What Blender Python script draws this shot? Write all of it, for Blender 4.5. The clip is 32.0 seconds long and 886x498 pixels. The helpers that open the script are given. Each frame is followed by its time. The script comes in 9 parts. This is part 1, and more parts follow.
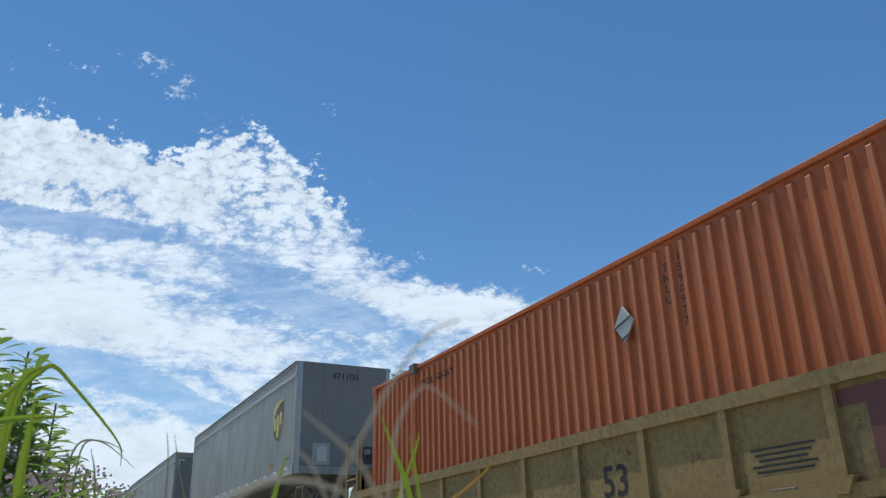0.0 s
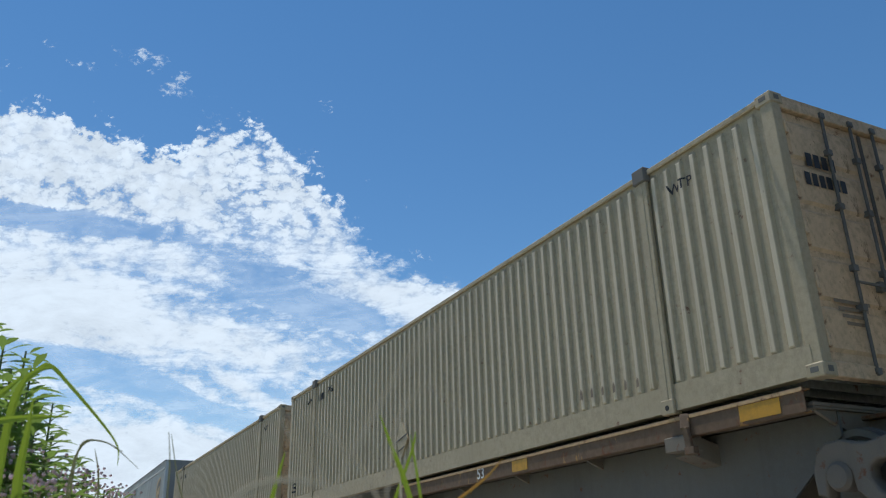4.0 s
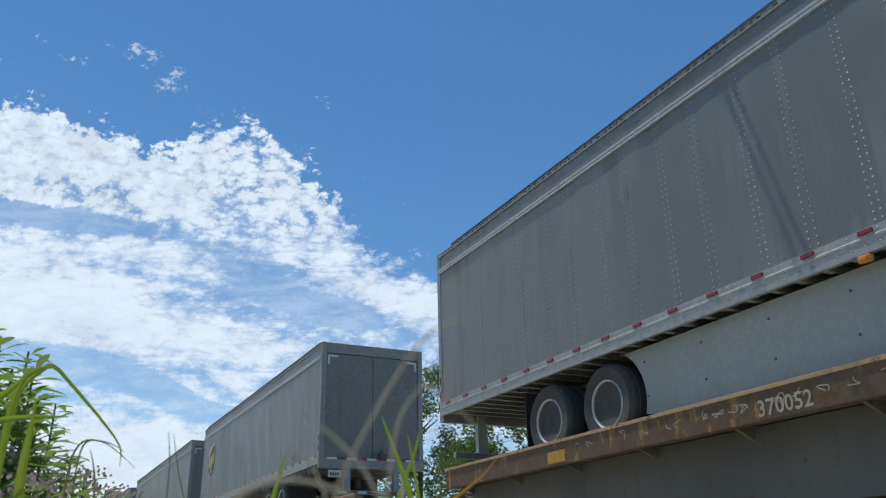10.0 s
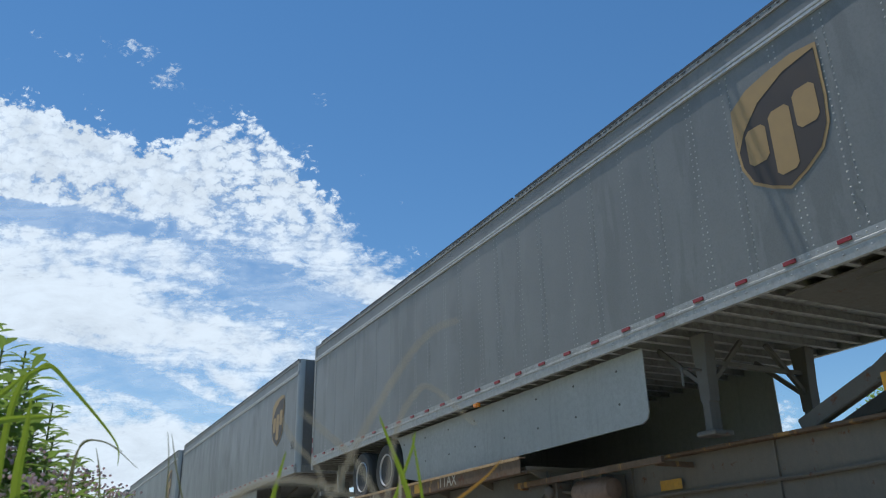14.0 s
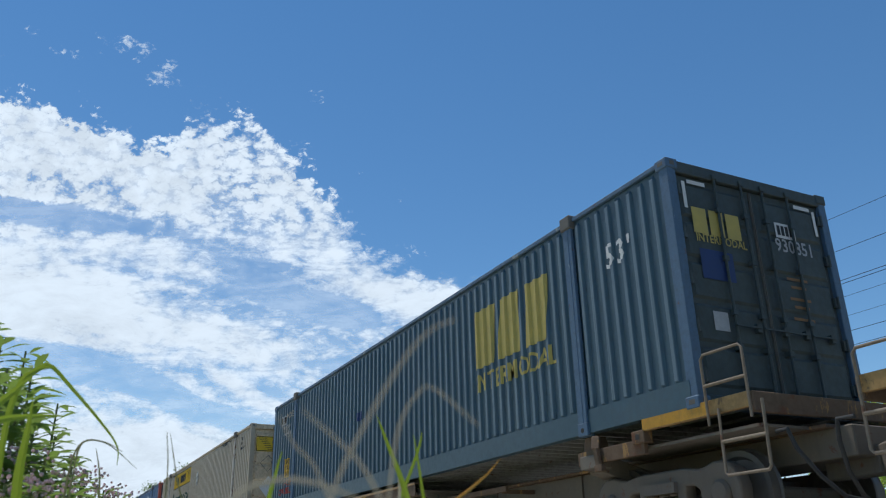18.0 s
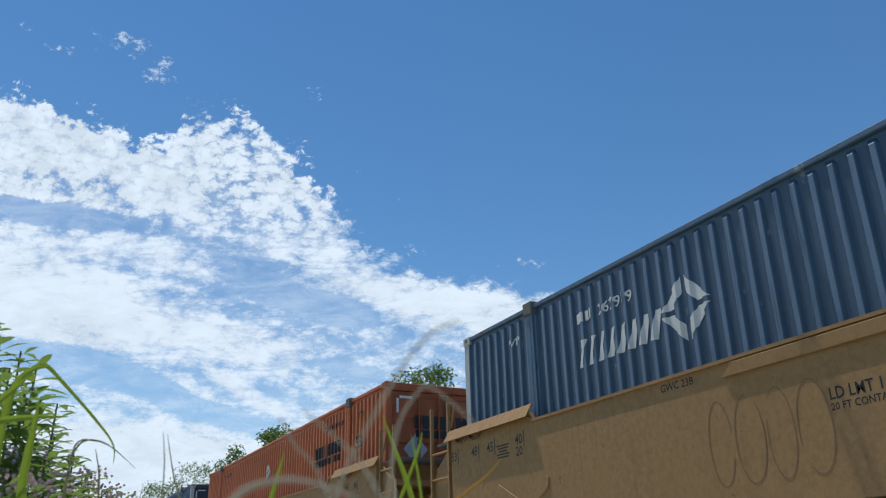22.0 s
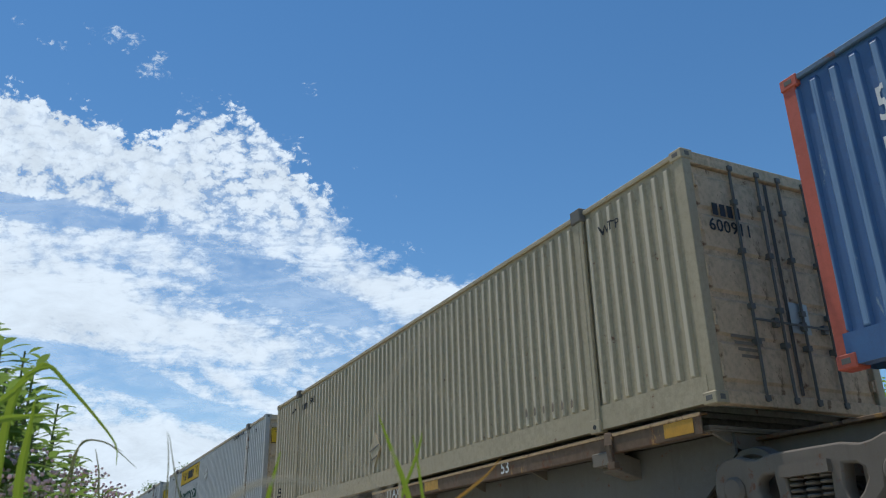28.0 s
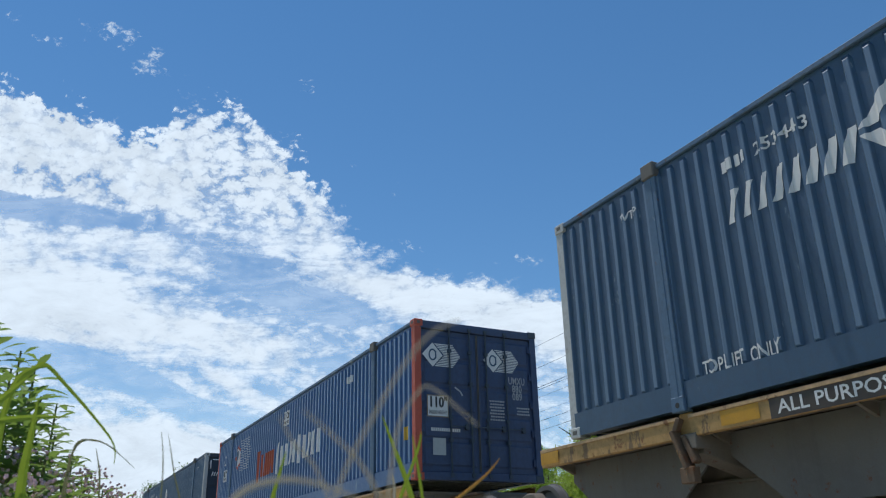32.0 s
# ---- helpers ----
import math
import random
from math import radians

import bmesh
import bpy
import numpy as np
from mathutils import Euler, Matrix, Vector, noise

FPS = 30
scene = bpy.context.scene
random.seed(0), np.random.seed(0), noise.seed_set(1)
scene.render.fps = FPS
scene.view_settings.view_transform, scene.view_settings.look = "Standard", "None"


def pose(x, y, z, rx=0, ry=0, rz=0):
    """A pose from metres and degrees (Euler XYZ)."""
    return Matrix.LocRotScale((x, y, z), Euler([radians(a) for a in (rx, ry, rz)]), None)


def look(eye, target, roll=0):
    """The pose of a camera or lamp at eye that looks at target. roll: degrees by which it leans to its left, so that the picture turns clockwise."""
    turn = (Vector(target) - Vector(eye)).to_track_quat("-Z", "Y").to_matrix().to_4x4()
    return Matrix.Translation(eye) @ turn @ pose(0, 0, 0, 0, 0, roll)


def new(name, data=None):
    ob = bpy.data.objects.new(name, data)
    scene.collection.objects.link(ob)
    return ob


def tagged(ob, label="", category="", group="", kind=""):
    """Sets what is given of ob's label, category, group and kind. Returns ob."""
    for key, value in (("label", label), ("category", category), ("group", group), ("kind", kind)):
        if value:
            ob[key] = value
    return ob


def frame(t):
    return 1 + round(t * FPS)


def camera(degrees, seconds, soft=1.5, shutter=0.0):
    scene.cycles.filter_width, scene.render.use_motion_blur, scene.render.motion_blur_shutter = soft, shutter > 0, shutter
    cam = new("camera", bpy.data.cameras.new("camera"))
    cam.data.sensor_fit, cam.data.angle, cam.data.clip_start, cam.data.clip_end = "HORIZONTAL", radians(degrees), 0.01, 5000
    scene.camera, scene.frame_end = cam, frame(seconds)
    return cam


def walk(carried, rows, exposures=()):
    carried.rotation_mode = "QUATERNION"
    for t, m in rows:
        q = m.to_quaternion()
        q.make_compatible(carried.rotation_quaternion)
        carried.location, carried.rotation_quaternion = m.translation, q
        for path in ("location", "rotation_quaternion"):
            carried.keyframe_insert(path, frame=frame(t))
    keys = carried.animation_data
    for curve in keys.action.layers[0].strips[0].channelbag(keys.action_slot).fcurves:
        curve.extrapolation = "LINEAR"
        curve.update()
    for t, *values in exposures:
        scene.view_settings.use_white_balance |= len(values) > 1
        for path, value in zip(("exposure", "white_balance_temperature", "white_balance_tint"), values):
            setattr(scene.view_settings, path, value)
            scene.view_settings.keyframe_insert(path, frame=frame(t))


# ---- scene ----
# Camera: stands in the grass below the track and looks up along the train.
CAM_Z = 0.45
SPEED = 17.1          # train, m/s towards -y
XC = 7.479            # centre line of the track
RAIL = 0.75           # top of rail
SECONDS = 32.0
cam = camera(57.21, SECONDS, soft=1.15)
YAW, PITCH, ROLL = radians(27.272), radians(21.855), -1.347
EYE = Vector((0.0, 0.0, CAM_Z))
VIEW = Vector((math.sin(YAW) * math.cos(PITCH), math.cos(YAW) * math.cos(PITCH), math.sin(PITCH)))
cam_pose = look(EYE, EYE + VIEW, ROLL)
walk(cam, [(0.0, cam_pose), (SECONDS, cam_pose)])
cam.data.dof.use_dof = True
cam.data.dof.focus_distance = 14.0
cam.data.dof.aperture_fstop = 9.0

# ---- world and sun ----
SUN_DIR = Vector((-0.135, 0.275, 0.952)).normalized()
world = bpy.data.worlds.new("sky")
scene.world = world
world.use_nodes = True
wn = world.node_tree.nodes
wl = world.node_tree.links
sky = wn.new("ShaderNodeTexSky")
sky.sky_type = 'NISHITA'
sky.sun_disc = False
sky.sun_elevation = math.asin(SUN_DIR.z)
sky.sun_rotation = math.atan2(SUN_DIR.x, SUN_DIR.y)
sky.altitude = 200
sky.air_density = 1.0
sky.dust_density = 0.0
sky.ozone_density = 3.0
wn["Background"].inputs[1].default_value = 0.15
vivid = wn.new("ShaderNodeHueSaturation")
vivid.inputs["Hue"].default_value = 0.4965
vivid.inputs["Saturation"].default_value = 1.20
wl.new(sky.outputs[0], vivid.inputs["Color"])
wl.new(vivid.outputs[0], wn["Background"].inputs[0])
sun = new("sun", bpy.data.lights.new("sun", 'SUN'))
sun.data.energy = 3.6
sun.data.angle = radians(0.53)
sun.data.color = (1.0, 0.96, 0.90)
sun.matrix_world = look(SUN_DIR * 100, (0, 0, 0))
scene.view_settings.exposure = -0.33


# ---- materials ----
class Nodes:
    """A small wrapper to write node trees briefly."""

    def __init__(self, name, mat=None):
        self.mat = mat or bpy.data.materials.new(name)
        self.mat.use_nodes = True
        self.t = self.mat.node_tree
        self.bsdf = self.t.nodes["Principled BSDF"]
        self.out = self.t.nodes["Material Output"]

    def add(self, kind, **inputs):
        n = self.t.nodes.new(kind)
        for k, v in inputs.items():
            self.put(n.inputs[k.replace("_", " ")], v)
        return n

    def put(self, socket, v):
        if hasattr(v, "is_output"):
            self.t.links.new(v, socket)
        elif isinstance(v, tuple) and len(v) == 3 and socket.type == 'RGBA':
            socket.default_value = (*v, 1.0)
        else:
            socket.default_value = v

    def coord(self, scale=(1, 1, 1), kind="Object"):
        tc = self.add("ShaderNodeTexCoord")
        mp = self.add("ShaderNodeMapping", Scale=scale)
        self.put(mp.inputs["Vector"], tc.outputs[kind])
        return mp.outputs[0]

    def noise(self, vec, scale, detail=4.0, rough=0.55, distortion=0.0):
        n = self.add("ShaderNodeTexNoise", Scale=scale, Detail=detail, Roughness=rough, Distortion=distortion)
        self.put(n.inputs["Vector"], vec)
        return n.outputs["Fac"]

    def ramp(self, fac, lo, hi, a=0.0, b=1.0):
        n = self.add("ShaderNodeMapRange")
        n.interpolation_type = 'SMOOTHSTEP'
        for i, v in enumerate((fac, lo, hi, a, b)):
            self.put(n.inputs[i], v)
        return n.outputs[0]

    def math(self, op, a, b=0.0, c=0.0):
        n = self.add("ShaderNodeMath")
        n.operation = op
        for i, v in enumerate((a, b, c)):
            self.put(n.inputs[i], v)
        return n.outputs[0]

    def mix(self, fac, a, b):
        n = self.add("ShaderNodeMix")
        n.data_type = 'RGBA'
        self.put(n.inputs[0], fac)
        self.put(n.inputs[6], a)
        self.put(n.inputs[7], b)
        return n.outputs[2]

    def bump(self, height, strength=0.3, distance=0.01):
        n = self.add("ShaderNodeBump", Strength=strength, Distance=distance)
        self.put(n.inputs["Height"], height)
        self.put(self.bsdf.inputs["Normal"], n.outputs[0])


def tint(c, k):
    return tuple(min(1.0, max(0.0, v * k)) for v in c)


def paint(name, color, rough=0.45, dirt=0.3, rust=0.0, metal=0.0, streak=0.3, dirt_color=(0.09, 0.075, 0.055), spec=0.5, chips=None):
    """Weathered paint on sheet metal: fading, run-down streaks, grime and rust spots."""
    n = Nodes(name)
    obj = n.coord()
    fade = n.noise(obj, 0.7, 3.0)
    fine = n.noise(obj, 14.0, 5.0, 0.65)
    runs = n.noise(n.coord((9.0, 9.0, 0.45)), 1.0, 4.0, 0.6)
    col = n.mix(n.ramp(fade, 0.3, 0.7), tint(color, 0.9), tint(color, 1.1))
    col = n.mix(n.math('MULTIPLY', n.ramp(runs, 0.5, 0.75), streak), col, tint(color, 0.55))
    speck = n.noise(obj, 70.0, 3.0, 0.7)
    col = n.mix(n.math('MULTIPLY', n.ramp(speck, 0.35, 0.65), 0.28), col, tint(color, 0.72))
    grime = n.math('MULTIPLY', n.ramp(n.math('ADD', n.math('MULTIPLY', fine, 0.5), n.math('MULTIPLY', fade, 0.5)), 0.42, 0.66), dirt)
    col = n.mix(grime, col, dirt_color)
    if rust > 0:
        spots = n.noise(obj, 5.0, 6.0, 0.7)
        mask = n.ramp(spots, 0.66 - 0.16 * rust, 0.72 - 0.1 * rust)
        col = n.mix(n.math('MULTIPLY', mask, 0.85), col, n.mix(fine, (0.10, 0.035, 0.015), (0.22, 0.085, 0.035)))
    if chips:
        flake = n.noise(n.coord((5.0, 5.0, 1.6)), 1.0, 8.0, 0.72, 0.3)
        amount, chip = chips
        col = n.mix(n.math('MULTIPLY', n.ramp(flake, 0.70 - 0.14 * amount, 0.73 - 0.13 * amount), 0.8), col, chip)
    n.put(n.bsdf.inputs["Base Color"], col)
    n.put(n.bsdf.inputs["Roughness"], n.ramp(fine, 0.2, 0.8, rough * 0.8, min(1.0, rough * 1.35)))
    n.bsdf.inputs["Metallic"].default_value = metal
    n.bsdf.inputs["Specular IOR Level"].default_value = spec
    n.bump(n.noise(obj, 40.0, 3.0), 0.12, 0.004)
    return n.mat


def ridged(name, color, worn, amount, **kw):
    """Container side: the paint above, paler along the outermost faces of the ribs, for rubbed paint and painted-in
    sunlight.
    """
    mat = paint(name, color, **kw)
    n = Nodes(name, mat)
    col = n.bsdf.inputs["Base Color"].links[0].from_socket
    sep = n.add("ShaderNodeSeparateXYZ")
    n.put(sep.inputs[0], n.coord())
    out = n.math('ABSOLUTE', sep.outputs[0])
    ridge = n.math('MULTIPLY', n.ramp(out, 1.304, 1.318), n.ramp(out, 1.3205, 1.3235, 1.0, 0.0))
    # one pale mask for both scuffed paint and the ribs' sunlit faces
    rub_and_sun = n.ramp(n.noise(n.coord((30.0, 30.0, 0.8)), 1.0, 4.0, 0.6), 0.22, 0.54)
    n.put(n.bsdf.inputs["Base Color"], n.mix(n.math('MULTIPLY', n.math('MULTIPLY', ridge, rub_and_sun), amount), col, worn))
    return mat


def plain(name, color, rough=0.5, metal=0.0, vary=0.25, scale=8.0):
    n = Nodes(name)
    obj = n.coord()
    f = n.noise(obj, scale, 5.0, 0.6)
    n.put(n.bsdf.inputs["Base Color"], n.mix(f, tint(color, 1 - vary), tint(color, 1 + vary)))
    n.put(n.bsdf.inputs["Roughness"], n.ramp(f, 0.2, 0.8, rough * 0.85, min(1.0, rough * 1.2)))
    n.bsdf.inputs["Metallic"].default_value = metal
    n.bump(n.noise(obj, scale * 5, 3.0), 0.15, 0.004)
    return n.mat


def wall_paint(name, color, seed):
    """Trailer side: grey enamel with cloudy patches that paint blurred reflections into the colour, semi gloss."""
    n = Nodes(name)
    obj = n.coord()
    big = n.noise(n.coord((0.5, 0.5, 0.35)), 1.3 + 0.13 * seed, 4.0, 0.6, 0.6)
    runs = n.noise(n.coord((5.0, 5.0, 0.5)), 1.0 + 0.07 * seed, 5.0, 0.65)
    fine = n.noise(obj, 30.0, 4.0)
    # dark upright blotches: reflections of the surroundings put into the base colour
    mirror_blot = n.noise(n.coord((1.6, 1.6, 0.30)), 1.0 + 0.05 * seed, 6.0, 0.62, 0.2)
    patch = n.math('MULTIPLY', n.ramp(mirror_blot, 0.48, 0.535), n.ramp(big, 0.34, 0.56))
    col = n.mix(n.ramp(big, 0.35, 0.7), tint(color, 0.90), tint(color, 1.10))
    col = n.mix(n.math('MULTIPLY', patch, 0.7), col, tint(color, 0.74))
    col = n.mix(n.math('MULTIPLY', n.ramp(n.math('MULTIPLY', runs, n.math('ADD', big, 0.5)), 0.52, 0.72), 0.16), col, tint(color, 1.4))
    col = n.mix(n.math('MULTIPLY', n.ramp(fine, 0.4, 0.7), 0.3), col, tint(color, 0.72))
    speck = n.noise(obj, 90.0, 3.0, 0.7)
    col = n.mix(n.math('MULTIPLY', n.ramp(speck, 0.4, 0.6), 0.22), col, tint(color, 1.3))
    n.put(n.bsdf.inputs["Base Color"], col)
    n.put(n.bsdf.inputs["Roughness"], n.ramp(big, 0.3, 0.7, 0.34, 0.5))
    n.bump(n.noise(n.coord((0.8, 0.8, 0.5)), 2.2, 2.0), 0.18, 0.012)
    return n.mat


def leaf_paint(name, color, back):
    n = Nodes(name)
    info = n.add("ShaderNodeNewGeometry")
    rnd = info.outputs["Random Per Island"]
    col = n.mix(rnd, tint(color, 0.6), tint(color, 1.4))
    col = n.mix(n.ramp(n.noise(n.coord(), 0.9, 3.0), 0.4, 0.7, 0.0, 0.5), col, back)
    n.put(n.bsdf.inputs["Base Color"], col)
    n.bsdf.inputs["Roughness"].default_value = 0.55
    tr = n.add("ShaderNodeBsdfTranslucent")
    n.put(tr.inputs["Color"], n.mix(0.5, col, tint(back, 1.6)))
    ms = n.add("ShaderNodeMixShader", Fac=0.42)
    n.t.links.new(n.bsdf.outputs[0], ms.inputs[1])
    n.t.links.new(tr.outputs[0], ms.inputs[2])
    n.t.links.new(ms.outputs[0], n.out.inputs[0])
    return n.mat


# underframe dust, paled further to paint in the haze over shaded steel
DUST_AND_HAZE = (0.18, 0.165, 0.14)
M_TRAILER = [wall_paint("trailer_grey_enamel_%d" % i, (0.208, 0.217, 0.212), i) for i in range(4)]
M_NOSE = paint("trailer_nose_enamel", (0.215, 0.218, 0.215), 0.4, 0.25)
M_DOOR = paint("trailer_door_enamel", (0.235, 0.243, 0.235), 0.5, 0.4)
M_ALU = paint("brushed_aluminium_rail", (0.36, 0.36, 0.345), 0.5, 0.4, 0.0, 0.25, 0.4)
M_ALU_DULL = paint("dull_aluminium", (0.33, 0.33, 0.315), 0.55, 0.45, 0.0, 0.25)
M_CORNER = plain("nose_corner_sheet", (0.40, 0.41, 0.41), 0.35, 0.35, 0.08, 3.0)
M_RED_TAPE = plain("red_reflector_tape", (0.33, 0.02, 0.03), 0.3, 0.0, 0.15, 30.0)
M_WHITE_TAPE = plain("white_reflector_tape", (0.72, 0.72, 0.70), 0.3, 0.0, 0.1, 30.0)
M_YELLOW_REF = paint("yellow_reflector", (0.62, 0.31, 0.02), 0.4, 0.3)
M_SKIRT = paint("trailer_skirt_panel", (0.42, 0.435, 0.42), 0.55, 0.15)
# pale base colour stands in for the sun's glint on the heads
M_RIVET = plain("rivet_heads_with_glint", (0.46, 0.46, 0.45), 0.4, 0.2, 0.1)
M_RAIL = paint("pale_aluminium_rail", (0.46, 0.465, 0.455), 0.45, 0.35, 0.0, 0.25, 0.35)
M_BELT = paint("bright_aluminium_moulding", (0.56, 0.57, 0.56), 0.42, 0.3, 0.0, 0.3, 0.3)
M_HATCH = paint("pale_hatch_paint", (0.62, 0.63, 0.62), 0.45, 0.25)
M_UNDER = paint("underframe_steel", (0.15, 0.143, 0.13), 0.75, 0.5, 0.3, dirt_color=DUST_AND_HAZE)
M_GALV = paint("galvanised_crossmember", (0.40, 0.40, 0.38), 0.6, 0.5, 0.2)
M_CROSS = paint("crossmember_steel", (0.16, 0.158, 0.15), 0.6, 0.5, 0.2)
M_BLACK = plain("black_rubber", (0.042, 0.042, 0.042), 0.8, 0.0, 0.4)
M_TYRE = plain("dusty_tyre_rubber", (0.075, 0.074, 0.07), 0.85, 0.0, 0.3)
M_TANK = paint("brown_tank_paint", (0.26, 0.17, 0.125), 0.6, 0.4, 0.3)
M_RIM = paint("steel_rim", (0.68, 0.68, 0.67), 0.35, 0.3, 0.1, 0.4)
M_ROD = paint("worn_bent_rod", (0.27, 0.21, 0.15), 0.6, 0.4, 0.4)
M_HUB = plain("dark_hub", (0.05, 0.05, 0.055), 0.6)
M_BROWN = plain("dark_brown_decal", (0.065, 0.05, 0.04), 0.5, 0.0, 0.2)
M_GOLD = plain("gold_decal", (0.43, 0.28, 0.12), 0.5, 0.0, 0.12)
M_DULL_YELLOW = plain("faded_yellow_lettering", (0.50, 0.40, 0.11), 0.6, 0.0, 0.2)
M_LEMON = plain("lemon_decal", (0.58, 0.50, 0.15), 0.5, 0.0, 0.12)
M_INK = plain("black_lettering", (0.025, 0.025, 0.028), 0.6, 0.0, 0.2)
M_WHITE_INK = plain("white_lettering", (0.72, 0.72, 0.70), 0.6, 0.0, 0.12)
M_FADED_INK = plain("faded_white_lettering", (0.42, 0.44, 0.46), 0.65, 0.0, 0.3, 20.0)
M_FADED_TAN = plain("faded_tan_lettering", (0.46, 0.40, 0.31), 0.65, 0.0, 0.3, 12.0)
M_STICKER = plain("yellow_sticker", (0.58, 0.36, 0.04), 0.5, 0.0, 0.15)
M_LENS = plain("red_lamp_lens", (0.25, 0.01, 0.012), 0.15, 0.0, 0.2)
M_AMBER = plain("amber_lamp_lens", (0.80, 0.28, 0.03), 0.2, 0.0, 0.15)
M_RUSTY = paint("rusty_brown_deck_paint", (0.17, 0.105, 0.062), 0.75, 0.45, 0.6, 0.0, 0.35, chips=(0.85, (0.40, 0.22, 0.07)))
M_DECK_Y = paint("worn_yellow_deck_paint", (0.50, 0.30, 0.11), 0.7, 0.4, 0.6, 0.0, 0.35, chips=(1.0, (0.15, 0.10, 0.06)))
# rust paled so that the beam's sunlit edge is in the colour
M_LIP = paint("sunlit_rust_lip", (0.58, 0.38, 0.20), 0.7, 0.35, 0.5)
M_SPINE = paint("dirty_spine_girder", (0.205, 0.172, 0.135), 0.88, 0.55, 0.35, dirt_color=DUST_AND_HAZE)
M_CAST = paint("cast_steel_truck", (0.175, 0.145, 0.115), 0.85, 0.5, 0.45, dirt_color=DUST_AND_HAZE)
M_WHEEL = plain("worn_steel_wheel", (0.13, 0.12, 0.11), 0.5, 0.2, 0.3)
M_WELL = paint("tan_well_car_paint", (0.38, 0.215, 0.08), 0.65, 0.35, 0.14, 0.0, 0.35, (0.16, 0.10, 0.05))
M_WELL_OLD = paint("old_mustard_well_car_paint", (0.35, 0.235, 0.09), 0.7, 0.55, 0.25, 0.0, 0.4)
M_MAROON = plain("maroon_logo_paint", (0.17, 0.06, 0.06), 0.6, 0.0, 0.2)
M_GRAFFITI = plain("pale_spray_paint", (0.62, 0.58, 0.60), 0.7, 0.0, 0.2)
M_GRAFFITI_D = plain("brown_spray_paint", (0.26, 0.145, 0.065), 0.7, 0.0, 0.2)
M_PLACARD = plain("bare_placard_holder", (0.45, 0.47, 0.46), 0.5, 0.5, 0.2)
M_BLUE_PATCH = plain("blue_patch", (0.018, 0.042, 0.15), 0.5)
M_RED_INK = plain("red_lettering", (0.45, 0.05, 0.035), 0.6)
M_ORANGE_INK = plain("orange_lettering", (0.42, 0.09, 0.04), 0.6)
M_GREEN_INK = plain("dark_green_lettering", (0.015, 0.07, 0.055), 0.6)
M_HUNT_Y = paint("yellow_sign_paint", (0.75, 0.48, 0.02), 0.5, 0.15)
M_LIVERY = {
    "orange": ridged("orange_container_paint", (0.52, 0.12, 0.028), (0.62, 0.22, 0.09), 0.6, rough=0.5, dirt=0.12, streak=0.25),
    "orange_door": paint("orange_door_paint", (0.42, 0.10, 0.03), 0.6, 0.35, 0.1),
    "cream": ridged("cream_container_paint", (0.47, 0.385, 0.25), (0.66, 0.57, 0.42), 0.7, rough=0.55, dirt=0.25, rust=0.12, streak=0.3),
    "cream_door": paint("dirty_cream_door_paint", (0.70, 0.51, 0.32), 0.65, 0.5, 0.3, chips=(0.6, (0.20, 0.12, 0.06))),
    "navy": ridged("navy_container_paint", (0.046, 0.100, 0.172), (0.15, 0.23, 0.33), 0.75, rough=0.4, dirt=0.18, streak=0.25, chips=(0.45, (0.16, 0.22, 0.26))),
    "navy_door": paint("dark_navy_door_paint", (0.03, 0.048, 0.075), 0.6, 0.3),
    "steel": ridged("faded_blue_container_paint", (0.05, 0.11, 0.15), (0.17, 0.24, 0.29), 0.7, rough=0.42, dirt=0.2, streak=0.25),
    "blue": ridged("blue_container_paint", (0.050, 0.132, 0.30), (0.20, 0.31, 0.46), 0.8, rough=0.38, dirt=0.15, streak=0.22, chips=(0.55, (0.24, 0.32, 0.38))),
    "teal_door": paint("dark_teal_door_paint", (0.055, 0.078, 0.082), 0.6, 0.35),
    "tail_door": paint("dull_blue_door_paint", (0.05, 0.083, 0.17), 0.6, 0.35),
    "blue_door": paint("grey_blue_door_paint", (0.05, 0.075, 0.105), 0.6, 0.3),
    "white": ridged("white_container_paint", (0.47, 0.395, 0.29), (0.64, 0.565, 0.45), 0.7, rough=0.5, dirt=0.28, rust=0.10, streak=0.25),
    "bright": ridged("bright_white_container_paint", (0.46, 0.465, 0.45), (0.68, 0.68, 0.66), 0.7, rough=0.45, dirt=0.22, rust=0.06, streak=0.3, chips=(0.35, (0.30, 0.24, 0.17))),
    "white_door": paint("dirty_white_door_paint", (0.66, 0.54, 0.38), 0.6, 0.4, 0.2),
    "white_post": paint("rust_streaked_white_post_paint", (0.56, 0.53, 0.47), 0.55, 0.4, 1.0, chips=(1.0, (0.16, 0.10, 0.06))),
    "dark_rod": paint("dark_rod_paint", (0.15, 0.143, 0.128), 0.6, 0.4, 0.4),
    "stained_door": paint("stained_door_paint", (0.72, 0.56, 0.37), 0.65, 0.6, 0.25, 0.0, 0.75, (0.15, 0.115, 0.08), chips=(0.3, (0.14, 0.10, 0.07))),
    "clean_door": paint("off_white_door_paint", (0.74, 0.68, 0.56), 0.6, 0.3, 0.2),
    "red": paint("red_post_paint", (0.55, 0.11, 0.065), 0.55, 0.2, 0.15, chips=(0.75, (0.55, 0.50, 0.44))),
    "pale": paint("pale_post_paint", (0.55, 0.56, 0.54), 0.55, 0.35, 0.1),
    "greyblue": paint("grey_blue_post_paint", (0.09, 0.165, 0.26), 0.55, 0.3, 0.15, chips=(0.6, (0.30, 0.36, 0.38))),
}


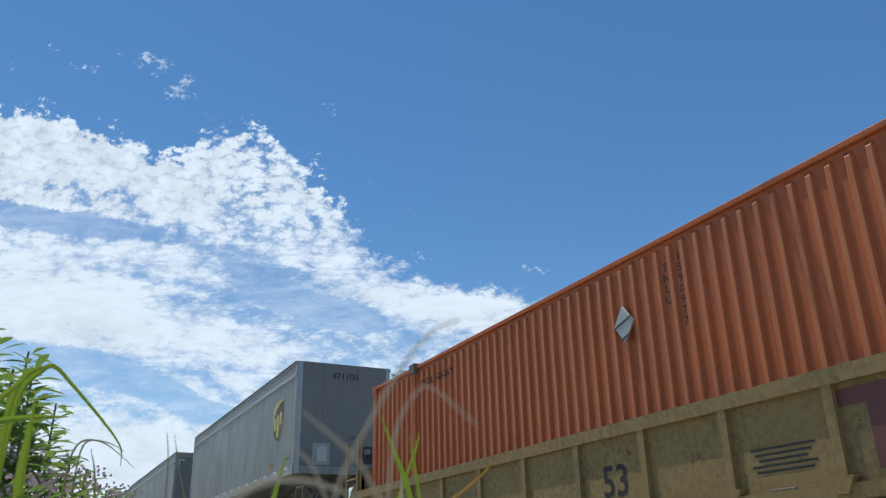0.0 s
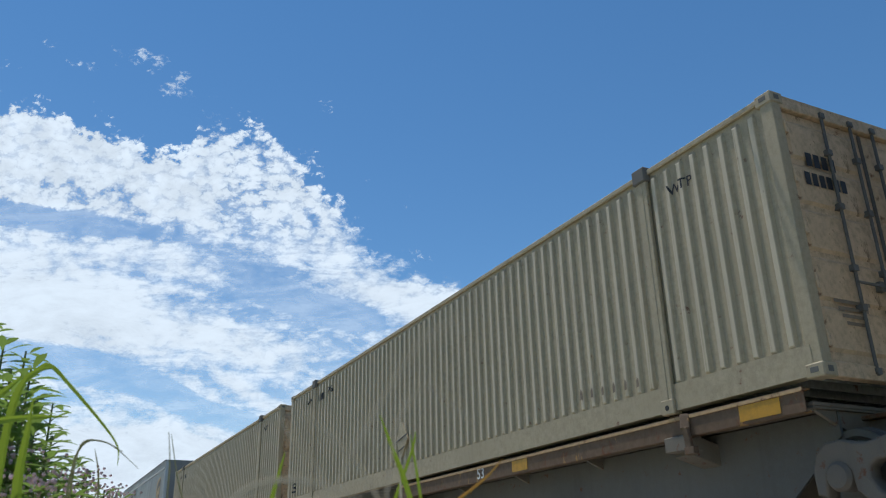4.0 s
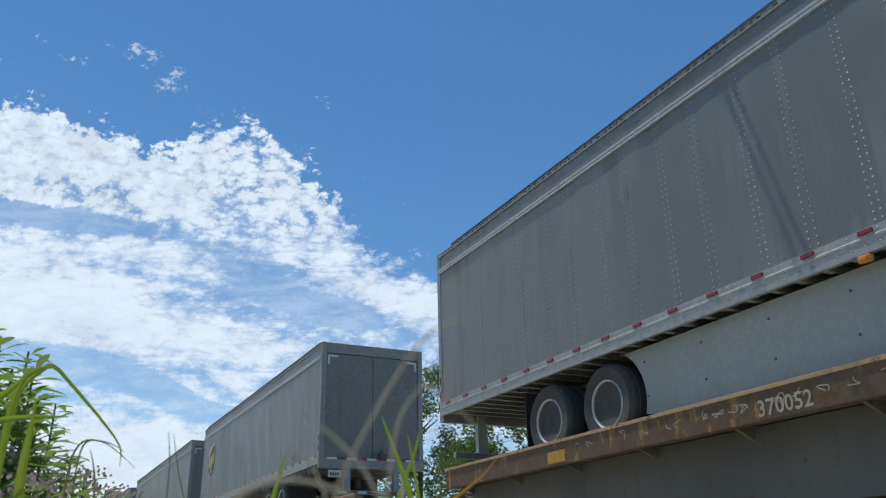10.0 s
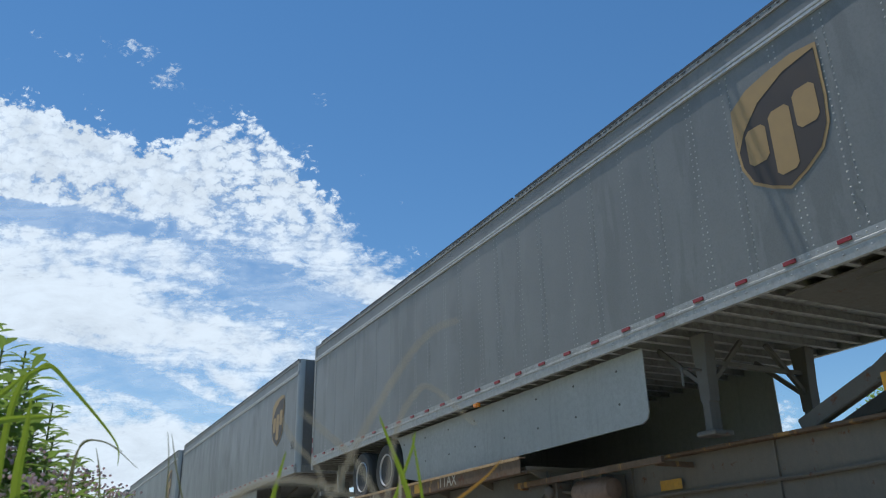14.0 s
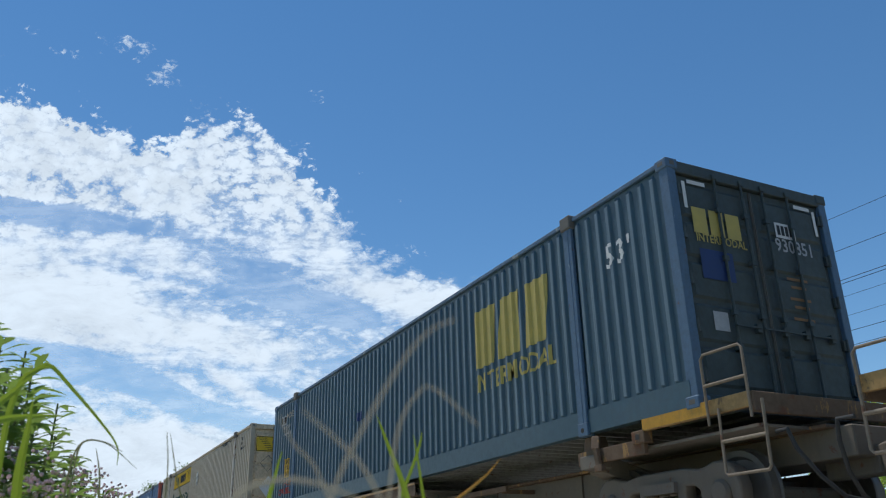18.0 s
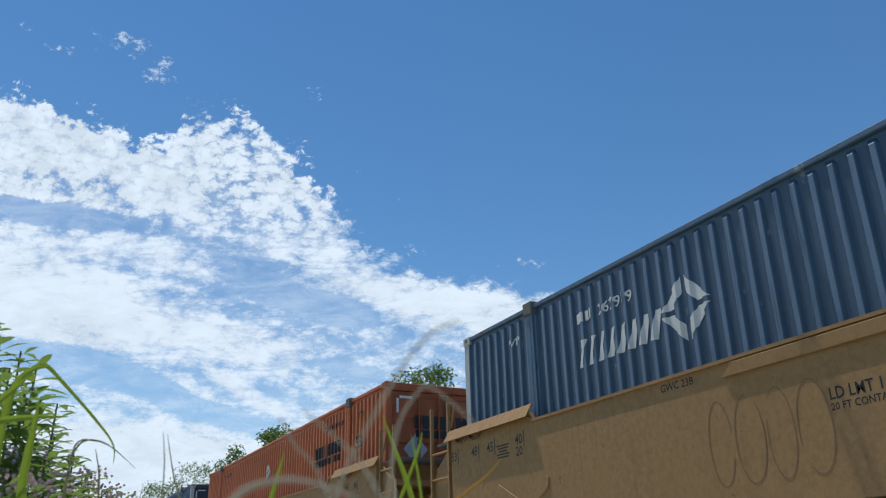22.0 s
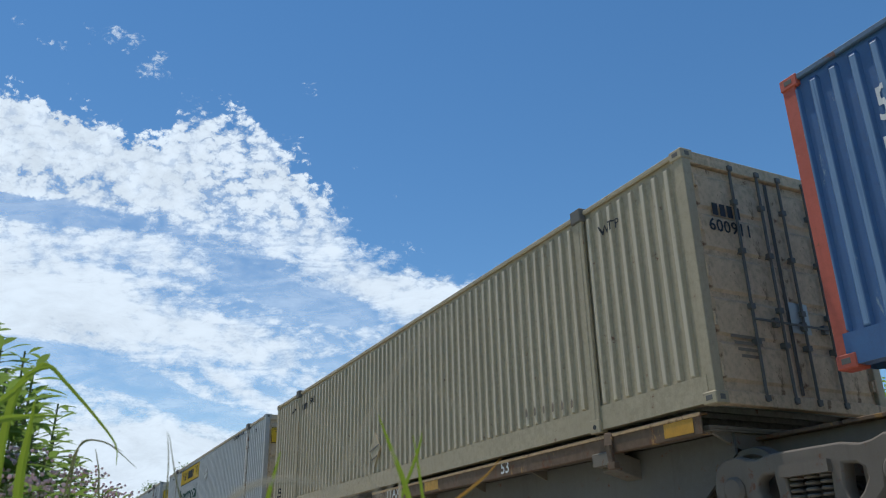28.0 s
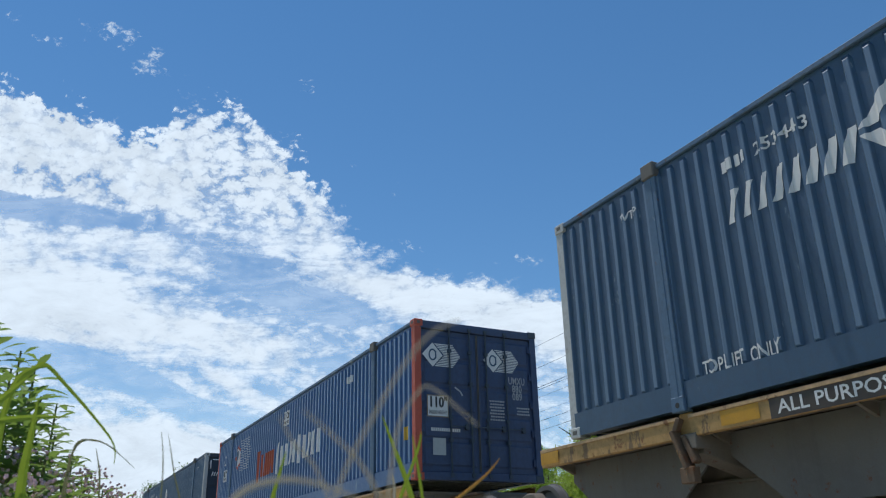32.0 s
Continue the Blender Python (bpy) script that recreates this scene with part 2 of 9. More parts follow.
# ---- mesh helpers ----
class Mesh:
    """Collects vertices and faces, then makes one mesh."""

    def __init__(self):
        self.v, self.f = [], []

    def add(self, verts, faces):
        k = len(self.v)
        self.v += [tuple(p) for p in verts]
        self.f += [tuple(i + k for i in f) for f in faces]
        return self

    def box(self, x0, x1, y0, y1, z0, z1):
        v = [(x, y, z) for z in (z0, z1) for y in (y0, y1) for x in (x0, x1)]
        return self.add(v, [(0, 2, 3, 1), (4, 5, 7, 6), (0, 1, 5, 4), (2, 6, 7, 3), (0, 4, 6, 2), (1, 3, 7, 5)])

    def prism(self, poly, axis, a, b):
        """poly: 2D outline in the other two axes (in x, y, z order), pushed from a to b along axis."""
        n = len(poly)

        def pt(p, h):
            return {0: (h, p[0], p[1]), 1: (p[0], h, p[1]), 2: (p[0], p[1], h)}[axis]
        v = [pt(p, a) for p in poly] + [pt(p, b) for p in poly]
        f = [tuple(range(n - 1, -1, -1)), tuple(range(n, 2 * n))]
        f += [(i, (i + 1) % n, n + (i + 1) % n, n + i) for i in range(n)]
        return self.add(v, f)

    def lathe(self, centre, axis, profile, n=24):
        """profile: (radius, offset along axis) points, turned round the axis; closed at the ends."""
        v, f = [], []
        for r, h in profile:
            for i in range(n):
                a = 2 * math.pi * i / n
                u, w = r * math.cos(a), r * math.sin(a)
                p = {0: (h, u, w), 1: (u, h, w), 2: (u, w, h)}[axis]
                v.append((centre[0] + p[0], centre[1] + p[1], centre[2] + p[2]))
        for k in range(len(profile) - 1):
            for i in range(n):
                j = (i + 1) % n
                f.append((k * n + i, k * n + j, (k + 1) * n + j, (k + 1) * n + i))
        f.append(tuple(range(n - 1, -1, -1)))
        f.append(tuple(range((len(profile) - 1) * n, len(profile) * n)))
        return self.add(v, f)

    def rod(self, a, b, r, n=8, r2=None):
        a, b = Vector(a), Vector(b)
        r2 = r if r2 is None else r2
        d = (b - a).normalized()
        s = d.cross(Vector((0, 0, 1)) if abs(d.z) < 0.9 else Vector((1, 0, 0))).normalized()
        t = d.cross(s)
        v = []
        for c, rad in ((a, r), (b, r2)):
            for i in range(n):
                w = 2 * math.pi * i / n
                v.append(c + (s * math.cos(w) + t * math.sin(w)) * rad)
        f = [(i, (i + 1) % n, n + (i + 1) % n, n + i) for i in range(n)]
        f += [tuple(range(n - 1, -1, -1)), tuple(range(n, 2 * n))]
        return self.add(v, f)

    def path(self, pts, r, n=8):
        """A bent rod: one tube swept along the points."""
        pts = [Vector(p) for p in pts]
        closed = (pts[0] - pts[-1]).length < 1e-6
        if closed:
            pts = pts[:-1]
        m, v, s = len(pts), [], None
        for i, p in enumerate(pts):
            a = pts[i - 1] if (i or closed) else p
            b = pts[(i + 1) % m] if (i < m - 1 or closed) else p
            d = (b - a).normalized()
            if s is None:
                s = d.cross(Vector((0, 0, 1)) if abs(d.z) < 0.9 else Vector((1, 0, 0)))
            s = (s - d * s.dot(d)).normalized()
            t = d.cross(s)
            v += [p + (s * math.cos(2 * math.pi * k / n) + t * math.sin(2 * math.pi * k / n)) * r for k in range(n)]
        f = []
        for i in range(m if closed else m - 1):
            j = (i + 1) % m
            f += [(i * n + k, i * n + (k + 1) % n, j * n + (k + 1) % n, j * n + k) for k in range(n)]
        if not closed:
            f += [tuple(range(n - 1, -1, -1)), tuple(range((m - 1) * n, m * n))]
        return self.add(v, f)

    def bar(self, a, b, w, h):
        """A square bar from a to b."""
        a, b = Vector(a), Vector(b)
        d = (b - a).normalized()
        s = d.cross(Vector((0, 0, 1)) if abs(d.z) < 0.95 else Vector((1, 0, 0))).normalized()
        t = s.cross(d)
        v = [c + s * sx * w / 2 + t * sz * h / 2 for c in (a, b) for sx, sz in ((-1, -1), (1, -1), (1, 1), (-1, 1))]
        return self.add(v, [(3, 2, 1, 0), (4, 5, 6, 7), (0, 1, 5, 4), (1, 2, 6, 5), (2, 3, 7, 6), (3, 0, 4, 7)])

    def make(self, name, material, bevel=0.0, smooth=False):
        me = bpy.data.meshes.new(name)
        me.from_pydata(self.v, [], self.f)
        bm = bmesh.new()
        bm.from_mesh(me)
        bmesh.ops.recalc_face_normals(bm, faces=bm.faces)
        if bevel:
            sharp = [e for e in bm.edges if len(e.link_faces) == 2 and e.calc_face_angle(0) > 0.5]
            bmesh.ops.bevel(bm, geom=sharp, offset=bevel, segments=1, affect='EDGES', clamp_overlap=True)
        bm.to_mesh(me)
        bm.free()
        if smooth:
            me.shade_smooth()
            me.set_sharp_from_angle(angle=radians(38))
        me.materials.append(material)
        return me


STORE = {}


def kept(key, build):
    """Alike parts share one mesh."""
    if key not in STORE:
        STORE[key] = build()
    return STORE[key]


def part(name, mesh, parent, label="", at=(0, 0, 0)):
    ob = new(name, mesh)
    ob.parent = parent
    ob.location = at
    if label:
        ob["label"] = label
    return ob


def thing(name, label, category, group="", kind=""):
    return tagged(new(name), label, category, group, kind)


def letters(body, height, width=None, align='CENTER'):
    """Flat outline of a line of text, height in metres, as vertices and faces."""
    cu = bpy.data.curves.new("letters", 'FONT')
    cu.body = body
    cu.align_x = align
    cu.size = height / 0.70
    cu.offset = 0.014 * cu.size
    cu.resolution_u = 2
    ob = bpy.data.objects.new("letters", cu)
    me = bpy.data.meshes.new_from_object(ob)
    bpy.data.objects.remove(ob)
    bpy.data.curves.remove(cu)
    v = [(p.co.x, p.co.y) for p in me.vertices]
    f = [tuple(p.vertices) for p in me.polygons]
    bpy.data.meshes.remove(me)
    if width:
        span = max(p[0] for p in v) - min(p[0] for p in v)
        v = [(p[0] * width / span, p[1]) for p in v]
    return v, f


PITCH_C, DEPTH_C = 0.2155, 0.036
RIB = (0.0, 0.47, 0.60, 0.84)     # wide pan, slope, narrow rib, slope


def rib_depth(y, y0=0.14):
    """How deep the corrugated side lies at y."""
    u = ((y - y0) % PITCH_C) / PITCH_C
    if u < RIB[1]:
        return DEPTH_C
    if u < RIB[2]:
        return DEPTH_C * (RIB[2] - u) / (RIB[2] - RIB[1])
    if u < RIB[3]:
        return 0.0
    return DEPTH_C * (u - RIB[3]) / (1.0 - RIB[3])


def decal(v, f, material, name, place, ribs=False):
    """Turns a flat outline into a painted-on mesh. place(u, w) gives the 3D point; with ribs the outline follows the corrugation."""
    if not ribs:
        me = bpy.data.meshes.new(name)
        me.from_pydata([place(a, b) for a, b in v], [], f)
        me.materials.append(material)
        return me
    bm = bmesh.new()
    vs = [bm.verts.new((a, b, 0)) for a, b in v]
    for face in f:
        try:
            bm.faces.new([vs[i] for i in face])
        except ValueError:
            pass
    lo, hi = min(p[0] for p in v), max(p[0] for p in v)
    y_lo, y_hi = place(hi, 0)[1], place(lo, 0)[1]
    sign = 1.0
    if y_lo > y_hi:
        y_lo, y_hi = y_hi, y_lo
    base = place(0, 0)[1]
    slope = place(1, 0)[1] - base
    k = int((y_lo - 0.14) / PITCH_C) - 1
    while 0.14 + k * PITCH_C < y_hi:
        for u in RIB:
            y = 0.14 + (k + u) * PITCH_C
            if y_lo < y < y_hi:
                bmesh.ops.bisect_plane(bm, geom=bm.verts[:] + bm.edges[:] + bm.faces[:],
                                       plane_co=((y - base) / slope, 0, 0), plane_no=(1, 0, 0))
        k += 1
    for p in bm.verts:
        q = place(p.co.x, p.co.y)
        p.co = (q[0] + rib_depth(q[1]) * sign, q[1], q[2])
    me = bpy.data.meshes.new(name)
    bm.to_mesh(me)
    bm.free()
    me.materials.append(material)
    return me


def near_side(x, y, z):
    """Placement on the side that faces the camera: text runs towards -y."""
    return lambda u, w: (x, y - u, z + w)


def front_end(y, x, z):
    """Placement on the leading end: text runs towards +x."""
    return lambda u, w: (x + u, y, z + w)


def single_letters(v, f):
    """Splits an outline of text where a gap runs down through it: one pair of vertices and faces a letter."""
    spans = sorted((min(v[i][0] for i in face), max(v[i][0] for i in face), face) for face in f)
    groups, reach = [], -1e9
    for lo, hi, face in spans:
        if lo > reach + 1e-4:
            groups.append([])
        groups[-1].append(face)
        reach = max(reach, hi)
    out = []
    for faces in groups:
        used = sorted({i for face in faces for i in face})
        at = {k: n for n, k in enumerate(used)}
        out.append(([v[i] for i in used], [tuple(at[i] for i in face) for face in faces]))
    return out


def write(parent, body, height, material, place, ribs=False, name="lettering", width=None):
    v, f = letters(body, height, width)
    if height < 0.2:
        ob = part(name, decal(v, f, material, name, place, ribs), parent)
        ob["kind"] = "stuff"
        return ob
    for lv, lf in single_letters(v, f):
        part("letter", decal(lv, lf, material, "letter", place, ribs), parent)


def shape(parent, poly, material, place, ribs=False, name="decal", label=""):
    return part(name, decal(poly, [tuple(range(len(poly)))], material, name, place, ribs), parent, label)


def rect(w, h):
    return [(-w / 2, -h / 2), (w / 2, -h / 2), (w / 2, h / 2), (-w / 2, h / 2)]


def glyphs(parent, material, place, strokes, ribs=False, name="logo_mark"):
    """Plain bars and blocks that stand for a mark that is not lettered; strokes: outlines."""
    if len(strokes) <= 14:
        for poly in strokes:
            part(name, decal(poly, [tuple(range(len(poly)))], material, name, place, ribs), parent)
        return
    v, f = [], []
    for poly in strokes:
        f.append(tuple(range(len(v), len(v) + len(poly))))
        v += poly
    part(name, decal(v, f, material, name, place, ribs), parent)["kind"] = "stuff"


def block_row(count, width, height, gap=0.25, slant=0.0):
    """A row of plain blocks."""
    w = width / count
    out = []
    for i in range(count):
        a, b = -width / 2 + i * w, -width / 2 + (i + 1 - gap) * w
        out.append([(a, -height / 2), (b, -height / 2), (b + slant, height / 2), (a + slant, height / 2)])
    return out


def stroke(pts, w):
    """Outlines of a painted line along points, mitred so that its pieces butt end to end."""
    n = len(pts)
    rim = []
    for i, (x, z) in enumerate(pts):
        a, b = pts[max(0, i - 1)], pts[min(n - 1, i + 1)]
        d = math.hypot(b[0] - a[0], b[1] - a[1]) or 1.0
        px, pz = -(b[1] - a[1]) / d * w / 2, (b[0] - a[0]) / d * w / 2
        rim.append(((x + px, z + pz), (x - px, z - pz)))
    return [[p[0], p[1], q[1], q[0]] for p, q in zip(rim, rim[1:])]


def flow(pts, steps=6):
    """A smooth line through points."""
    if len(pts) < 3:
        return list(pts)
    q = [pts[0]] + list(pts) + [pts[-1]]
    out = []
    for a, b, c, d in zip(q, q[1:], q[2:], q[3:]):
        for i in range(steps):
            t = i / steps
            out.append(tuple(0.5 * (2 * b[n] + (c[n] - a[n]) * t + (2 * a[n] - 5 * b[n] + 4 * c[n] - d[n]) * t * t + (3 * b[n] - a[n] - 3 * c[n] + d[n]) * t ** 3) for n in (0, 1)))
    return out + [pts[-1]]


# ---- sky: drifting sheet of cloud ----
SHEET_H = 300.0
CLOUD_MOVE = (-22.4, -21.3, 0.0)   # drift over the whole clip


def cloud_material():
    n = Nodes("altocumulus_cloud")
    tc = n.add("ShaderNodeTexCoord")
    right = (0.89261, -0.45031, -0.02182)
    up = (-0.14963, -0.34156, 0.92787)

    def dot(vec):
        d = n.add("ShaderNodeVectorMath")
        d.operation = 'DOT_PRODUCT'
        n.put(d.inputs[0], tc.outputs["Object"])
        d.inputs[1].default_value = (vec[0], vec[1], 0.0)
        return n.math('ADD', d.outputs["Value"], vec[2] * SHEET_H)
    depth = dot(tuple(VIEW))
    u = n.math('MULTIPLY_ADD', n.math('DIVIDE', dot(right), depth), 1.4377, 0.784)
    v = n.math('MULTIPLY_ADD', n.math('DIVIDE', dot(up), depth), -1.4377, 0.441)
    uv = n.add("ShaderNodeCombineXYZ")
    n.put(uv.inputs[0], u)
    n.put(uv.inputs[1], v)
    uv = uv.outputs[0]

    def tex(scale, detail=5.0, rough=0.6, stretch=(1, 1, 1), turn=0.0, distortion=0.0):
        mp = n.add("ShaderNodeMapping", Scale=stretch)
        mp.inputs["Rotation"].default_value = (0, 0, radians(turn))
        n.put(mp.inputs["Vector"], uv)
        return n.noise(mp.outputs[0], scale, detail, rough, distortion)

    def puffs(scale, detail, stretch=(1, 1, 1), turn=0.0, warp=0.35, smooth=0.35):
        """Heaped cells: 1 in the middle of a puff, falling towards its rim, with smaller puffs on it."""
        bend = n.add("ShaderNodeTexNoise", Scale=scale * 0.9, Detail=3.0, Roughness=0.6)
        n.put(bend.inputs["Vector"], uv)
        off = n.add("ShaderNodeVectorMath")
        off.operation = 'MULTIPLY_ADD'
        n.put(off.inputs[0], bend.outputs["Color"])
        off.inputs[1].default_value = (warp / scale,) * 3
        n.put(off.inputs[2], uv)
        mp = n.add("ShaderNodeMapping", Scale=stretch)
        mp.inputs["Rotation"].default_value = (0, 0, radians(turn))
        n.put(mp.inputs["Vector"], off.outputs[0])
        vo = n.add("ShaderNodeTexVoronoi", Scale=scale)
        vo.voronoi_dimensions = '2D'
        vo.feature = 'SMOOTH_F1'
        vo.normalize = True
        for key, val in (("Detail", detail), ("Roughness", 0.55), ("Lacunarity", 2.2), ("Smoothness", smooth)):
            vo.inputs[key].default_value = val
        n.put(vo.inputs["Vector"], mp.outputs[0])
        return n.math('SUBTRACT', 1.0, n.math('MULTIPLY', vo.outputs["Distance"], 2.0))

    def blob(cx, cy, rx, ry, turn=0.0):
        """1 in the middle of an oval, falling to 0 at its rim."""
        du, dv = n.math('SUBTRACT', u, cx), n.math('SUBTRACT', v, cy)
        c, s = math.cos(radians(turn)), math.sin(radians(turn))
        a = n.math('DIVIDE', n.math('ADD', n.math('MULTIPLY', du, c), n.math('MULTIPLY', dv, s)), rx)
        b = n.math('DIVIDE', n.math('SUBTRACT', n.math('MULTIPLY', dv, c), n.math('MULTIPLY', du, s)), ry)
        r = n.math('ADD', n.math('MULTIPLY', a, a), n.math('MULTIPLY', b, b))
        return n.ramp(r, 0.0, 1.0, 1.0, 0.0)

    def total(items):
        out = items[0]
        for i in items[1:]:
            out = n.math('ADD', out, i)
        return out
    curve = n.add("ShaderNodeFloatCurve")
    c = curve.mapping.curves[0]
    edge = ((0, .158), (90, .190), (150, .197), (240, .236), (325, .254), (350, .222), (410, .198), (500, .226), (560, .288), (620, .36),
            (680, .435), (740, .465), (800, .485), (960, .505), (1060, .55), (1200, .62), (1600, .80))
    c.points[0].location = (0.0, edge[0][1])
    c.points[1].location = (1.0, edge[-1][1])
    for x, y in edge[1:-1]:
        c.points.new(x / 1600, y)
    for p in c.points:
        p.handle_type = 'AUTO_CLAMPED'
    curve.mapping.update()
    n.put(curve.inputs["Value"], n.math('DIVIDE', u, 1.6))
    inside = n.math('SUBTRACT', v, curve.outputs[0])
    heap = puffs(20.0, 3.5, (0.85, 1.0, 1.0), -18, 0.6, 0.3)
    fine_heap = puffs(54.0, 3.0, (0.65, 1.1, 1.0), -26, 1.1, 0.3)
    clump = tex(15.0, 5.0, 0.6, (0.75, 1.0, 1.0), -15, 0.4)
    broad = tex(5.0, 4.0, 0.55, (0.6, 1.2, 1.0), -25)
    streak = tex(9.0, 8.0, 0.70, (0.42, 1.7, 1.0), -22, 0.9)
    wisp = tex(30.0, 6.0, 0.66, (0.55, 1.3, 1.0), -22, 0.6)
    # towards the horizon puffs give way to long flat streaks, to the right they get finer
    low = n.ramp(v, 0.34, 0.46)
    right_part = n.ramp(u, 0.30, 0.50)
    heaps = n.math('ADD', n.math('MULTIPLY', heap, n.ramp(right_part, 0.0, 1.0, 0.62, 0.30)), n.math('ADD', n.math('MULTIPLY', fine_heap, n.ramp(right_part, 0.0, 1.0, 0.34, 0.40)), n.math('MULTIPLY', wisp, n.ramp(right_part, 0.0, 1.0, 0.04, 0.32))))
    soft = n.math('ADD', n.math('MULTIPLY', streak, 0.6), n.math('MULTIPLY', wisp, 0.4))
    grain = n.math('ADD', n.math('MULTIPLY', n.math('SUBTRACT', 1.0, low), n.math('ADD', n.math('MULTIPLY', heaps, 0.74), n.math('MULTIPLY', clump, 0.26))),
                   n.math('MULTIPLY', low, n.math('ADD', n.math('MULTIPLY', soft, 0.85), n.math('MULTIPLY', fine_heap, 0.15))))
    inside = n.math('ADD', inside, n.math('ADD', n.math('MULTIPLY', n.math('SUBTRACT', clump, 0.5), 0.11), n.math('MULTIPLY', n.math('SUBTRACT', fine_heap, 0.45), 0.035)))
    cover = n.ramp(inside, -0.035, 0.06, -0.42, n.ramp(right_part, 0.0, 1.0, 0.33, 0.19))
    gaps = total([n.math('MULTIPLY', blob(*g[:5]), g[5]) for g in (
        (0.10, 0.392, 0.24, 0.030, 7, 0.42), (0.36, 0.44, 0.16, 0.035, 28, 0.12), (0.30, 0.50, 0.22, 0.012, 10, 0.12),
        (0.60, 0.555, 0.12, 0.035, 12, 0.42), (0.49, 0.52, 0.09, 0.035, 20, 0.34), (0.14, 0.648, 0.20, 0.040, 12, 0.52),
        (0.30, 0.70, 0.17, 0.030, 25, 0.40), (0.08, 0.70, 0.12, 0.02, 8, 0.2), (0.52, 0.26, 0.06, 0.022, 50, 0.28), (0.40, 0.36, 0.10, 0.03, 40, 0.14),
        (0.43, 0.745, 0.10, 0.022, 20, 0.38), (0.62, 0.66, 0.10, 0.02, 10, 0.25), (0.33, 0.262, 0.03, 0.05, 20, 0.10), (0.555, 0.385, 0.03, 0.02, 60, 0.3))])
    solid = total([n.math('MULTIPLY', blob(*g[:5]), g[5]) for g in (
        (0.55, 0.385, 0.13, 0.05, 45, 0.16), (0.05, 0.27, 0.22, 0.075, 5, 0.20), (0.10, 0.56, 0.28, 0.075, 10, 0.24), (0.20, 0.82, 0.40, 0.085, 0, 0.36),
        (0.85, 0.55, 0.30, 0.06, 10, 0.28), (0.28, 0.31, 0.20, 0.06, 20, 0.16), (0.10, 0.49, 0.26, 0.04, 9, 0.08), (0.58, 0.47, 0.16, 0.05, 30, 0.12), (0.46, 0.62, 0.20, 0.05, 15, 0.2), (0.45, 0.70, 0.12, 0.02, 30, 0.2), (1.05, 0.62, 0.25, 0.06, 12, 0.25))])
    field = total([cover, n.math('MULTIPLY', n.math('SUBTRACT', grain, 0.5), n.ramp(low, 0.0, 1.0, 1.15, 1.8)), n.math('MULTIPLY', n.math('SUBTRACT', broad, 0.5), 0.35), solid])
    field = n.math('SUBTRACT', field, gaps)
    main = n.ramp(field, -0.07, n.ramp(low, 0.0, 1.0, 0.20, 0.46))
    main = n.math('MULTIPLY', main, n.ramp(inside, -0.06, -0.02))
    # blue shows through the chinks between the heaps
    chink = n.ramp(n.math('ADD', n.math('MULTIPLY', fine_heap, 0.55), n.math('MULTIPLY', wisp, 0.45)), 0.24, 0.50, n.ramp(right_part, 0.0, 1.0, 0.72, 0.58), 1.0)
    main = n.math('MULTIPLY', main, n.math('MAXIMUM', chink, low))
    # scattered cloudlets
    bits = n.math('MINIMUM', total([n.math('MULTIPLY', blob(*g[:5]), g[5]) for g in (
        (0.098, 0.085, 0.027, 0.015, 15, 0.85), (0.138, 0.117, 0.021, 0.013, 0, 0.94), (0.168, 0.123, 0.027, 0.015, 5, 0.85), (0.208, 0.090, 0.030, 0.011, 25, 0.68),
        (0.215, 0.112, 0.019, 0.023, 0, 0.59), (0.250, 0.106, 0.027, 0.025, 0, 0.94), (0.268, 0.100, 0.019, 0.015, 0, 0.85), (0.292, 0.112, 0.028, 0.017, 0, 1.02),
        (0.282, 0.131, 0.025, 0.015, 0, 0.85), (0.332, 0.138, 0.027, 0.011, 0, 0.85), (0.338, 0.149, 0.019, 0.011, 0, 0.68), (0.318, 0.148, 0.023, 0.013, 0, 0.77),
        (0.303, 0.165, 0.032, 0.019, 0, 1.06), (0.336, 0.172, 0.030, 0.019, 20, 0.77), (0.380, 0.177, 0.023, 0.011, 15, 0.59), (0.400, 0.143, 0.019, 0.013, 0, 0.42),
        (0.018, 0.119, 0.019, 0.013, 0, 0.77), (0.048, 0.131, 0.023, 0.013, 20, 0.68), (0.053, 0.161, 0.021, 0.013, 20, 0.59), (0.583, 0.193, 0.025, 0.021, 30, 0.85),
        (0.650, 0.322, 0.018, 0.008, 10, 0.70), (0.720, 0.370, 0.012, 0.010, 10, 0.70), (0.730, 0.350, 0.007, 0.012, 0, 0.50), (0.950, 0.478, 0.050, 0.016, 8, 0.90),
        (0.740, 0.455, 0.050, 0.018, 15, 0.80), (0.555, 0.280, 0.034, 0.028, 0, 0.68), (0.385, 0.225, 0.057, 0.038, 30, 0.68), (0.460, 0.215, 0.038, 0.027, 0, 0.51))]), 1.2)
    flecks = tex(110.0, 5.0, 0.62, (0.75, 1.1, 1.0), -15, 0.5)
    small = n.math('MULTIPLY', n.ramp(n.math('ADD', n.math('MULTIPLY', bits, 0.32), flecks), 0.76, 1.02), 0.62)
    # thin haze between the cloud banks
    veil = n.math('MULTIPLY', n.ramp(inside, 0.03, 0.2), n.ramp(soft, 0.32, 0.65, 0.10, 0.44))
    alpha = n.math('MINIMUM', n.math('MAXIMUM', n.math('MAXIMUM', main, small), veil), 0.985)
    shade = n.ramp(n.math('ADD', n.math('MULTIPLY', heaps, 0.7), n.math('MULTIPLY', clump, 0.3)), 0.28, 0.66, 0.82, 1.0)
    flat = n.ramp(soft, 0.3, 0.62, 0.80, 0.99)
    tone = n.math('ADD', n.math('MULTIPLY', n.math('SUBTRACT', 1.0, low), shade), n.math('MULTIPLY', low, flat))
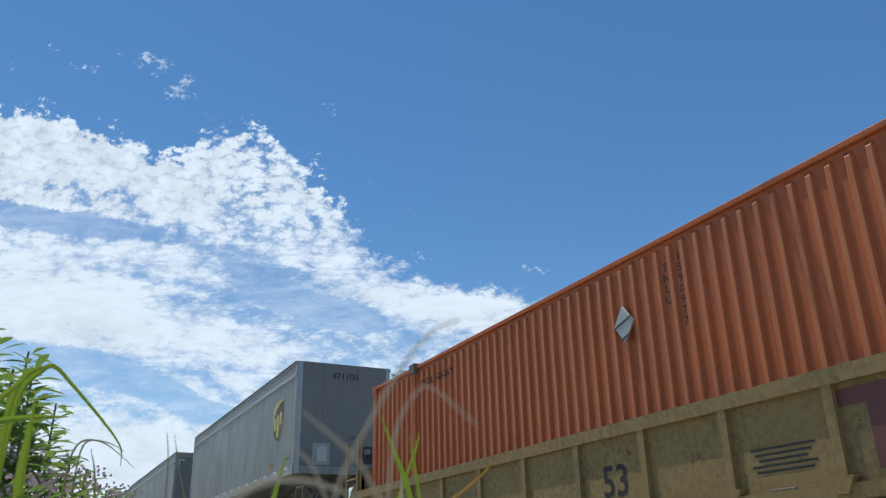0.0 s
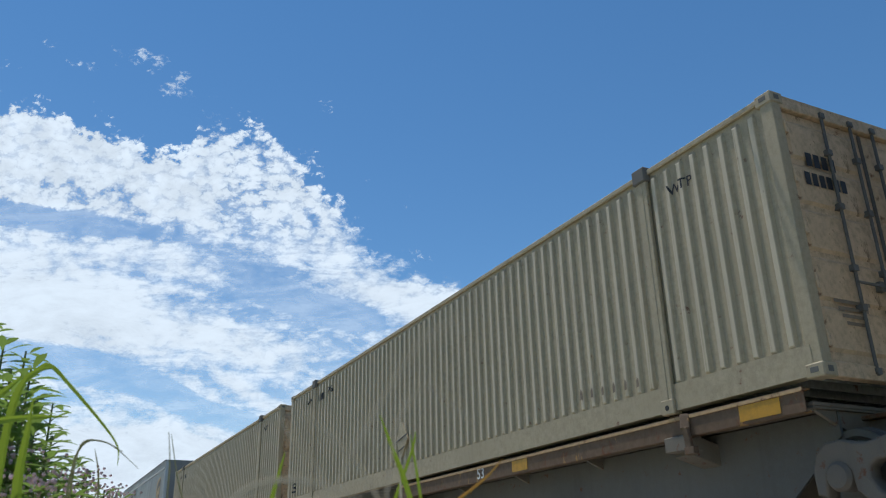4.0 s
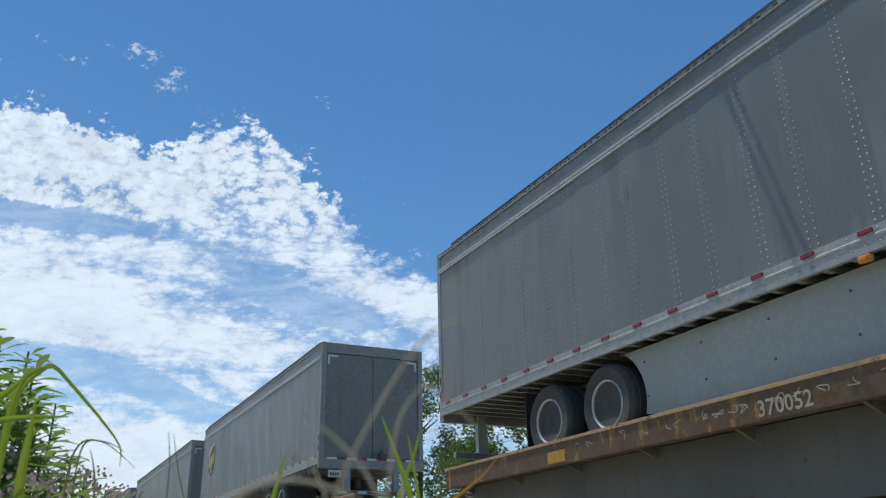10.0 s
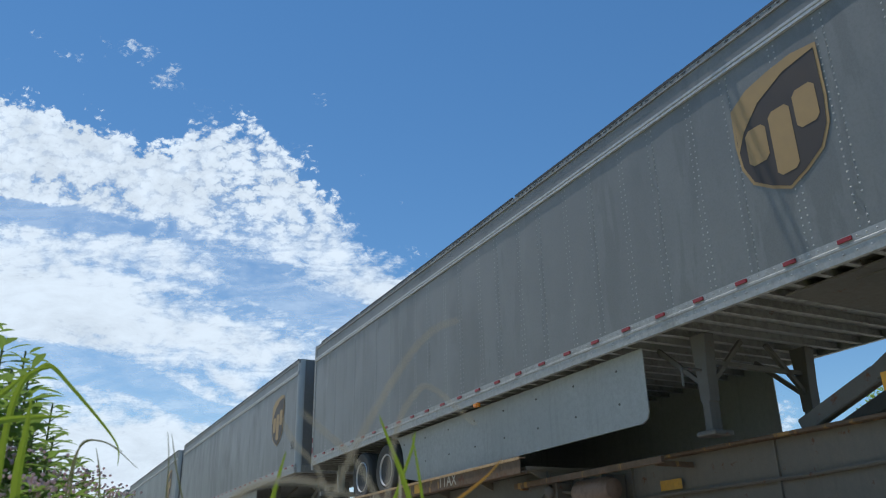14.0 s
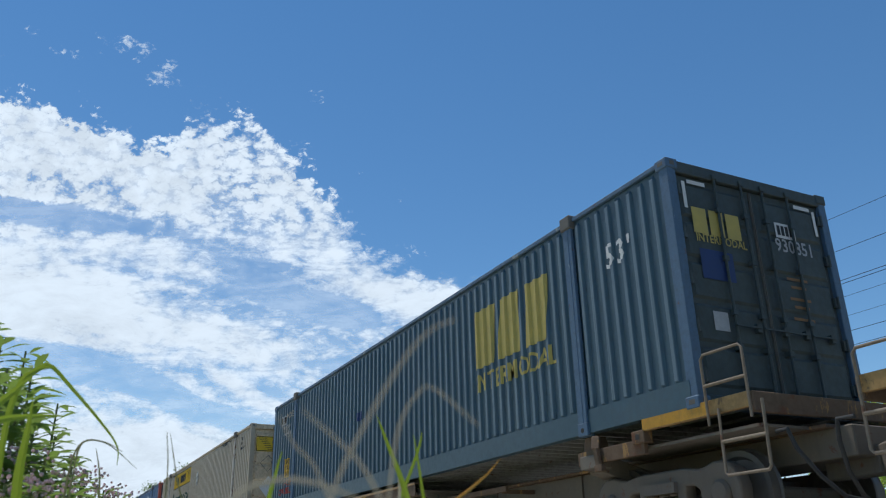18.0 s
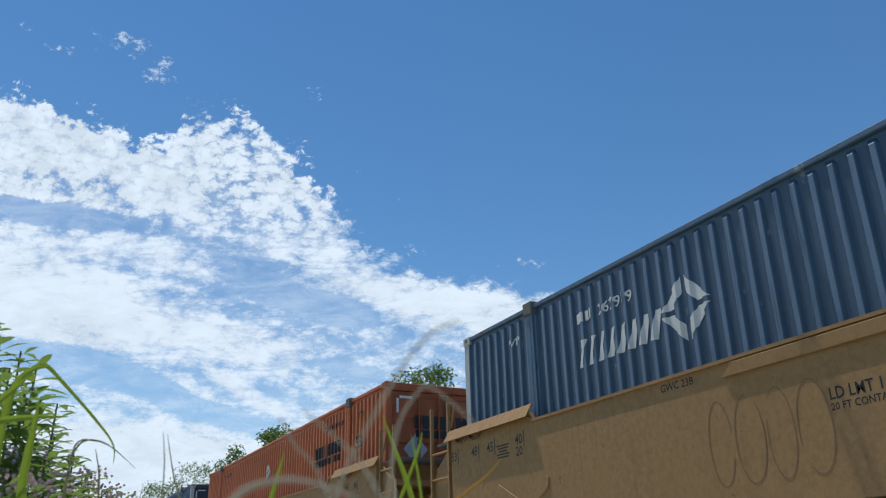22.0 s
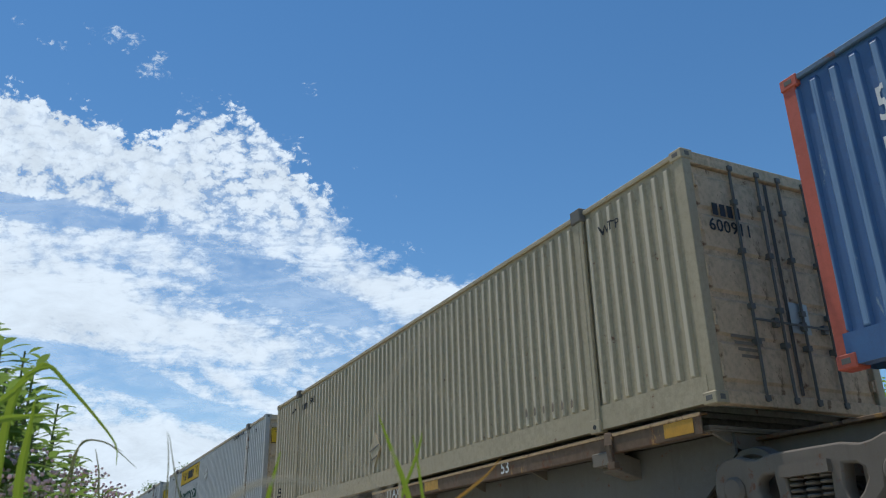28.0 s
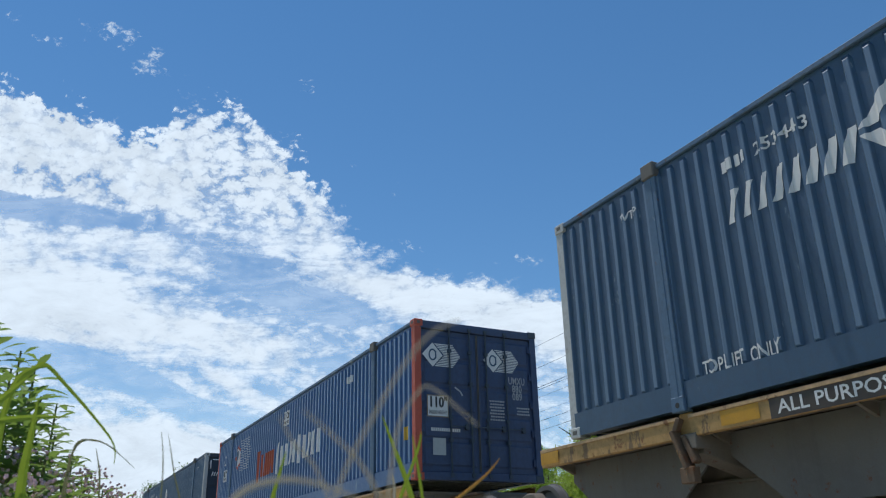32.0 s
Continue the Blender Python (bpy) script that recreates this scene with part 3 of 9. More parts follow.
    tr = n.add("ShaderNodeBsdfTranslucent")
    white = n.add("ShaderNodeCombineColor")
    for i, k in enumerate((0.815, 0.855, 0.825)):
        n.put(white.inputs[i], n.math('MULTIPLY', tone, k))
    n.put(tr.inputs["Color"], white.outputs[0])
    clear = n.add("ShaderNodeBsdfTransparent")
    ms = n.add("ShaderNodeMixShader")
    n.put(ms.inputs[0], alpha)
    n.t.links.new(clear.outputs[0], ms.inputs[1])
    n.t.links.new(tr.outputs[0], ms.inputs[2])
    n.t.links.new(ms.outputs[0], n.out.inputs[0])
    n.t.nodes.remove(n.bsdf)
    return n.mat


cloud_mesh = bpy.data.meshes.new("cloud_sheet")
cloud_mesh.from_pydata([(-1200, 140, 0), (3600, 140, 0), (3600, 4300, 0), (-1200, 4300, 0)], [], [(0, 1, 2, 3)])
cloud_mesh.materials.append(cloud_material())
clouds = tagged(new("backdrop_clouds", cloud_mesh), "broken white altocumulus bank drifting in a blue sky", "cloud", kind="structure")
clouds.location = (0, 0, CAM_Z + SHEET_H)


# ---- ground and track ----
def ground_material():
    n = Nodes("meadow_ground")
    obj = n.coord()
    a, b = n.noise(obj, 0.15, 5.0), n.noise(obj, 3.0, 9.0, 0.68, 0.4)
    col = n.mix(n.ramp(a, 0.35, 0.65), (0.11, 0.15, 0.05), (0.18, 0.19, 0.09))
    col = n.mix(n.ramp(b, 0.34, 0.58), col, (0.44, 0.39, 0.30))
    n.put(n.bsdf.inputs["Base Color"], col)
    n.bsdf.inputs["Roughness"].default_value = 0.95
    n.bump(b, 0.6, 0.05)
    return n.mat


def ballast_material():
    n = Nodes("crushed_stone_ballast")
    obj = n.coord()
    vo = n.add("ShaderNodeTexVoronoi", Scale=18.0)
    n.put(vo.inputs["Vector"], obj)
    tone = n.mix(n.noise(obj, 20.0, 2.0), (0.38, 0.36, 0.33), (0.66, 0.63, 0.58))
    col = n.mix(n.ramp(n.noise(obj, 0.8, 3.0), 0.45, 0.75, 0.0, 0.35), tone, (0.24, 0.18, 0.13))
    n.put(n.bsdf.inputs["Base Color"], col)
    n.bsdf.inputs["Roughness"].default_value = 0.9
    n.bump(vo.outputs["Distance"], 1.0, 0.05)
    return n.mat


tagged(part("ground", Mesh().box(-2600, 2600, -1200, 4300, -0.6, 0.0).make("ground", ground_material()), None),
       "grassy ground reaching to the horizon", "ground", kind="structure")
bed = [(XC - 3.4, -0.3), (XC + 3.4, -0.3), (XC + 3.4, 0.05), (XC + 2.1, 0.52), (XC - 2.1, 0.52), (XC - 3.4, 0.05)]
tagged(part("ballast", Mesh().prism(bed, 1, -700, 900).make("ballast", ballast_material()), None),
       "grey crushed stone ballast bank of the track", "ballast", kind="structure")
rail_shape = [(-0.07, 0.0), (0.07, 0.0), (0.07, 0.015), (0.012, 0.03), (0.012, 0.115), (0.036, 0.125), (0.036, 0.17), (-0.036, 0.17), (-0.036, 0.125), (-0.012, 0.115), (-0.012, 0.03), (-0.07, 0.015)]
for side in (-1, 1):
    sec = [(XC + side * 0.753 + a, RAIL - 0.17 + b) for a, b in rail_shape]
    tagged(part("rail", Mesh().prism(sec, 1, -700, 900).make("rail", M_WHEEL), None), "worn steel rail on wooden ties", "rail", "rails", "structure")
M_TIE = paint("creosoted_tie", (0.07, 0.055, 0.042), 0.9, 0.4)
tie_mesh = Mesh().box(-1.3, 1.3, -0.115, 0.115, -0.17, 0.0).make("tie", M_TIE, 0.012)
ties = tagged(new("ties"), "dark wooden ties under the rails", "railway tie", kind="structure")
for i in range(70):
    part("tie", tie_mesh, ties, at=(XC, -6 + i * 0.52, RAIL - 0.171))
rest = Mesh()
for k in range(-700, 900, 1):
    y = k * 1.04
    if -6.3 < y < 30.4 or abs(y) > 640:
        continue
    rest.box(XC - 1.3, XC + 1.3, y - 0.115, y + 0.115, RAIL - 0.34, RAIL - 0.171)
part("tie", rest.make("far_ties", M_TIE), ties)["kind"] = "stuff"

# ---- train: every load, car and truck is placed by the y of the train's head at 0 s ----
MOVING = []


def rolls(ob, y, z=0.0, x=XC):
    """Registers a thing that moves with the train."""
    y -= 0.08
    ob.location = (x, y, z)
    MOVING.append((ob, x, y, z))
    return ob


LEN, WID, HIG = 16.154, 2.65, 2.90
POST = 1.981


def side_panel(material, length, face, lo, hi):
    """Corrugated steel side between the corner posts, with a small dent here and there."""
    m = Mesh()
    ys = []
    k = 0
    while True:
        base = 0.14 + k * PITCH_C
        if base > length - 0.14:
            break
        ys += [base + u * PITCH_C for u in RIB]
        k += 1
    ys = [y for y in ys if y < length - 0.14] + [length - 0.14]
    zs = [lo, lo + 0.05, lo + 0.9, lo + 1.7, hi - 0.10, hi - 0.04, hi]
    v = []
    s = 1 if face < 0 else -1
    for y in ys:
        for z in zs:
            d = rib_depth(y) if lo + 0.04 < z < hi - 0.07 else DEPTH_C
            dent = 0.012 * max(0.0, noise.noise((y * 0.55, z * 0.9, face)) - 0.15)
            v.append((face + s * (d + dent), y, z))
    c = len(zs)
    f = [(i * c + j, (i + 1) * c + j, (i + 1) * c + j + 1, i * c + j + 1) for i in range(len(ys) - 1) for j in range(c - 1)]
    m.add(v, f)
    return m.make("side_panel", material)


def door_leaf(material, w, h):
    """A door of pressed sheet: raised frame and shallow horizontal panels."""
    m = Mesh()
    m.box(-w / 2, w / 2, -0.03, 0.03, 0, h)
    return m.make("door", material)


def door_panel(material, w, h):
    """One shallow pressed panel of a door."""
    m = Mesh()
    z0, z1 = 0.06, h
    m.add([(-w / 2 + 0.06, -0.031, z0), (w / 2 - 0.06, -0.031, z0), (w / 2 - 0.06, -0.031, z1), (-w / 2 + 0.06, -0.031, z1),
               (-w / 2 + 0.10, -0.052, z0 + 0.035), (w / 2 - 0.10, -0.052, z0 + 0.035), (w / 2 - 0.10, -0.052, z1 - 0.035), (-w / 2 + 0.10, -0.052, z1 - 0.035)],
              [(0, 1, 5, 4), (1, 2, 6, 5), (2, 3, 7, 6), (3, 0, 4, 7), (4, 5, 6, 7)])
    return m.make("pressed_panel", material)


def container(label, livery, post="", rail="", door="", rod="pale", end_post=None):
    """A 53 ft corrugated steel container, doors at the leading end."""
    post, rail, door = post or livery, rail or livery, door or livery
    body, rm, dm = M_LIVERY[livery], M_LIVERY[rail], M_LIVERY[door]
    em = M_LIVERY[end_post or post]
    box = thing("shipping_container", label, "shipping container", "containers on the train")
    w = WID / 2
    for s in (-1, 1):
        part("side_panel", kept(("panel", livery, s), lambda: side_panel(body, LEN, s * (w - 0.006), 0.28, HIG - 0.07)), box)
        part("bottom_rail", kept(("brail", livery, s), lambda: Mesh().prism(
            [(s * w, 0.02), (s * w, 0.30), (s * (w - 0.05), 0.31), (s * (w - 0.05), 0.06), (s * (w - 0.14), 0.06), (s * (w - 0.14), 0.02)], 1, 0.10, LEN - 0.10).make("bottom_rail", body)), box)
        part("top_rail", kept(("trail", rail, s), lambda: Mesh().box(min(s * w, s * (w - 0.07)), max(s * w, s * (w - 0.07)), 0.1, LEN - 0.1, HIG - 0.072, HIG - 0.01).make("top_rail", body if rail == "white_post" else rm, 0.01)), box)
        for y, mat_key in ((0.0, end_post or post), (LEN - 0.15, end_post or post)):
            own = dm if s > 0 and y < 1 and mat_key == "red" else em
            part("corner_post", kept(("cpost", mat_key, own.name), lambda: Mesh().prism([(-0.03, 0.0), (0.10, 0.0), (0.10, 0.15), (-0.03, 0.15)], 2, 0.0, HIG).make("corner_post", own, 0.008)), box,
                 at=(s * (w - 0.035) - (0.0 if s < 0 else 0.07), y, 0))
        for y in (POST, LEN - POST):
            lp = part("lifting_post", kept(("lpost", rail, s), lambda: Mesh().box(-0.02, 0.03, -0.09, 0.09, 0.0, HIG - 0.02).box(-0.026, 0.0, -0.03, 0.03, 0.05, HIG - 0.1).make("lifting_post", rm, 0.006)), box,
                      at=(s * (w + 0.004) - (0.0 if s < 0 else 0.01), y, 0))
            part("lifting_casting", kept(("lcast",), lambda: Mesh().box(-0.05, 0.09, -0.11, 0.11, HIG - 0.16, HIG + 0.03).make("lifting_casting", M_UNDER, 0.015)), lp)
            part("foot_casting", kept(("fcast", rail), lambda: Mesh().box(-0.03, 0.09, -0.10, 0.10, -0.012, 0.15).make("foot_casting", rm, 0.010)), lp)
            if s < 0:
                part("casting_hole", kept(("fhole",), lambda: Mesh().lathe((-0.034, 0, 0.06), 0, [(0.03, 0.0), (0.03, 0.01)], 10).make("casting_hole", M_BLACK)), lp)
        for y in (0.0, LEN - 0.18):
            for z in (0.0, HIG - 0.12):
                part("corner_casting", kept(("ccast", end_post or post, s > 0 and y < 1), lambda: Mesh().box(-0.01, 0.17, -0.012, 0.19, -0.005, 0.125).make("corner_casting", dm if s > 0 and y < 1 else em, 0.012)), box,
                     at=(s * w if s < 0 else w - 0.16, y, z))
                if s < 0:
                    part("casting_slot", kept(("cslot",), lambda: Mesh().box(-0.0125, -0.008, 0.045, 0.135, 0.038, 0.088).make("casting_slot", M_UNDER, 0.002)), box, at=(-w, y, z))
                    if y < 1:
                        part("casting_slot", kept(("cslot2",), lambda: Mesh().box(0.045, 0.115, -0.0145, -0.010, 0.035, 0.09).make("casting_slot", M_UNDER, 0.002)), box, at=(-w, y, z))
    part("roof", kept(("roof", livery), lambda: container_roof(body)), box)
    part("floor_frame", kept(("cfloor",), lambda: container_floor()), box)["kind"] = "stuff"
    part("rear_wall", kept(("rear", livery), lambda: rear_wall(body)), box)
    # leading end
    part("door_header", kept(("head", door), lambda: Mesh().box(-w + 0.1, w - 0.1, 0.0, 0.10, HIG - 0.16, HIG - 0.01).make("door_header", dm, 0.008)), box)
    part("door_sill", kept(("sill", door), lambda: Mesh().box(-w + 0.1, w - 0.1, 0.0, 0.12, 0.0, 0.14).make("door_sill", dm, 0.008)), box)
    dw, dh = w - 0.13, HIG - 0.32
    for s in (-1, 1):
        leaf = part("door", kept(("leaf", door), lambda: door_leaf(dm, dw, dh)), box, at=(s * (dw / 2 + 0.008), 0.085, 0.15))
        for k in range(5):
            part("pressed_panel", kept(("dpanel", door), lambda: door_panel(dm, dw, (dh - 0.12) / 5)), leaf, at=(0, 0, 0.03 + k * (dh - 0.12) / 5))
        for off in (0.0, 0.43):
            part("locking_rod", kept(("rod", rod), lambda: lock_rod(M_LIVERY[rod], dh)), leaf, at=(off * (1 if s < 0 else -1) , -0.085, 0))
        for k in range(5):
            part("hinge", kept(("hinge", door), lambda: Mesh().box(-0.05, 0.05, -0.05, 0.0, -0.06, 0.06).rod((0.0, -0.055, -0.075), (0.0, -0.055, 0.075), 0.018, 6).make("hinge", dm)), leaf,
                 at=(s * (dw / 2 - 0.02), -0.03, 0.2 + k * (dh - 0.4) / 4))
        part("gasket", kept(("gasket",), lambda: Mesh().box(-0.005, 0.005, -0.02, 0.0, 0.02, dh - 0.02).make("gasket", M_UNDER)), leaf, at=(-s * (dw / 2 - 0.004), -0.03, 0))
    return box


def container_roof(material):
    m = Mesh()
    w = WID / 2 - 0.05
    v = []
    n = 116
    for i in range(n + 1):
        y = 0.1 + (LEN - 0.2) * i / n
        for x in (-w, w):
            v.append((x, y, HIG - 0.02 - (0.02 if i % 4 < 2 else 0.0)))
    m.add(v, [(2 * i, 2 * i + 1, 2 * i + 3, 2 * i + 2) for i in range(n)])
    return m.make("roof", material)


def container_floor():
    m = Mesh()
    w = WID / 2 - 0.06
    m.box(-w, w, 0.1, LEN - 0.1, 0.145, 0.165)
    k = 0.25
    while k < LEN - 0.2:
        m.prism([(k, 0.03), (k + 0.045, 0.03), (k + 0.045, 0.036), (k + 0.006, 0.036), (k + 0.006, 0.145), (k, 0.145)], 0, -w, w)
        k += 0.305
    return m.make("floor_frame", M_GALV)


def rear_wall(material):
    m = Mesh()
    w = WID / 2 - 0.1
    xs, v = [], []
    k = -w
    while k < w:
        xs += [k, k + 0.10, k + 0.14, k + 0.24]
        k += 0.28
    xs = [x for x in xs if x < w] + [w]
    for i, x in enumerate(xs):
        d = 0.0 if (i % 4) in (0, 1) else 0.04
        v += [(x, LEN - 0.02 - d, 0.05), (x, LEN - 0.02 - d, HIG - 0.05)]
    m.add(v, [(2 * i, 2 * i + 2, 2 * i + 3, 2 * i + 1) for i in range(len(xs) - 1)])
    return m.make("rear_wall", material)


def lock_rod(material, h):
    m = Mesh()
    m.rod((0, 0, -0.1), (0, 0, h + 0.09), 0.017, 8)
    for z in (-0.06, 0.55, 0.95, 1.6, 2.2, h + 0.05):
        m.box(-0.034, 0.034, -0.024, 0.06, z - 0.03, z + 0.03)
    m.box(-0.02, 0.36, -0.035, -0.012, 0.79, 0.81)
    m.box(0.30, 0.37, -0.02, 0.06, 0.75, 0.85)
    return m.make("locking_rod", material)


# ---- highway trailers on the spine cars ----
T_BOT, T_TOP = 1.15, 4.05     # side wall above the tyres' foot
WELL_Z = 1.75                 # where the tyres stand
M_CAP = plain("dark_roof_edge", (0.05, 0.052, 0.055), 0.6)


SMOOTH_SIDES = (0, 2, 4, 13)   # sides with flush rivets and plain dark sheet joints


class SheetSide:
    """Outline of a trailer's side sheet: bulged between posts, wavy and creased where it was knocked."""

    def __init__(self, length, seed, wrinkle, nose_first):
        rng = random.Random(seed)
        self.length, self.seed, self.wrinkle, self.nose_first = length, seed, wrinkle, nose_first
        self.creases = [(rng.uniform(0.5, length - 0.5), rng.uniform(1.6, 3.2), rng.uniform(0.1, 0.35)) for _ in range(10)]

    def x(self, y, z):
        j = (z - T_BOT) / (T_TOP - T_BOT)
        back = y if self.nose_first else self.length - y
        calm = 0.15 + 0.85 * min(1.0, max(0.0, (back - 2.2) / 1.4))
        swell = noise.noise((y * 1.5 + self.seed * 7, z * 0.35, self.seed))
        lean = 0.45 if self.nose_first else -0.45
        fold = noise.noise(((y + lean * z) * 1.9 + self.seed * 3, z * 0.55, self.seed + 4.0))
        wave = calm * self.wrinkle * (0.014 * swell + 0.026 * fold) * (0.3 + 0.7 * j)
        knock = sum(-0.012 * math.exp(-((y - a + (z - b) * 0.5) / 0.05) ** 2 - ((z - b) / c) ** 2) for a, b, c in self.creases if abs(y - a) < 0.6)
        return -WID / 2 - 0.003 * abs(math.sin(math.pi * y / 0.61)) - wave - knock


def trailer_wall(material, length, seed, wrinkle, nose_first):
    m = Mesh()
    side = SheetSide(length, seed, wrinkle, nose_first)
    ny, nz = int(length / 0.102), 22
    v = []
    for i in range(ny + 1):
        y = 0.10 + (length - 0.2) * i / ny
        for j in range(nz + 1):
            z = T_BOT + 0.20 + (T_TOP - 0.38 - T_BOT - 0.20) * j / nz
            v.append((side.x(y, z), y, z))
    c = nz + 1
    m.add(v, [(i * c + j, (i + 1) * c + j, (i + 1) * c + j + 1, i * c + j + 1) for i in range(ny) for j in range(nz)])
    return m.make("side_wall", material, smooth=True)


def trailer_rivets(length, seed, wrinkle, nose_first):
    """Rows of rivet heads on the posts of the side wall."""
    m = Mesh()
    side = SheetSide(length, seed, wrinkle, nose_first)
    y = 0.62
    k = 0
    while y < length - 0.3:
        for dy in ((-0.05, 0.04) if k % 2 else (-0.09, -0.02)):
            z = T_BOT + 0.26
            while z < T_TOP - 0.42:
                x = side.x(y + dy, z) + 0.001
                r = 0.005 if seed in SMOOTH_SIDES else 0.0105
                m.add([(x, y + dy - r, z - r), (x, y + dy + r, z - r), (x, y + dy + r, z + r), (x, y + dy - r, z + r), (x - 0.008, y + dy, z)],
                      [(0, 4, 1), (1, 4, 2), (2, 4, 3), (3, 4, 0)])
                z += 0.075
        y += 0.61
        k += 1
    for z, step in ((T_BOT + 0.18, 0.10), (T_BOT + 0.06, 0.14), (T_TOP - 0.05, 0.14)):
        y = 0.2
        while y < length - 0.15:
            x = -WID / 2 - 0.028
            r = 0.009
            m.add([(x, y - r, z - r), (x, y + r, z - r), (x, y + r, z + r), (x, y - r, z + r), (x - 0.008, y, z)], [(0, 4, 1), (1, 4, 2), (2, 4, 3), (3, 4, 0)])
            y += step
    return m.make("rivets", M_RIVET)


def wall_seam(y, length, seed, wrinkle, nose_first):
    """Lapped sheet joint that follows the side."""
    m = Mesh()
    side = SheetSide(length, seed, wrinkle, nose_first)
    n = 16
    v = []
    for j in range(n + 1):
        z = T_BOT + 0.2 + (T_TOP - 0.58 - T_BOT) * j / n
        half = 0.006 if seed in SMOOTH_SIDES else 0.032
        for dy, out in ((-half, -0.002), (0.001 - half, 0.0014), (half - 0.001, 0.0014), (half, -0.002)):
            v.append((side.x(y + dy, z) - out, dy, z))
    m.add(v, [(j * 4 + i, j * 4 + i + 1, j * 4 + i + 5, j * 4 + i + 4) for j in range(n) for i in range(3)])
    return m.make("sheet_joint", M_HUB if seed in SMOOTH_SIDES else M_TRAILER[seed % 4])


def wheel_meshes():
    tyre = Mesh().lathe((0, 0, 0), 0, [(0.29, -0.12), (0.33, -0.15), (0.44, -0.155), (0.475, -0.13), (0.49, -0.09), (0.484, -0.03), (0.49, -0.025), (0.49, 0.025), (0.484, 0.03), (0.49, 0.09), (0.475, 0.13), (0.44, 0.155), (0.29, 0.12)], 40)
    rim = Mesh().lathe((0, 0, 0), 0, [(0.298, 0.0), (0.30, -0.135), (0.288, -0.15), (0.275, -0.14), (0.268, -0.10)], 40)
    hub = Mesh().lathe((0, 0, 0), 0, [(0.27, -0.02), (0.266, -0.06), (0.19, -0.03), (0.17, -0.06), (0.10, -0.07), (0.09, -0.11), (0.05, -0.13), (0.03, -0.135)], 28)
    nuts = Mesh()
    for i in range(10):
        a = 2 * math.pi * i / 10
        nuts.rod((-0.05, 0.145 * math.cos(a), 0.145 * math.sin(a)), (-0.09, 0.145 * math.cos(a), 0.145 * math.sin(a)), 0.014, 6)
    return tyre.make("tyre", M_TYRE, smooth=True), rim.make("rim", M_RIM, smooth=True), hub.make("hub", M_HUB, smooth=True), nuts.make("lug_nuts", M_CROSS)


SHIELD = [(-0.02, 0.62), (-0.30, 0.57), (-0.52, 0.44), (-0.53, 0.05), (-0.50, -0.22), (-0.40, -0.42), (-0.20, -0.55), (0.0, -0.64), (0.20, -0.55), (0.40, -0.42), (0.50, -0.22), (0.53, 0.05), (0.53, 0.60), (0.26, 0.645)]


def shield(box, y, z, gold, side_x, k=1.0):
    """Company shield, drawn as plain shapes: a dark shield, a light rim, a swoosh and three blocks."""
    place = near_side(side_x, y, z)
    one = part("shield_emblem", decal([(a * 1.06 * k, b * 1.05 * k) for a, b in SHIELD], [tuple(range(len(SHIELD)))], gold, "emblem_rim", place), box, "shield emblem on the side wall")
    place2 = near_side(side_x - 0.003, y, z)
    part("shield_field", decal([(a * k, b * k) for a, b in SHIELD], [tuple(range(len(SHIELD)))], M_BROWN, "shield_field", place2), one)
    place3 = near_side(side_x - 0.006, y, z)
    swoosh = [(-0.52, 0.44), (-0.30, 0.57), (-0.02, 0.62), (0.26, 0.645), (0.53, 0.60), (0.53, 0.585), (0.15, 0.54), (-0.2, 0.38), (-0.42, 0.16), (-0.525, -0.05)]
    marks = [swoosh]
    # three plain blocks in the place of the mark, the middle one lower
    for x, lo, hi in ((-0.29, -0.26, 0.14), (0.02, -0.50, 0.20), (0.33, -0.14, 0.27)):
        marks.append([(x - 0.13, lo + 0.05), (x - 0.08, lo), (x + 0.08, lo), (x + 0.13, lo + 0.05), (x + 0.13, hi - 0.05), (x + 0.08, hi), (x - 0.08, hi), (x - 0.13, hi - 0.05)])
    glyphs(one, gold, place3, [[(a * k, b * k) for a, b in m] for m in marks], name="shield_mark")


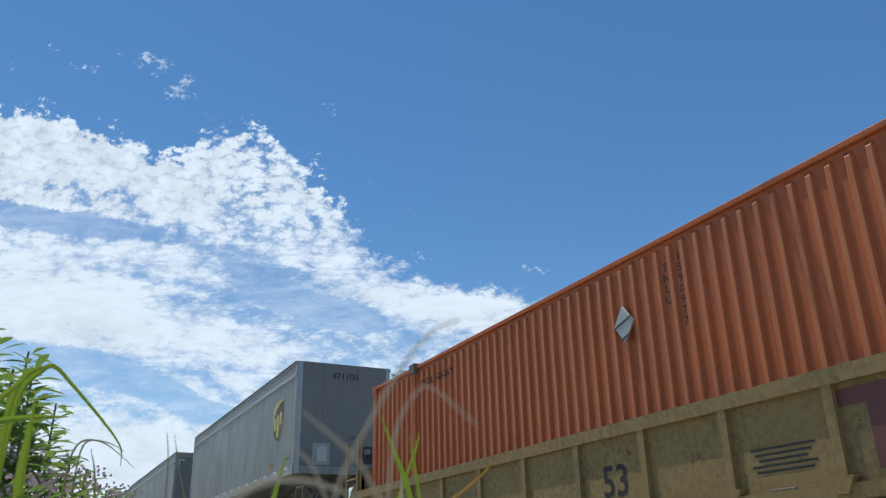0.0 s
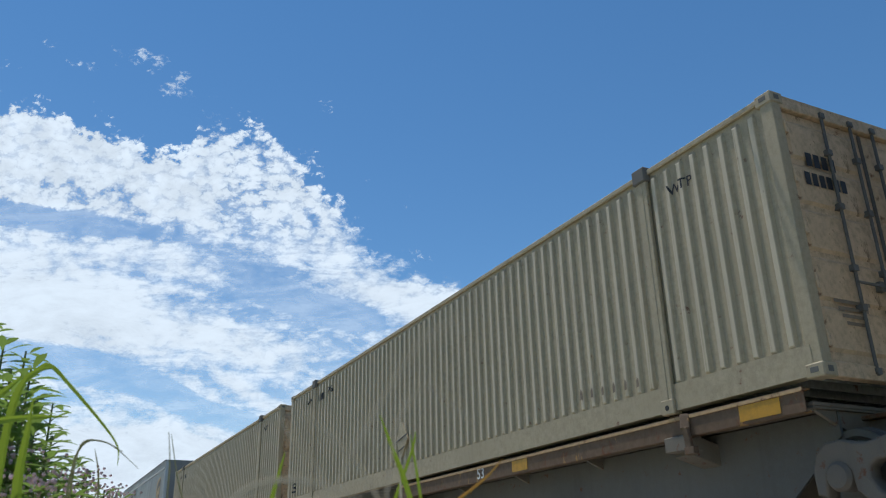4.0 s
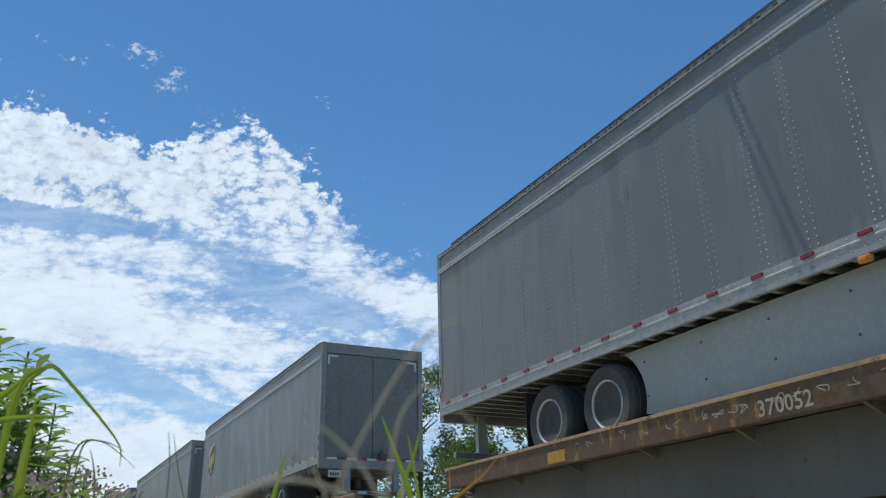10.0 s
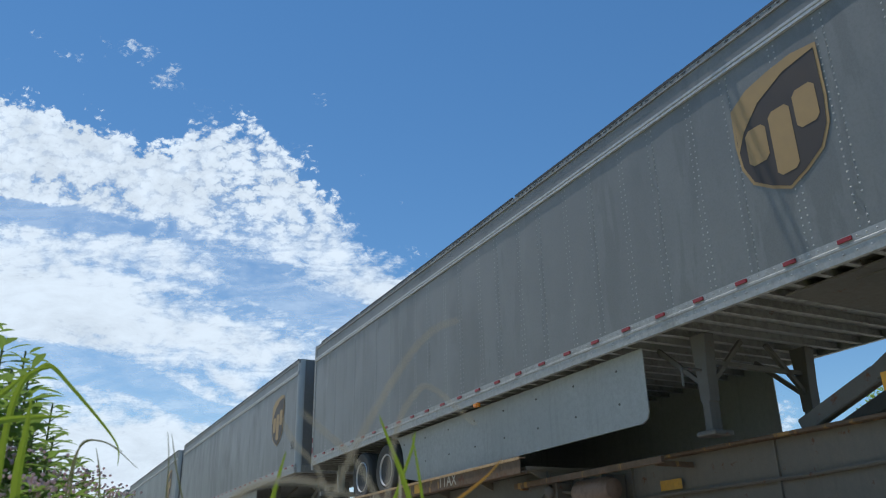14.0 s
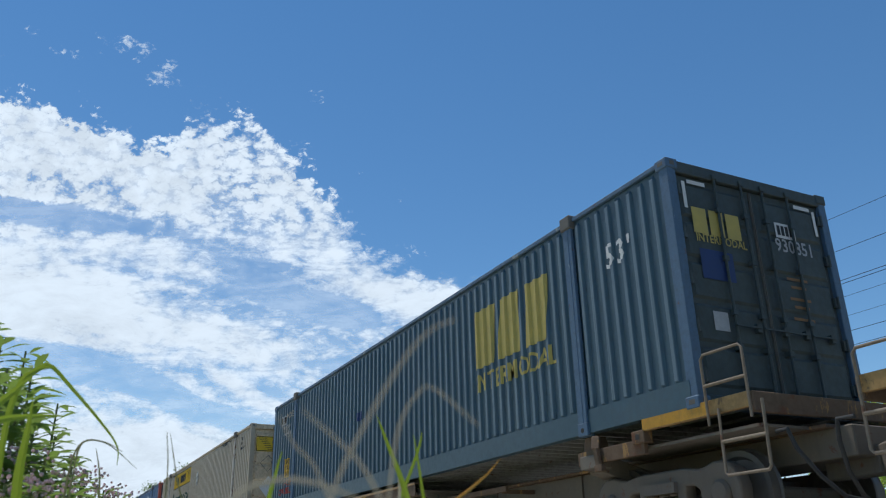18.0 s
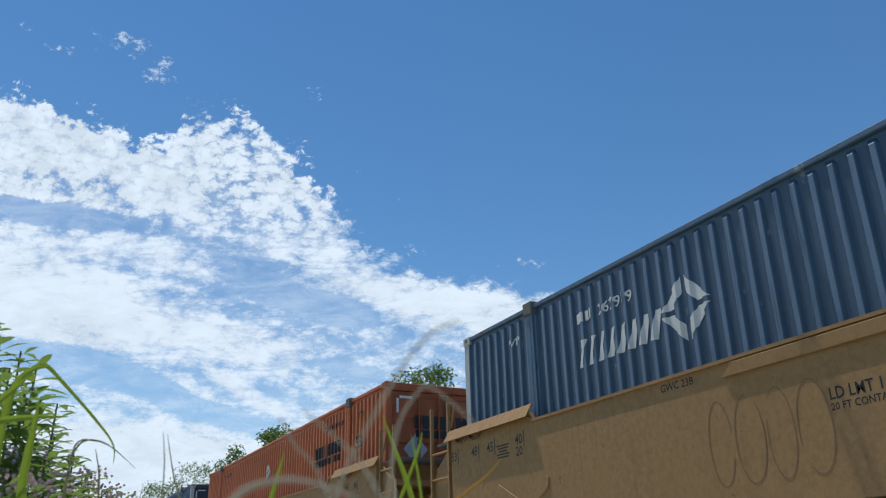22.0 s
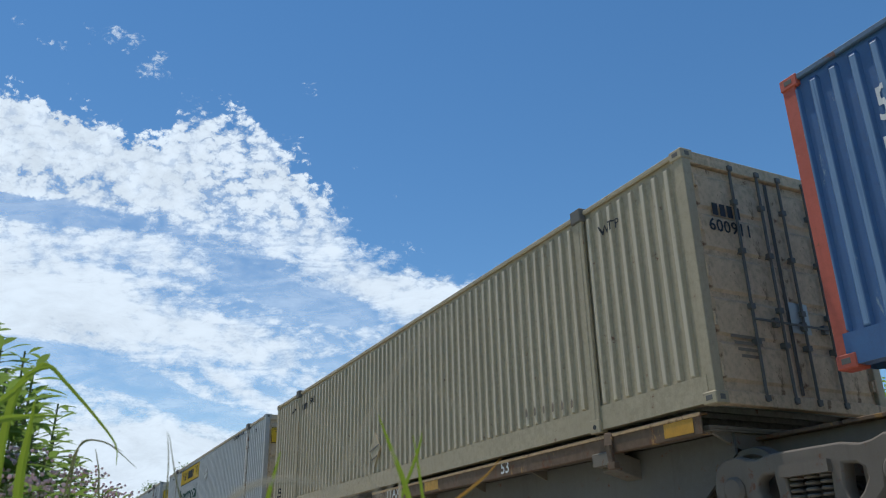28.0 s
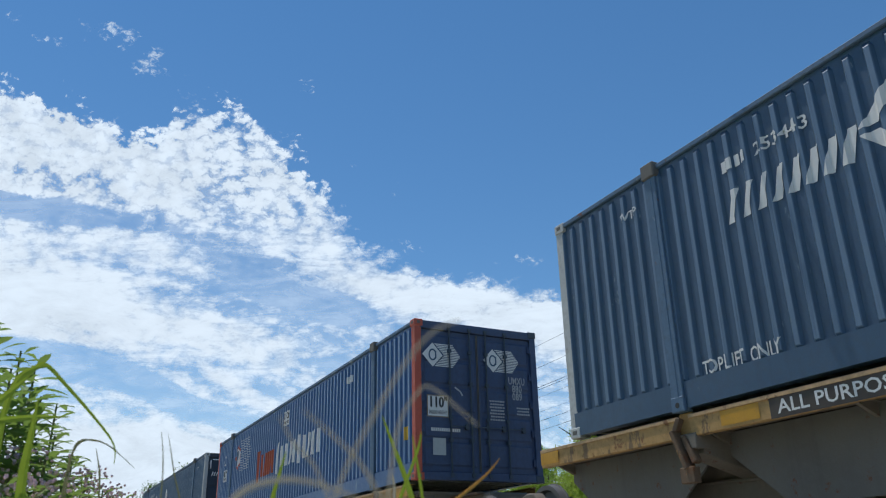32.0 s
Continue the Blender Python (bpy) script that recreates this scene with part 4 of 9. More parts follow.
def trailer(label, length, nose_first, variant=0, wrinkle=0.5, skirt=True, tandem=3.08, gold=None, number="", skirt_ends=(4.3, 10.3), taper=False, lift_signs=False, sheet_door=True, torn=False, tape_white=False, gear=0.0):
    """A box trailer. y runs from its leading end; nose_first tells which end leads."""
    gold = gold or M_GOLD
    L = length
    gear = gear or (3.45 if nose_first or L < 15 else 3.7)
    w = WID / 2
    Y = (lambda a: a) if nose_first else (lambda a: L - a)      # a: distance from the nose
    box = thing("semi_trailer", label, "trailer", "trailers on the train")

    def span(a, b):
        return (min(Y(a), Y(b)), max(Y(a), Y(b)))
    part("side_wall", kept(("twall", variant, L, wrinkle), lambda: trailer_wall(M_TRAILER[variant % 4], L, variant, wrinkle, nose_first)), box)
    part("far_side_wall", kept(("tfar", L), lambda: Mesh().box(w - 0.03, w, 0.1, L - 0.1, T_BOT + 0.1, T_TOP - 0.05).make("far_side_wall", M_TRAILER[0])), box)
    part("rivets", kept(("rivets", variant, L, wrinkle), lambda: trailer_rivets(L, variant, wrinkle, nose_first)), box)["kind"] = "stuff"
    y = 1.22
    while y < L - 0.4:
        part("sheet_joint", kept(("seam", y, variant, L, wrinkle), lambda: wall_seam(y, L, variant, wrinkle, nose_first)), box, at=(0, y, 0))
        y += 1.22
    for s in (-1, 1):
        part("bottom_rail", kept(("tbr", L, s), lambda: Mesh().prism([(s * (w + 0.022), T_BOT), (s * (w + 0.022), T_BOT + 0.105), (s * (w + 0.030), T_BOT + 0.115), (s * (w + 0.030), T_BOT + 0.135), (s * (w + 0.02), T_BOT + 0.145),
             (s * (w + 0.02), T_BOT + 0.215), (s * (w - 0.03), T_BOT + 0.215), (s * (w - 0.03), T_BOT)], 1, 0.05, L - 0.05).make("bottom_rail", M_RAIL)), box, "riveted aluminium bottom rail")
        part("belt_moulding", kept(("belt", L, s), lambda: Mesh().prism([(s * (w + 0.004), T_TOP - 0.41), (s * (w + 0.03), T_TOP - 0.405), (s * (w + 0.03), T_TOP - 0.375), (s * (w + 0.014), T_TOP - 0.365), (s * (w + 0.03), T_TOP - 0.355), (s * (w + 0.03), T_TOP - 0.325), (s * (w + 0.004), T_TOP - 0.32)], 1, 0.08, L - 0.08).make("belt_moulding", M_BELT)), box)
        part("upper_panel", kept(("upper", L, s, variant % 4), lambda: Mesh().box(min(s * w, s * (w - 0.02)), max(s * w, s * (w - 0.02)), 0.08, L - 0.08, T_TOP - 0.40, T_TOP - 0.09).make("upper_panel", M_TRAILER[(variant + 1) % 4])), box)
        part("top_rail", kept(("ttr", L, s), lambda: Mesh().prism([(s * (w - 0.02), T_TOP - 0.10), (s * (w + 0.02), T_TOP - 0.10), (s * (w + 0.02), T_TOP - 0.03), (s * (w - 0.03), T_TOP), (s * (w - 0.06), T_TOP)], 1, 0.05, L - 0.05).make("top_rail", M_ALU)), box)
    # roof edge: dark torn sealing strip, and dark boxes that paint the top rail's shaded slots
    def edge():
        m = Mesh()
        rng = random.Random(variant + 5)
        y = 0.1
        while y < L - 0.8:
            run = rng.uniform(0.5, 3.0)
            m.box(-w - 0.026, -w - 0.004, y, min(L - 0.1, y + run), T_TOP - 0.03, T_TOP + rng.uniform(0.0, 0.006))
            y += run + (0.015 if rng.random() < 0.85 else 0.08)
        y = 0.3
        while y < L - 0.2:
            m.box(-w - 0.0225, -w - 0.019, y, y + rng.uniform(0.03, 0.07), T_TOP - 0.068, T_TOP - 0.048)
            y += rng.choice((0.11, 0.11, 0.11, 0.16, 0.22))
        return m.make("roof_strip", M_CAP)
    part("roof_strip", kept(("edge", variant, L), edge), box)["kind"] = "stuff"
    part("roof", kept(("troof", L), lambda: Mesh().box(-w + 0.02, w - 0.02, 0.04, L - 0.04, T_TOP - 0.04, T_TOP - 0.004).make("roof", M_ALU_DULL)), box)
    # floor with cross members
    def floor():
        m = Mesh().box(-w + 0.02, w - 0.02, 0.06, L - 0.06, T_BOT + 0.10, T_BOT + 0.13)
        y = 0.3
        while y < L - 0.2:
            m.prism([(y - 0.03, T_BOT + 0.01), (y + 0.03, T_BOT + 0.01), (y + 0.03, T_BOT + 0.018), (y + 0.004, T_BOT + 0.018), (y + 0.004, T_BOT + 0.10), (y - 0.004, T_BOT + 0.10), (y - 0.004, T_BOT + 0.018), (y - 0.03, T_BOT + 0.018)], 0, -w + 0.02, w - 0.02)
            y += 0.305
        return m.make("floor_frame", M_GALV)
    part("floor_frame", kept(("tfloor", L), floor), box)["kind"] = "stuff"
    # reflective tape
    red = kept(("redtape",), lambda: Mesh().box(-0.018, 0.0, -0.07, 0.07, -0.018, 0.018).make("reflector", M_RED_TAPE))
    white = kept(("whitetape",), lambda: Mesh().box(-0.004, 0.0, -0.14, 0.14, -0.027, 0.027).make("reflector", M_WHITE_TAPE))
    y = 0.35 if tape_white else 0.22
    while y < L - 0.2:
        part("reflector", red, box, at=(-w - 0.020, y, T_BOT + 0.182))
        if tape_white:
            part("reflector", white, box, at=(-w - 0.020, y + 0.285, T_BOT + 0.182))
        y += 0.98 if tape_white else 0.60
    # nose or doors at the leading end, the other at the back
    door_y = Y(L)
    def nose():
        m = Mesh()
        a, b = (0.0, 0.05) if nose_first else (L - 0.05, L)
        m.box(-w + 0.13, w - 0.13, a, b, T_BOT + 0.20, T_TOP - 0.03)
        return m.make("nose_wall", M_NOSE)
    part("nose_wall", kept(("nose", L, nose_first), nose), box, "grey sheet nose wall")
    def nose_rail():
        a, b = (-0.012, 0.05) if nose_first else (L - 0.05, L + 0.012)
        return Mesh().box(-w + 0.12, w - 0.12, a, b, T_BOT, T_BOT + 0.20).make("nose_rail", M_ALU, 0.01)
    part("nose_rail", kept(("nrail", L, nose_first), nose_rail), box)
    for s in (-1, 1):
        def corner():
            pts = []
            for i in range(9):
                a = math.pi / 2 * i / 8
                pts.append((s * (w + 0.012 - 0.15 + 0.15 * math.sin(a)), Y(0.15 - 0.16 * math.cos(a))))
            pts += [(s * (w - 0.02), Y(0.15)), (s * (w - 0.15), Y(0.02))]
            return Mesh().prism(pts, 2, T_BOT, T_TOP - 0.01).make("nose_corner", M_CORNER, smooth=True)
        part("nose_corner", kept(("ncorner", L, nose_first, s), corner), box, "rounded bright metal corner sheet")
    if nose_first:
        if number:
            write(box, number, 0.17, M_INK, front_end(-0.004, 0.0, T_TOP - 0.42), name="fleet_number", width=0.72)
        write(box, "13'6\"", 0.07, M_INK, front_end(-0.004, 0.25, T_BOT + 0.92))
        hatch = part("document_box", kept(("hatch",), lambda: Mesh().box(-0.23, 0.23, -0.012, 0.01, 0.0, 0.55).make("document_box", M_SKIRT, 0.006)), box, at=(-0.62, 0.0, T_BOT + 0.23))
        part("hatch_door", kept(("hatchd",), lambda: Mesh().box(-0.12, 0.15, -0.045, -0.012, 0.08, 0.47).box(-0.15, -0.12, -0.06, -0.012, 0.18, 0.36).make("hatch_door", M_HATCH, 0.01)), hatch)
        pocket = part("hose_pocket", kept(("pocket",), lambda: Mesh().box(-0.25, 0.25, -0.006, 0.0, 0.0, 0.46).make("hose_pocket", M_HUB)), box, at=(0.78, 0.0, T_BOT + 0.28))
        def hoses():
            m = Mesh()
            m.path([(0, -0.02, 0.3), (0.03, -0.06, 0.2), (0.06, -0.05, 0.1), (0.02, -0.02, 0.03)], 0.014, 6)
            m.lathe((0, 0, 0.3), 1, [(0.03, -0.05), (0.03, 0.0)], 10)
            return m.make("hose_coupling", M_HUB)
        for k in range(3):
            part("hose_coupling", kept(("hoses",), hoses), pocket, at=(-0.16 + 0.15 * k, 0, 0))
        part("socket_box", kept(("socketb",), lambda: Mesh().box(-0.22, -0.05, -0.05, 0.0, 0.25, 0.38).make("socket_box", M_ALU_DULL, 0.006)), pocket)
        part("socket_lid", kept(("socketl",), lambda: Mesh().box(0.0, 0.16, -0.06, 0.0, 0.28, 0.36).make("socket_lid", M_SKIRT, 0.006)), pocket)
    # door end
    o = 1 if not nose_first else -1          # direction into the trailer
    e = door_y
    for s in (-1, 1):
        def frame_post():
            lo, hi = sorted((s * (w + 0.014), s * (w - 0.11)))
            return Mesh().box(lo, hi, min(e, e + o * 0.12), max(e, e + o * 0.12), T_BOT - 0.10, T_TOP).make("door_post", M_ALU, 0.01)
        post = part("door_post", kept(("dpost", L, nose_first, s), frame_post), box, "aluminium door post")
        for k in range(2):
            part("marker_lamp", kept(("mlamp", nose_first), lambda: Mesh().box(-0.008, 0.0, -0.022, 0.022, -0.06, 0.06).make("marker_lamp", M_LENS, 0.006)), post,
                 at=(s * (w + 0.016) if s < 0 else -w * 0 + w + 0.0, e + o * 0.06, T_BOT + 0.35 + 0.24 * k))
    part("door_header", kept(("dhead", L, nose_first), lambda: Mesh().box(-w + 0.11, w - 0.11, min(e, e + o * 0.1), max(e, e + o * 0.1), T_TOP - 0.26, T_TOP - 0.005).make("door_header", M_ALU_DULL, 0.01)), box)
    part("door_sill", kept(("dsill", L, nose_first), lambda: Mesh().box(-w + 0.02, w - 0.02, min(e - o * 0.01, e + o * 0.12), max(e - o * 0.01, e + o * 0.12), T_BOT - 0.10, T_BOT + 0.16).make("door_sill", M_ALU, 0.01)), box)
    if not nose_first:
        n_panel = 7
        z0, z1 = T_BOT + 0.17, T_TOP - 0.27
        ph = (z1 - z0) / n_panel
        if sheet_door:
            door = part("rollup_door", kept(("rdoor", L), lambda: Mesh().box(-w + 0.11, w - 0.11, 0.06, 0.08, z0, z1).make("rollup_door", M_DOOR)), box, "roll-up door of horizontal panels")
            for k in range(n_panel):
                part("panel", kept(("rpanel", L), lambda: Mesh().box(-w + 0.115, w - 0.115, 0.03, 0.065, 0.0025, ph - 0.0025).make("panel", M_DOOR, 0.004)), door, at=(0, 0, z0 + k * ph))
        else:
            for s in (-1, 1):
                part("swing_door", kept(("sdoor", s), lambda: Mesh().box(min(s * 0.006, s * (w - 0.115)), max(s * 0.006, s * (w - 0.115)), 0.03, 0.075, z0, z1).make("swing_door", M_DOOR, 0.006)), box)
        for s in (-1, 1):
            shape(box, rect(0.22, 0.045), M_WHITE_TAPE, front_end(0.026, s * (w - 0.30), z1 - 0.06), name="corner_tape")
            shape(box, rect(0.045, 0.22), M_WHITE_TAPE, front_end(0.026, s * (w - 0.17), z1 - 0.16), name="corner_tape")
        for k in range(9):
            shape(box, rect(0.24, 0.05), M_RED_TAPE if k % 2 else M_WHITE_TAPE, front_end(-0.013, -w + 0.30 + k * 0.25, T_BOT + 0.13), name="reflector")
        if sheet_door:
            lab = shape(box, rect(0.46, 0.36), M_STICKER, front_end(0.026, 0.78, T_BOT + 0.62), name="sticker", label="yellow caution sticker")
            glyphs(lab, M_INK, front_end(0.023, 0.78, T_BOT + 0.62), [[(a + x, b + z) for a, b in rect(0.34, 0.025)] for x, z in ((0, 0.02), (0, -0.03), (0, -0.08), (-0.02, -0.13))], name="small_print")
            write(lab, "CAUTION", 0.05, M_INK, front_end(0.023, 0.72, T_BOT + 0.70))
        part("door_latch", kept(("latch",), lambda: Mesh().box(-0.16, -0.04, -0.05, 0.04, 0.0, 0.14).box(0.0, 0.22, -0.035, 0.03, 0.05, 0.10).box(0.06, 0.12, -0.05, 0.03, 0.0, 0.18).make("door_latch", M_UNDER, 0.01)), box, at=(0.15, 0.0, T_BOT + 0.17))
        bumper = part("underride_bumper", kept(("bump",), lambda: Mesh().box(-1.12, 1.12, 0.0, 0.10, T_BOT - 0.68, T_BOT - 0.58).make("underride_bumper", M_ALU_DULL, 0.01)), box, "bumper bar with red and white tape")
        for s in (-1, 1):
            part("bumper_strut", kept(("strut",), lambda: Mesh().box(-0.08, 0.08, 0.02, 0.14, T_BOT - 0.60, T_BOT + 0.05).box(-0.08, -0.06, -0.01, 0.02, T_BOT - 0.6, T_BOT).make("bumper_strut", M_SKIRT, 0.008)), bumper, at=(s * 0.62, 0, 0))
        for k in range(9):
            shape(bumper, rect(0.22, 0.055), M_RED_TAPE if k % 2 == 0 else M_WHITE_TAPE, front_end(-0.004, -1.0 + k * 0.25, T_BOT - 0.63), name="reflector")
        plate = part("licence_plate", kept(("plate",), lambda: Mesh().box(-0.16, 0.16, -0.01, 0.0, -0.08, 0.08).make("licence_plate", M_WHITE_TAPE, 0.004)), box, "white licence plate", at=(-0.95, -0.02, T_BOT - 0.22))
        glyphs(plate, M_INK, front_end(-0.014, 0.0, 0.0), [[(a, b - 0.01) for a, b in p] for p in block_row(6, 0.24, 0.07, 0.3)], name="plate_bars")
    if nose_first:
        bumper = part("underride_bumper", kept(("rbump", L), lambda: Mesh().box(-1.12, 1.12, L - 0.14, L - 0.04, T_BOT - 0.68, T_BOT - 0.58).make("underride_bumper", M_ALU_DULL, 0.01)), box, "bumper bar under the rear doors")
        for s in (-1, 1):
            part("bumper_strut", kept(("rstrut", L), lambda: Mesh().box(-0.08, 0.08, L - 0.16, L - 0.05, T_BOT - 0.60, T_BOT + 0.05).make("bumper_strut", M_SKIRT, 0.008)), bumper, at=(s * 0.62, 0, 0))
    # undercarriage
    for s in (-1, 1):
        for k in range(2):
            a = L - tandem - 1.25 * k
            wheel = part("wheel", kept(("wheelcore",), lambda: Mesh().lathe((0, 0, 0), 0, [(0.2, 0.0), (0.2, 0.25)], 16).make("drum", M_UNDER)), box, at=(s * (w - 0.205), Y(a), 0.57))
            tyre, rim, hub, nuts = kept(("wheels",), wheel_meshes)
            for name, me in (("tyre", tyre), ("rim", rim), ("hub", hub), ("lug_nuts", nuts)):
                t = part(name, me, wheel)
                if name == "lug_nuts":
                    t["kind"] = "stuff"
                if s > 0:
                    t.rotation_euler = (0, 0, math.pi)
            t = part("inner_tyre", tyre, wheel, at=(-s * 0.34, 0, 0))
    part("axle_frame", kept(("axles", L, tandem, nose_first), lambda: axle_frame(Y, L, tandem)), box)
    for s in (-1, 1):
        part("mud_flap", kept(("mudflap",), lambda: Mesh().box(-0.3, 0.3, -0.008, 0.008, 0.28, 1.1).make("mud_flap", M_BLACK)), box, "black rubber mud flap", at=(s * 0.85, Y(L - tandem + 0.72), 0))
    landing_gear(box, Y, (L, nose_first, gear), nose_first and L > 15, 3.75 if taper else gear)
    part("coupler_plate", kept(("king", L, nose_first), lambda: Mesh().box(-w + 0.24, w - 0.08, *span(0.12, 2.35), T_BOT - 0.012, T_BOT + 0.008).box(-0.9, 0.9, *span(0.3, 1.7), T_BOT - 0.03, T_BOT - 0.012).lathe((0, Y(0.9), T_BOT - 0.1), 2, [(0.045, 0.0), (0.045, 0.07)], 12).make("coupler_plate", M_UNDER)), box)
    if skirt:
        s0, s1 = skirt_ends
        def skirt_mesh():
            lo = 0.40 if taper else 0.26
            pts = []
            if taper:
                pts = [(s0 - 0.1, T_BOT - 0.06), (s0 + 0.1, T_BOT - 0.60), (s0 + 2.4, lo), (s1 + 0.1, lo - 0.03)]
            else:
                pts = [(s0, T_BOT - 0.03), (s0, lo + 0.12), (s0 + 0.04, lo + 0.04), (s0 + 0.12, lo), (s1 + 0.1, lo - 0.03)]
            for i in range(9):
                a = radians(-20 + 85 * i / 8)
                pts.append((L - tandem - 1.25 - 0.62 * math.cos(a) * 1.0, 0.57 + 0.62 * math.sin(a)))
            pts.append((L - tandem - 1.25 - 0.2, T_BOT - 0.03))
            poly = [(Y(a), b) for a, b in pts]
            m = Mesh()
            if taper:
                # the leading part runs inwards, its foot rising towards the front
                cols = [(3.61, 3.89, 0.70, 0.62), (3.95, 4.13, 0.62, 0.61), (5.93, 5.93, 0.35, 0.93), (8.07, 8.07, 0.18, 0.95), (9.20, 9.20, 0.16, 0.94)]
                for (a, b, i, h), (a2, b2, i2, h2) in zip(cols, cols[1:]):
                    v = [(-w + d + k, Y(q), zz) for k in (0.0, 0.012) for q, d, zz in ((a, i, T_BOT - 0.03), (b, i, T_BOT - h), (b2, i2, T_BOT - h2), (a2, i2, T_BOT - 0.03))]
                    m.add(v, [(0, 1, 2, 3), (7, 6, 5, 4), (1, 5, 6, 2), (0, 4, 5, 1), (0, 3, 7, 4)])
                poly = [(Y(9.2), T_BOT - 0.03), (Y(9.2), T_BOT - 0.94)] + poly[3:]
            return m.prism(poly, 0, -w + 0.16, -w + 0.175).make("side_skirt", M_SKIRT)
        def far_skirt():
            return Mesh().box(w - 0.045, w - 0.03, *span(s0 + 1.2 if taper else s0 + (0.3 if nose_first else 0.0), L - tandem - 1.9), 0.12, T_BOT + 0.06).make("far_side_skirt", M_SKIRT)
        part("far_side_skirt", kept(("fskirt", L, nose_first, s0, tandem, taper), far_skirt), box, "pale skirt panel on the far side")
        sk = part("side_skirt", kept(("skirt", L, nose_first, s0, s1, taper, tandem), skirt_mesh), box, "pale side skirt panel under the floor")
        def bolts():
            m = Mesh()
            for i in range(8):
                a = (9.4 if taper else s0 + 0.5) + (L - tandem - 2.4 - (8.9 if taper else s0)) * i / 7
                for b in (0.55, 0.95):
                    m.lathe((-w + 0.16, Y(a), b), 0, [(0.016, 0.0), (0.012, -0.012)], 6)
            return m.make("skirt_bolts", M_CROSS)
        part("skirt_bolts", kept(("sbolts", L, nose_first, s0, tandem, taper), bolts), sk)["kind"] = "stuff"
    part("side_lamp", kept(("slamp",), lambda: Mesh().box(-0.03, 0.03, -0.06, 0.06, -0.03, 0.03).box(-0.05, -0.03, -0.045, 0.045, -0.02, 0.02).make("side_lamp", M_AMBER, 0.008)), box, "amber marker lamp", at=(-w - 0.01, Y(L * 0.5), T_BOT - 0.04))
    # lettering and emblem
    shield(box, Y(1.85 if nose_first and L > 15 and variant != 3 else 1.62), T_BOT + 1.55, gold, -w - 0.010, 1.0 if L > 15 else 0.86)
    if L > 15:
        write(box, "53", 0.19, M_INK, near_side(-w - 0.010, Y(0.38 if nose_first else 0.45), T_BOT + 0.62), name="length_mark")
    else:
        glyphs(box, M_INK, near_side(-w - 0.010, Y(0.55), T_BOT + 0.42), block_row(8, 0.36, 0.04), name="small_print")
    if lift_signs:
        for a in (2.1, L - 2.1):
            lab = shape(box, [(-0.10, -0.09), (0.10, -0.09), (0.10, 0.10), (-0.10, 0.10)], M_STICKER, near_side(-w - 0.014, Y(a), T_BOT + 0.38), name="lift_sticker", label="yellow lift sticker")
            write(lab, "LIFT", 0.05, M_INK, near_side(-w - 0.017, Y(a), T_BOT + 0.41), width=0.15)
            shape(lab, [(-0.06, 0.02), (0.06, 0.02), (0.0, -0.05)], M_INK, near_side(-w - 0.017, Y(a), T_BOT + 0.36), name="arrow")
    if torn:
        part("torn_flap", kept(("torn", L), lambda: torn_flap(L - tandem - 1.9, L - 0.15, Y, w)), box, "torn grey plastic wheel cover")
    return box


def axle_frame(Y, L, tandem):
    m = Mesh()
    y0, y1 = sorted((Y(L - tandem + 0.9), Y(L - tandem - 2.2)))
    for s in (-1, 1):
        m.box(s * 0.55 - 0.06, s * 0.55 + 0.06, y0, y1, 0.86, 1.12)
        for k in range(2):
            yc = Y(L - tandem - 1.25 * k)
            m.box(s * 0.55 - 0.09, s * 0.55 + 0.09, yc - 0.5, yc - 0.35, 0.45, 0.9)
            m.bar((s * 0.55, yc - 0.42, 0.55), (s * 0.55, yc + 0.3, 0.49), 0.1, 0.14)
            m.lathe((s * 0.55, yc + 0.28, 0.6), 2, [(0.11, -0.02), (0.13, 0.05), (0.13, 0.2), (0.1, 0.3)], 12)
    for k in range(2):
        yc = Y(L - tandem - 1.25 * k)
        m.rod((-1.0, yc, 0.57), (1.0, yc, 0.57), 0.065, 10)
    for k in range(3):
        yc = y0 + (y1 - y0) * (0.1 + 0.4 * k)
        m.box(-0.6, 0.6, yc - 0.04, yc + 0.04, 0.92, 1.05)
    return m.make("axle_frame", M_UNDER)


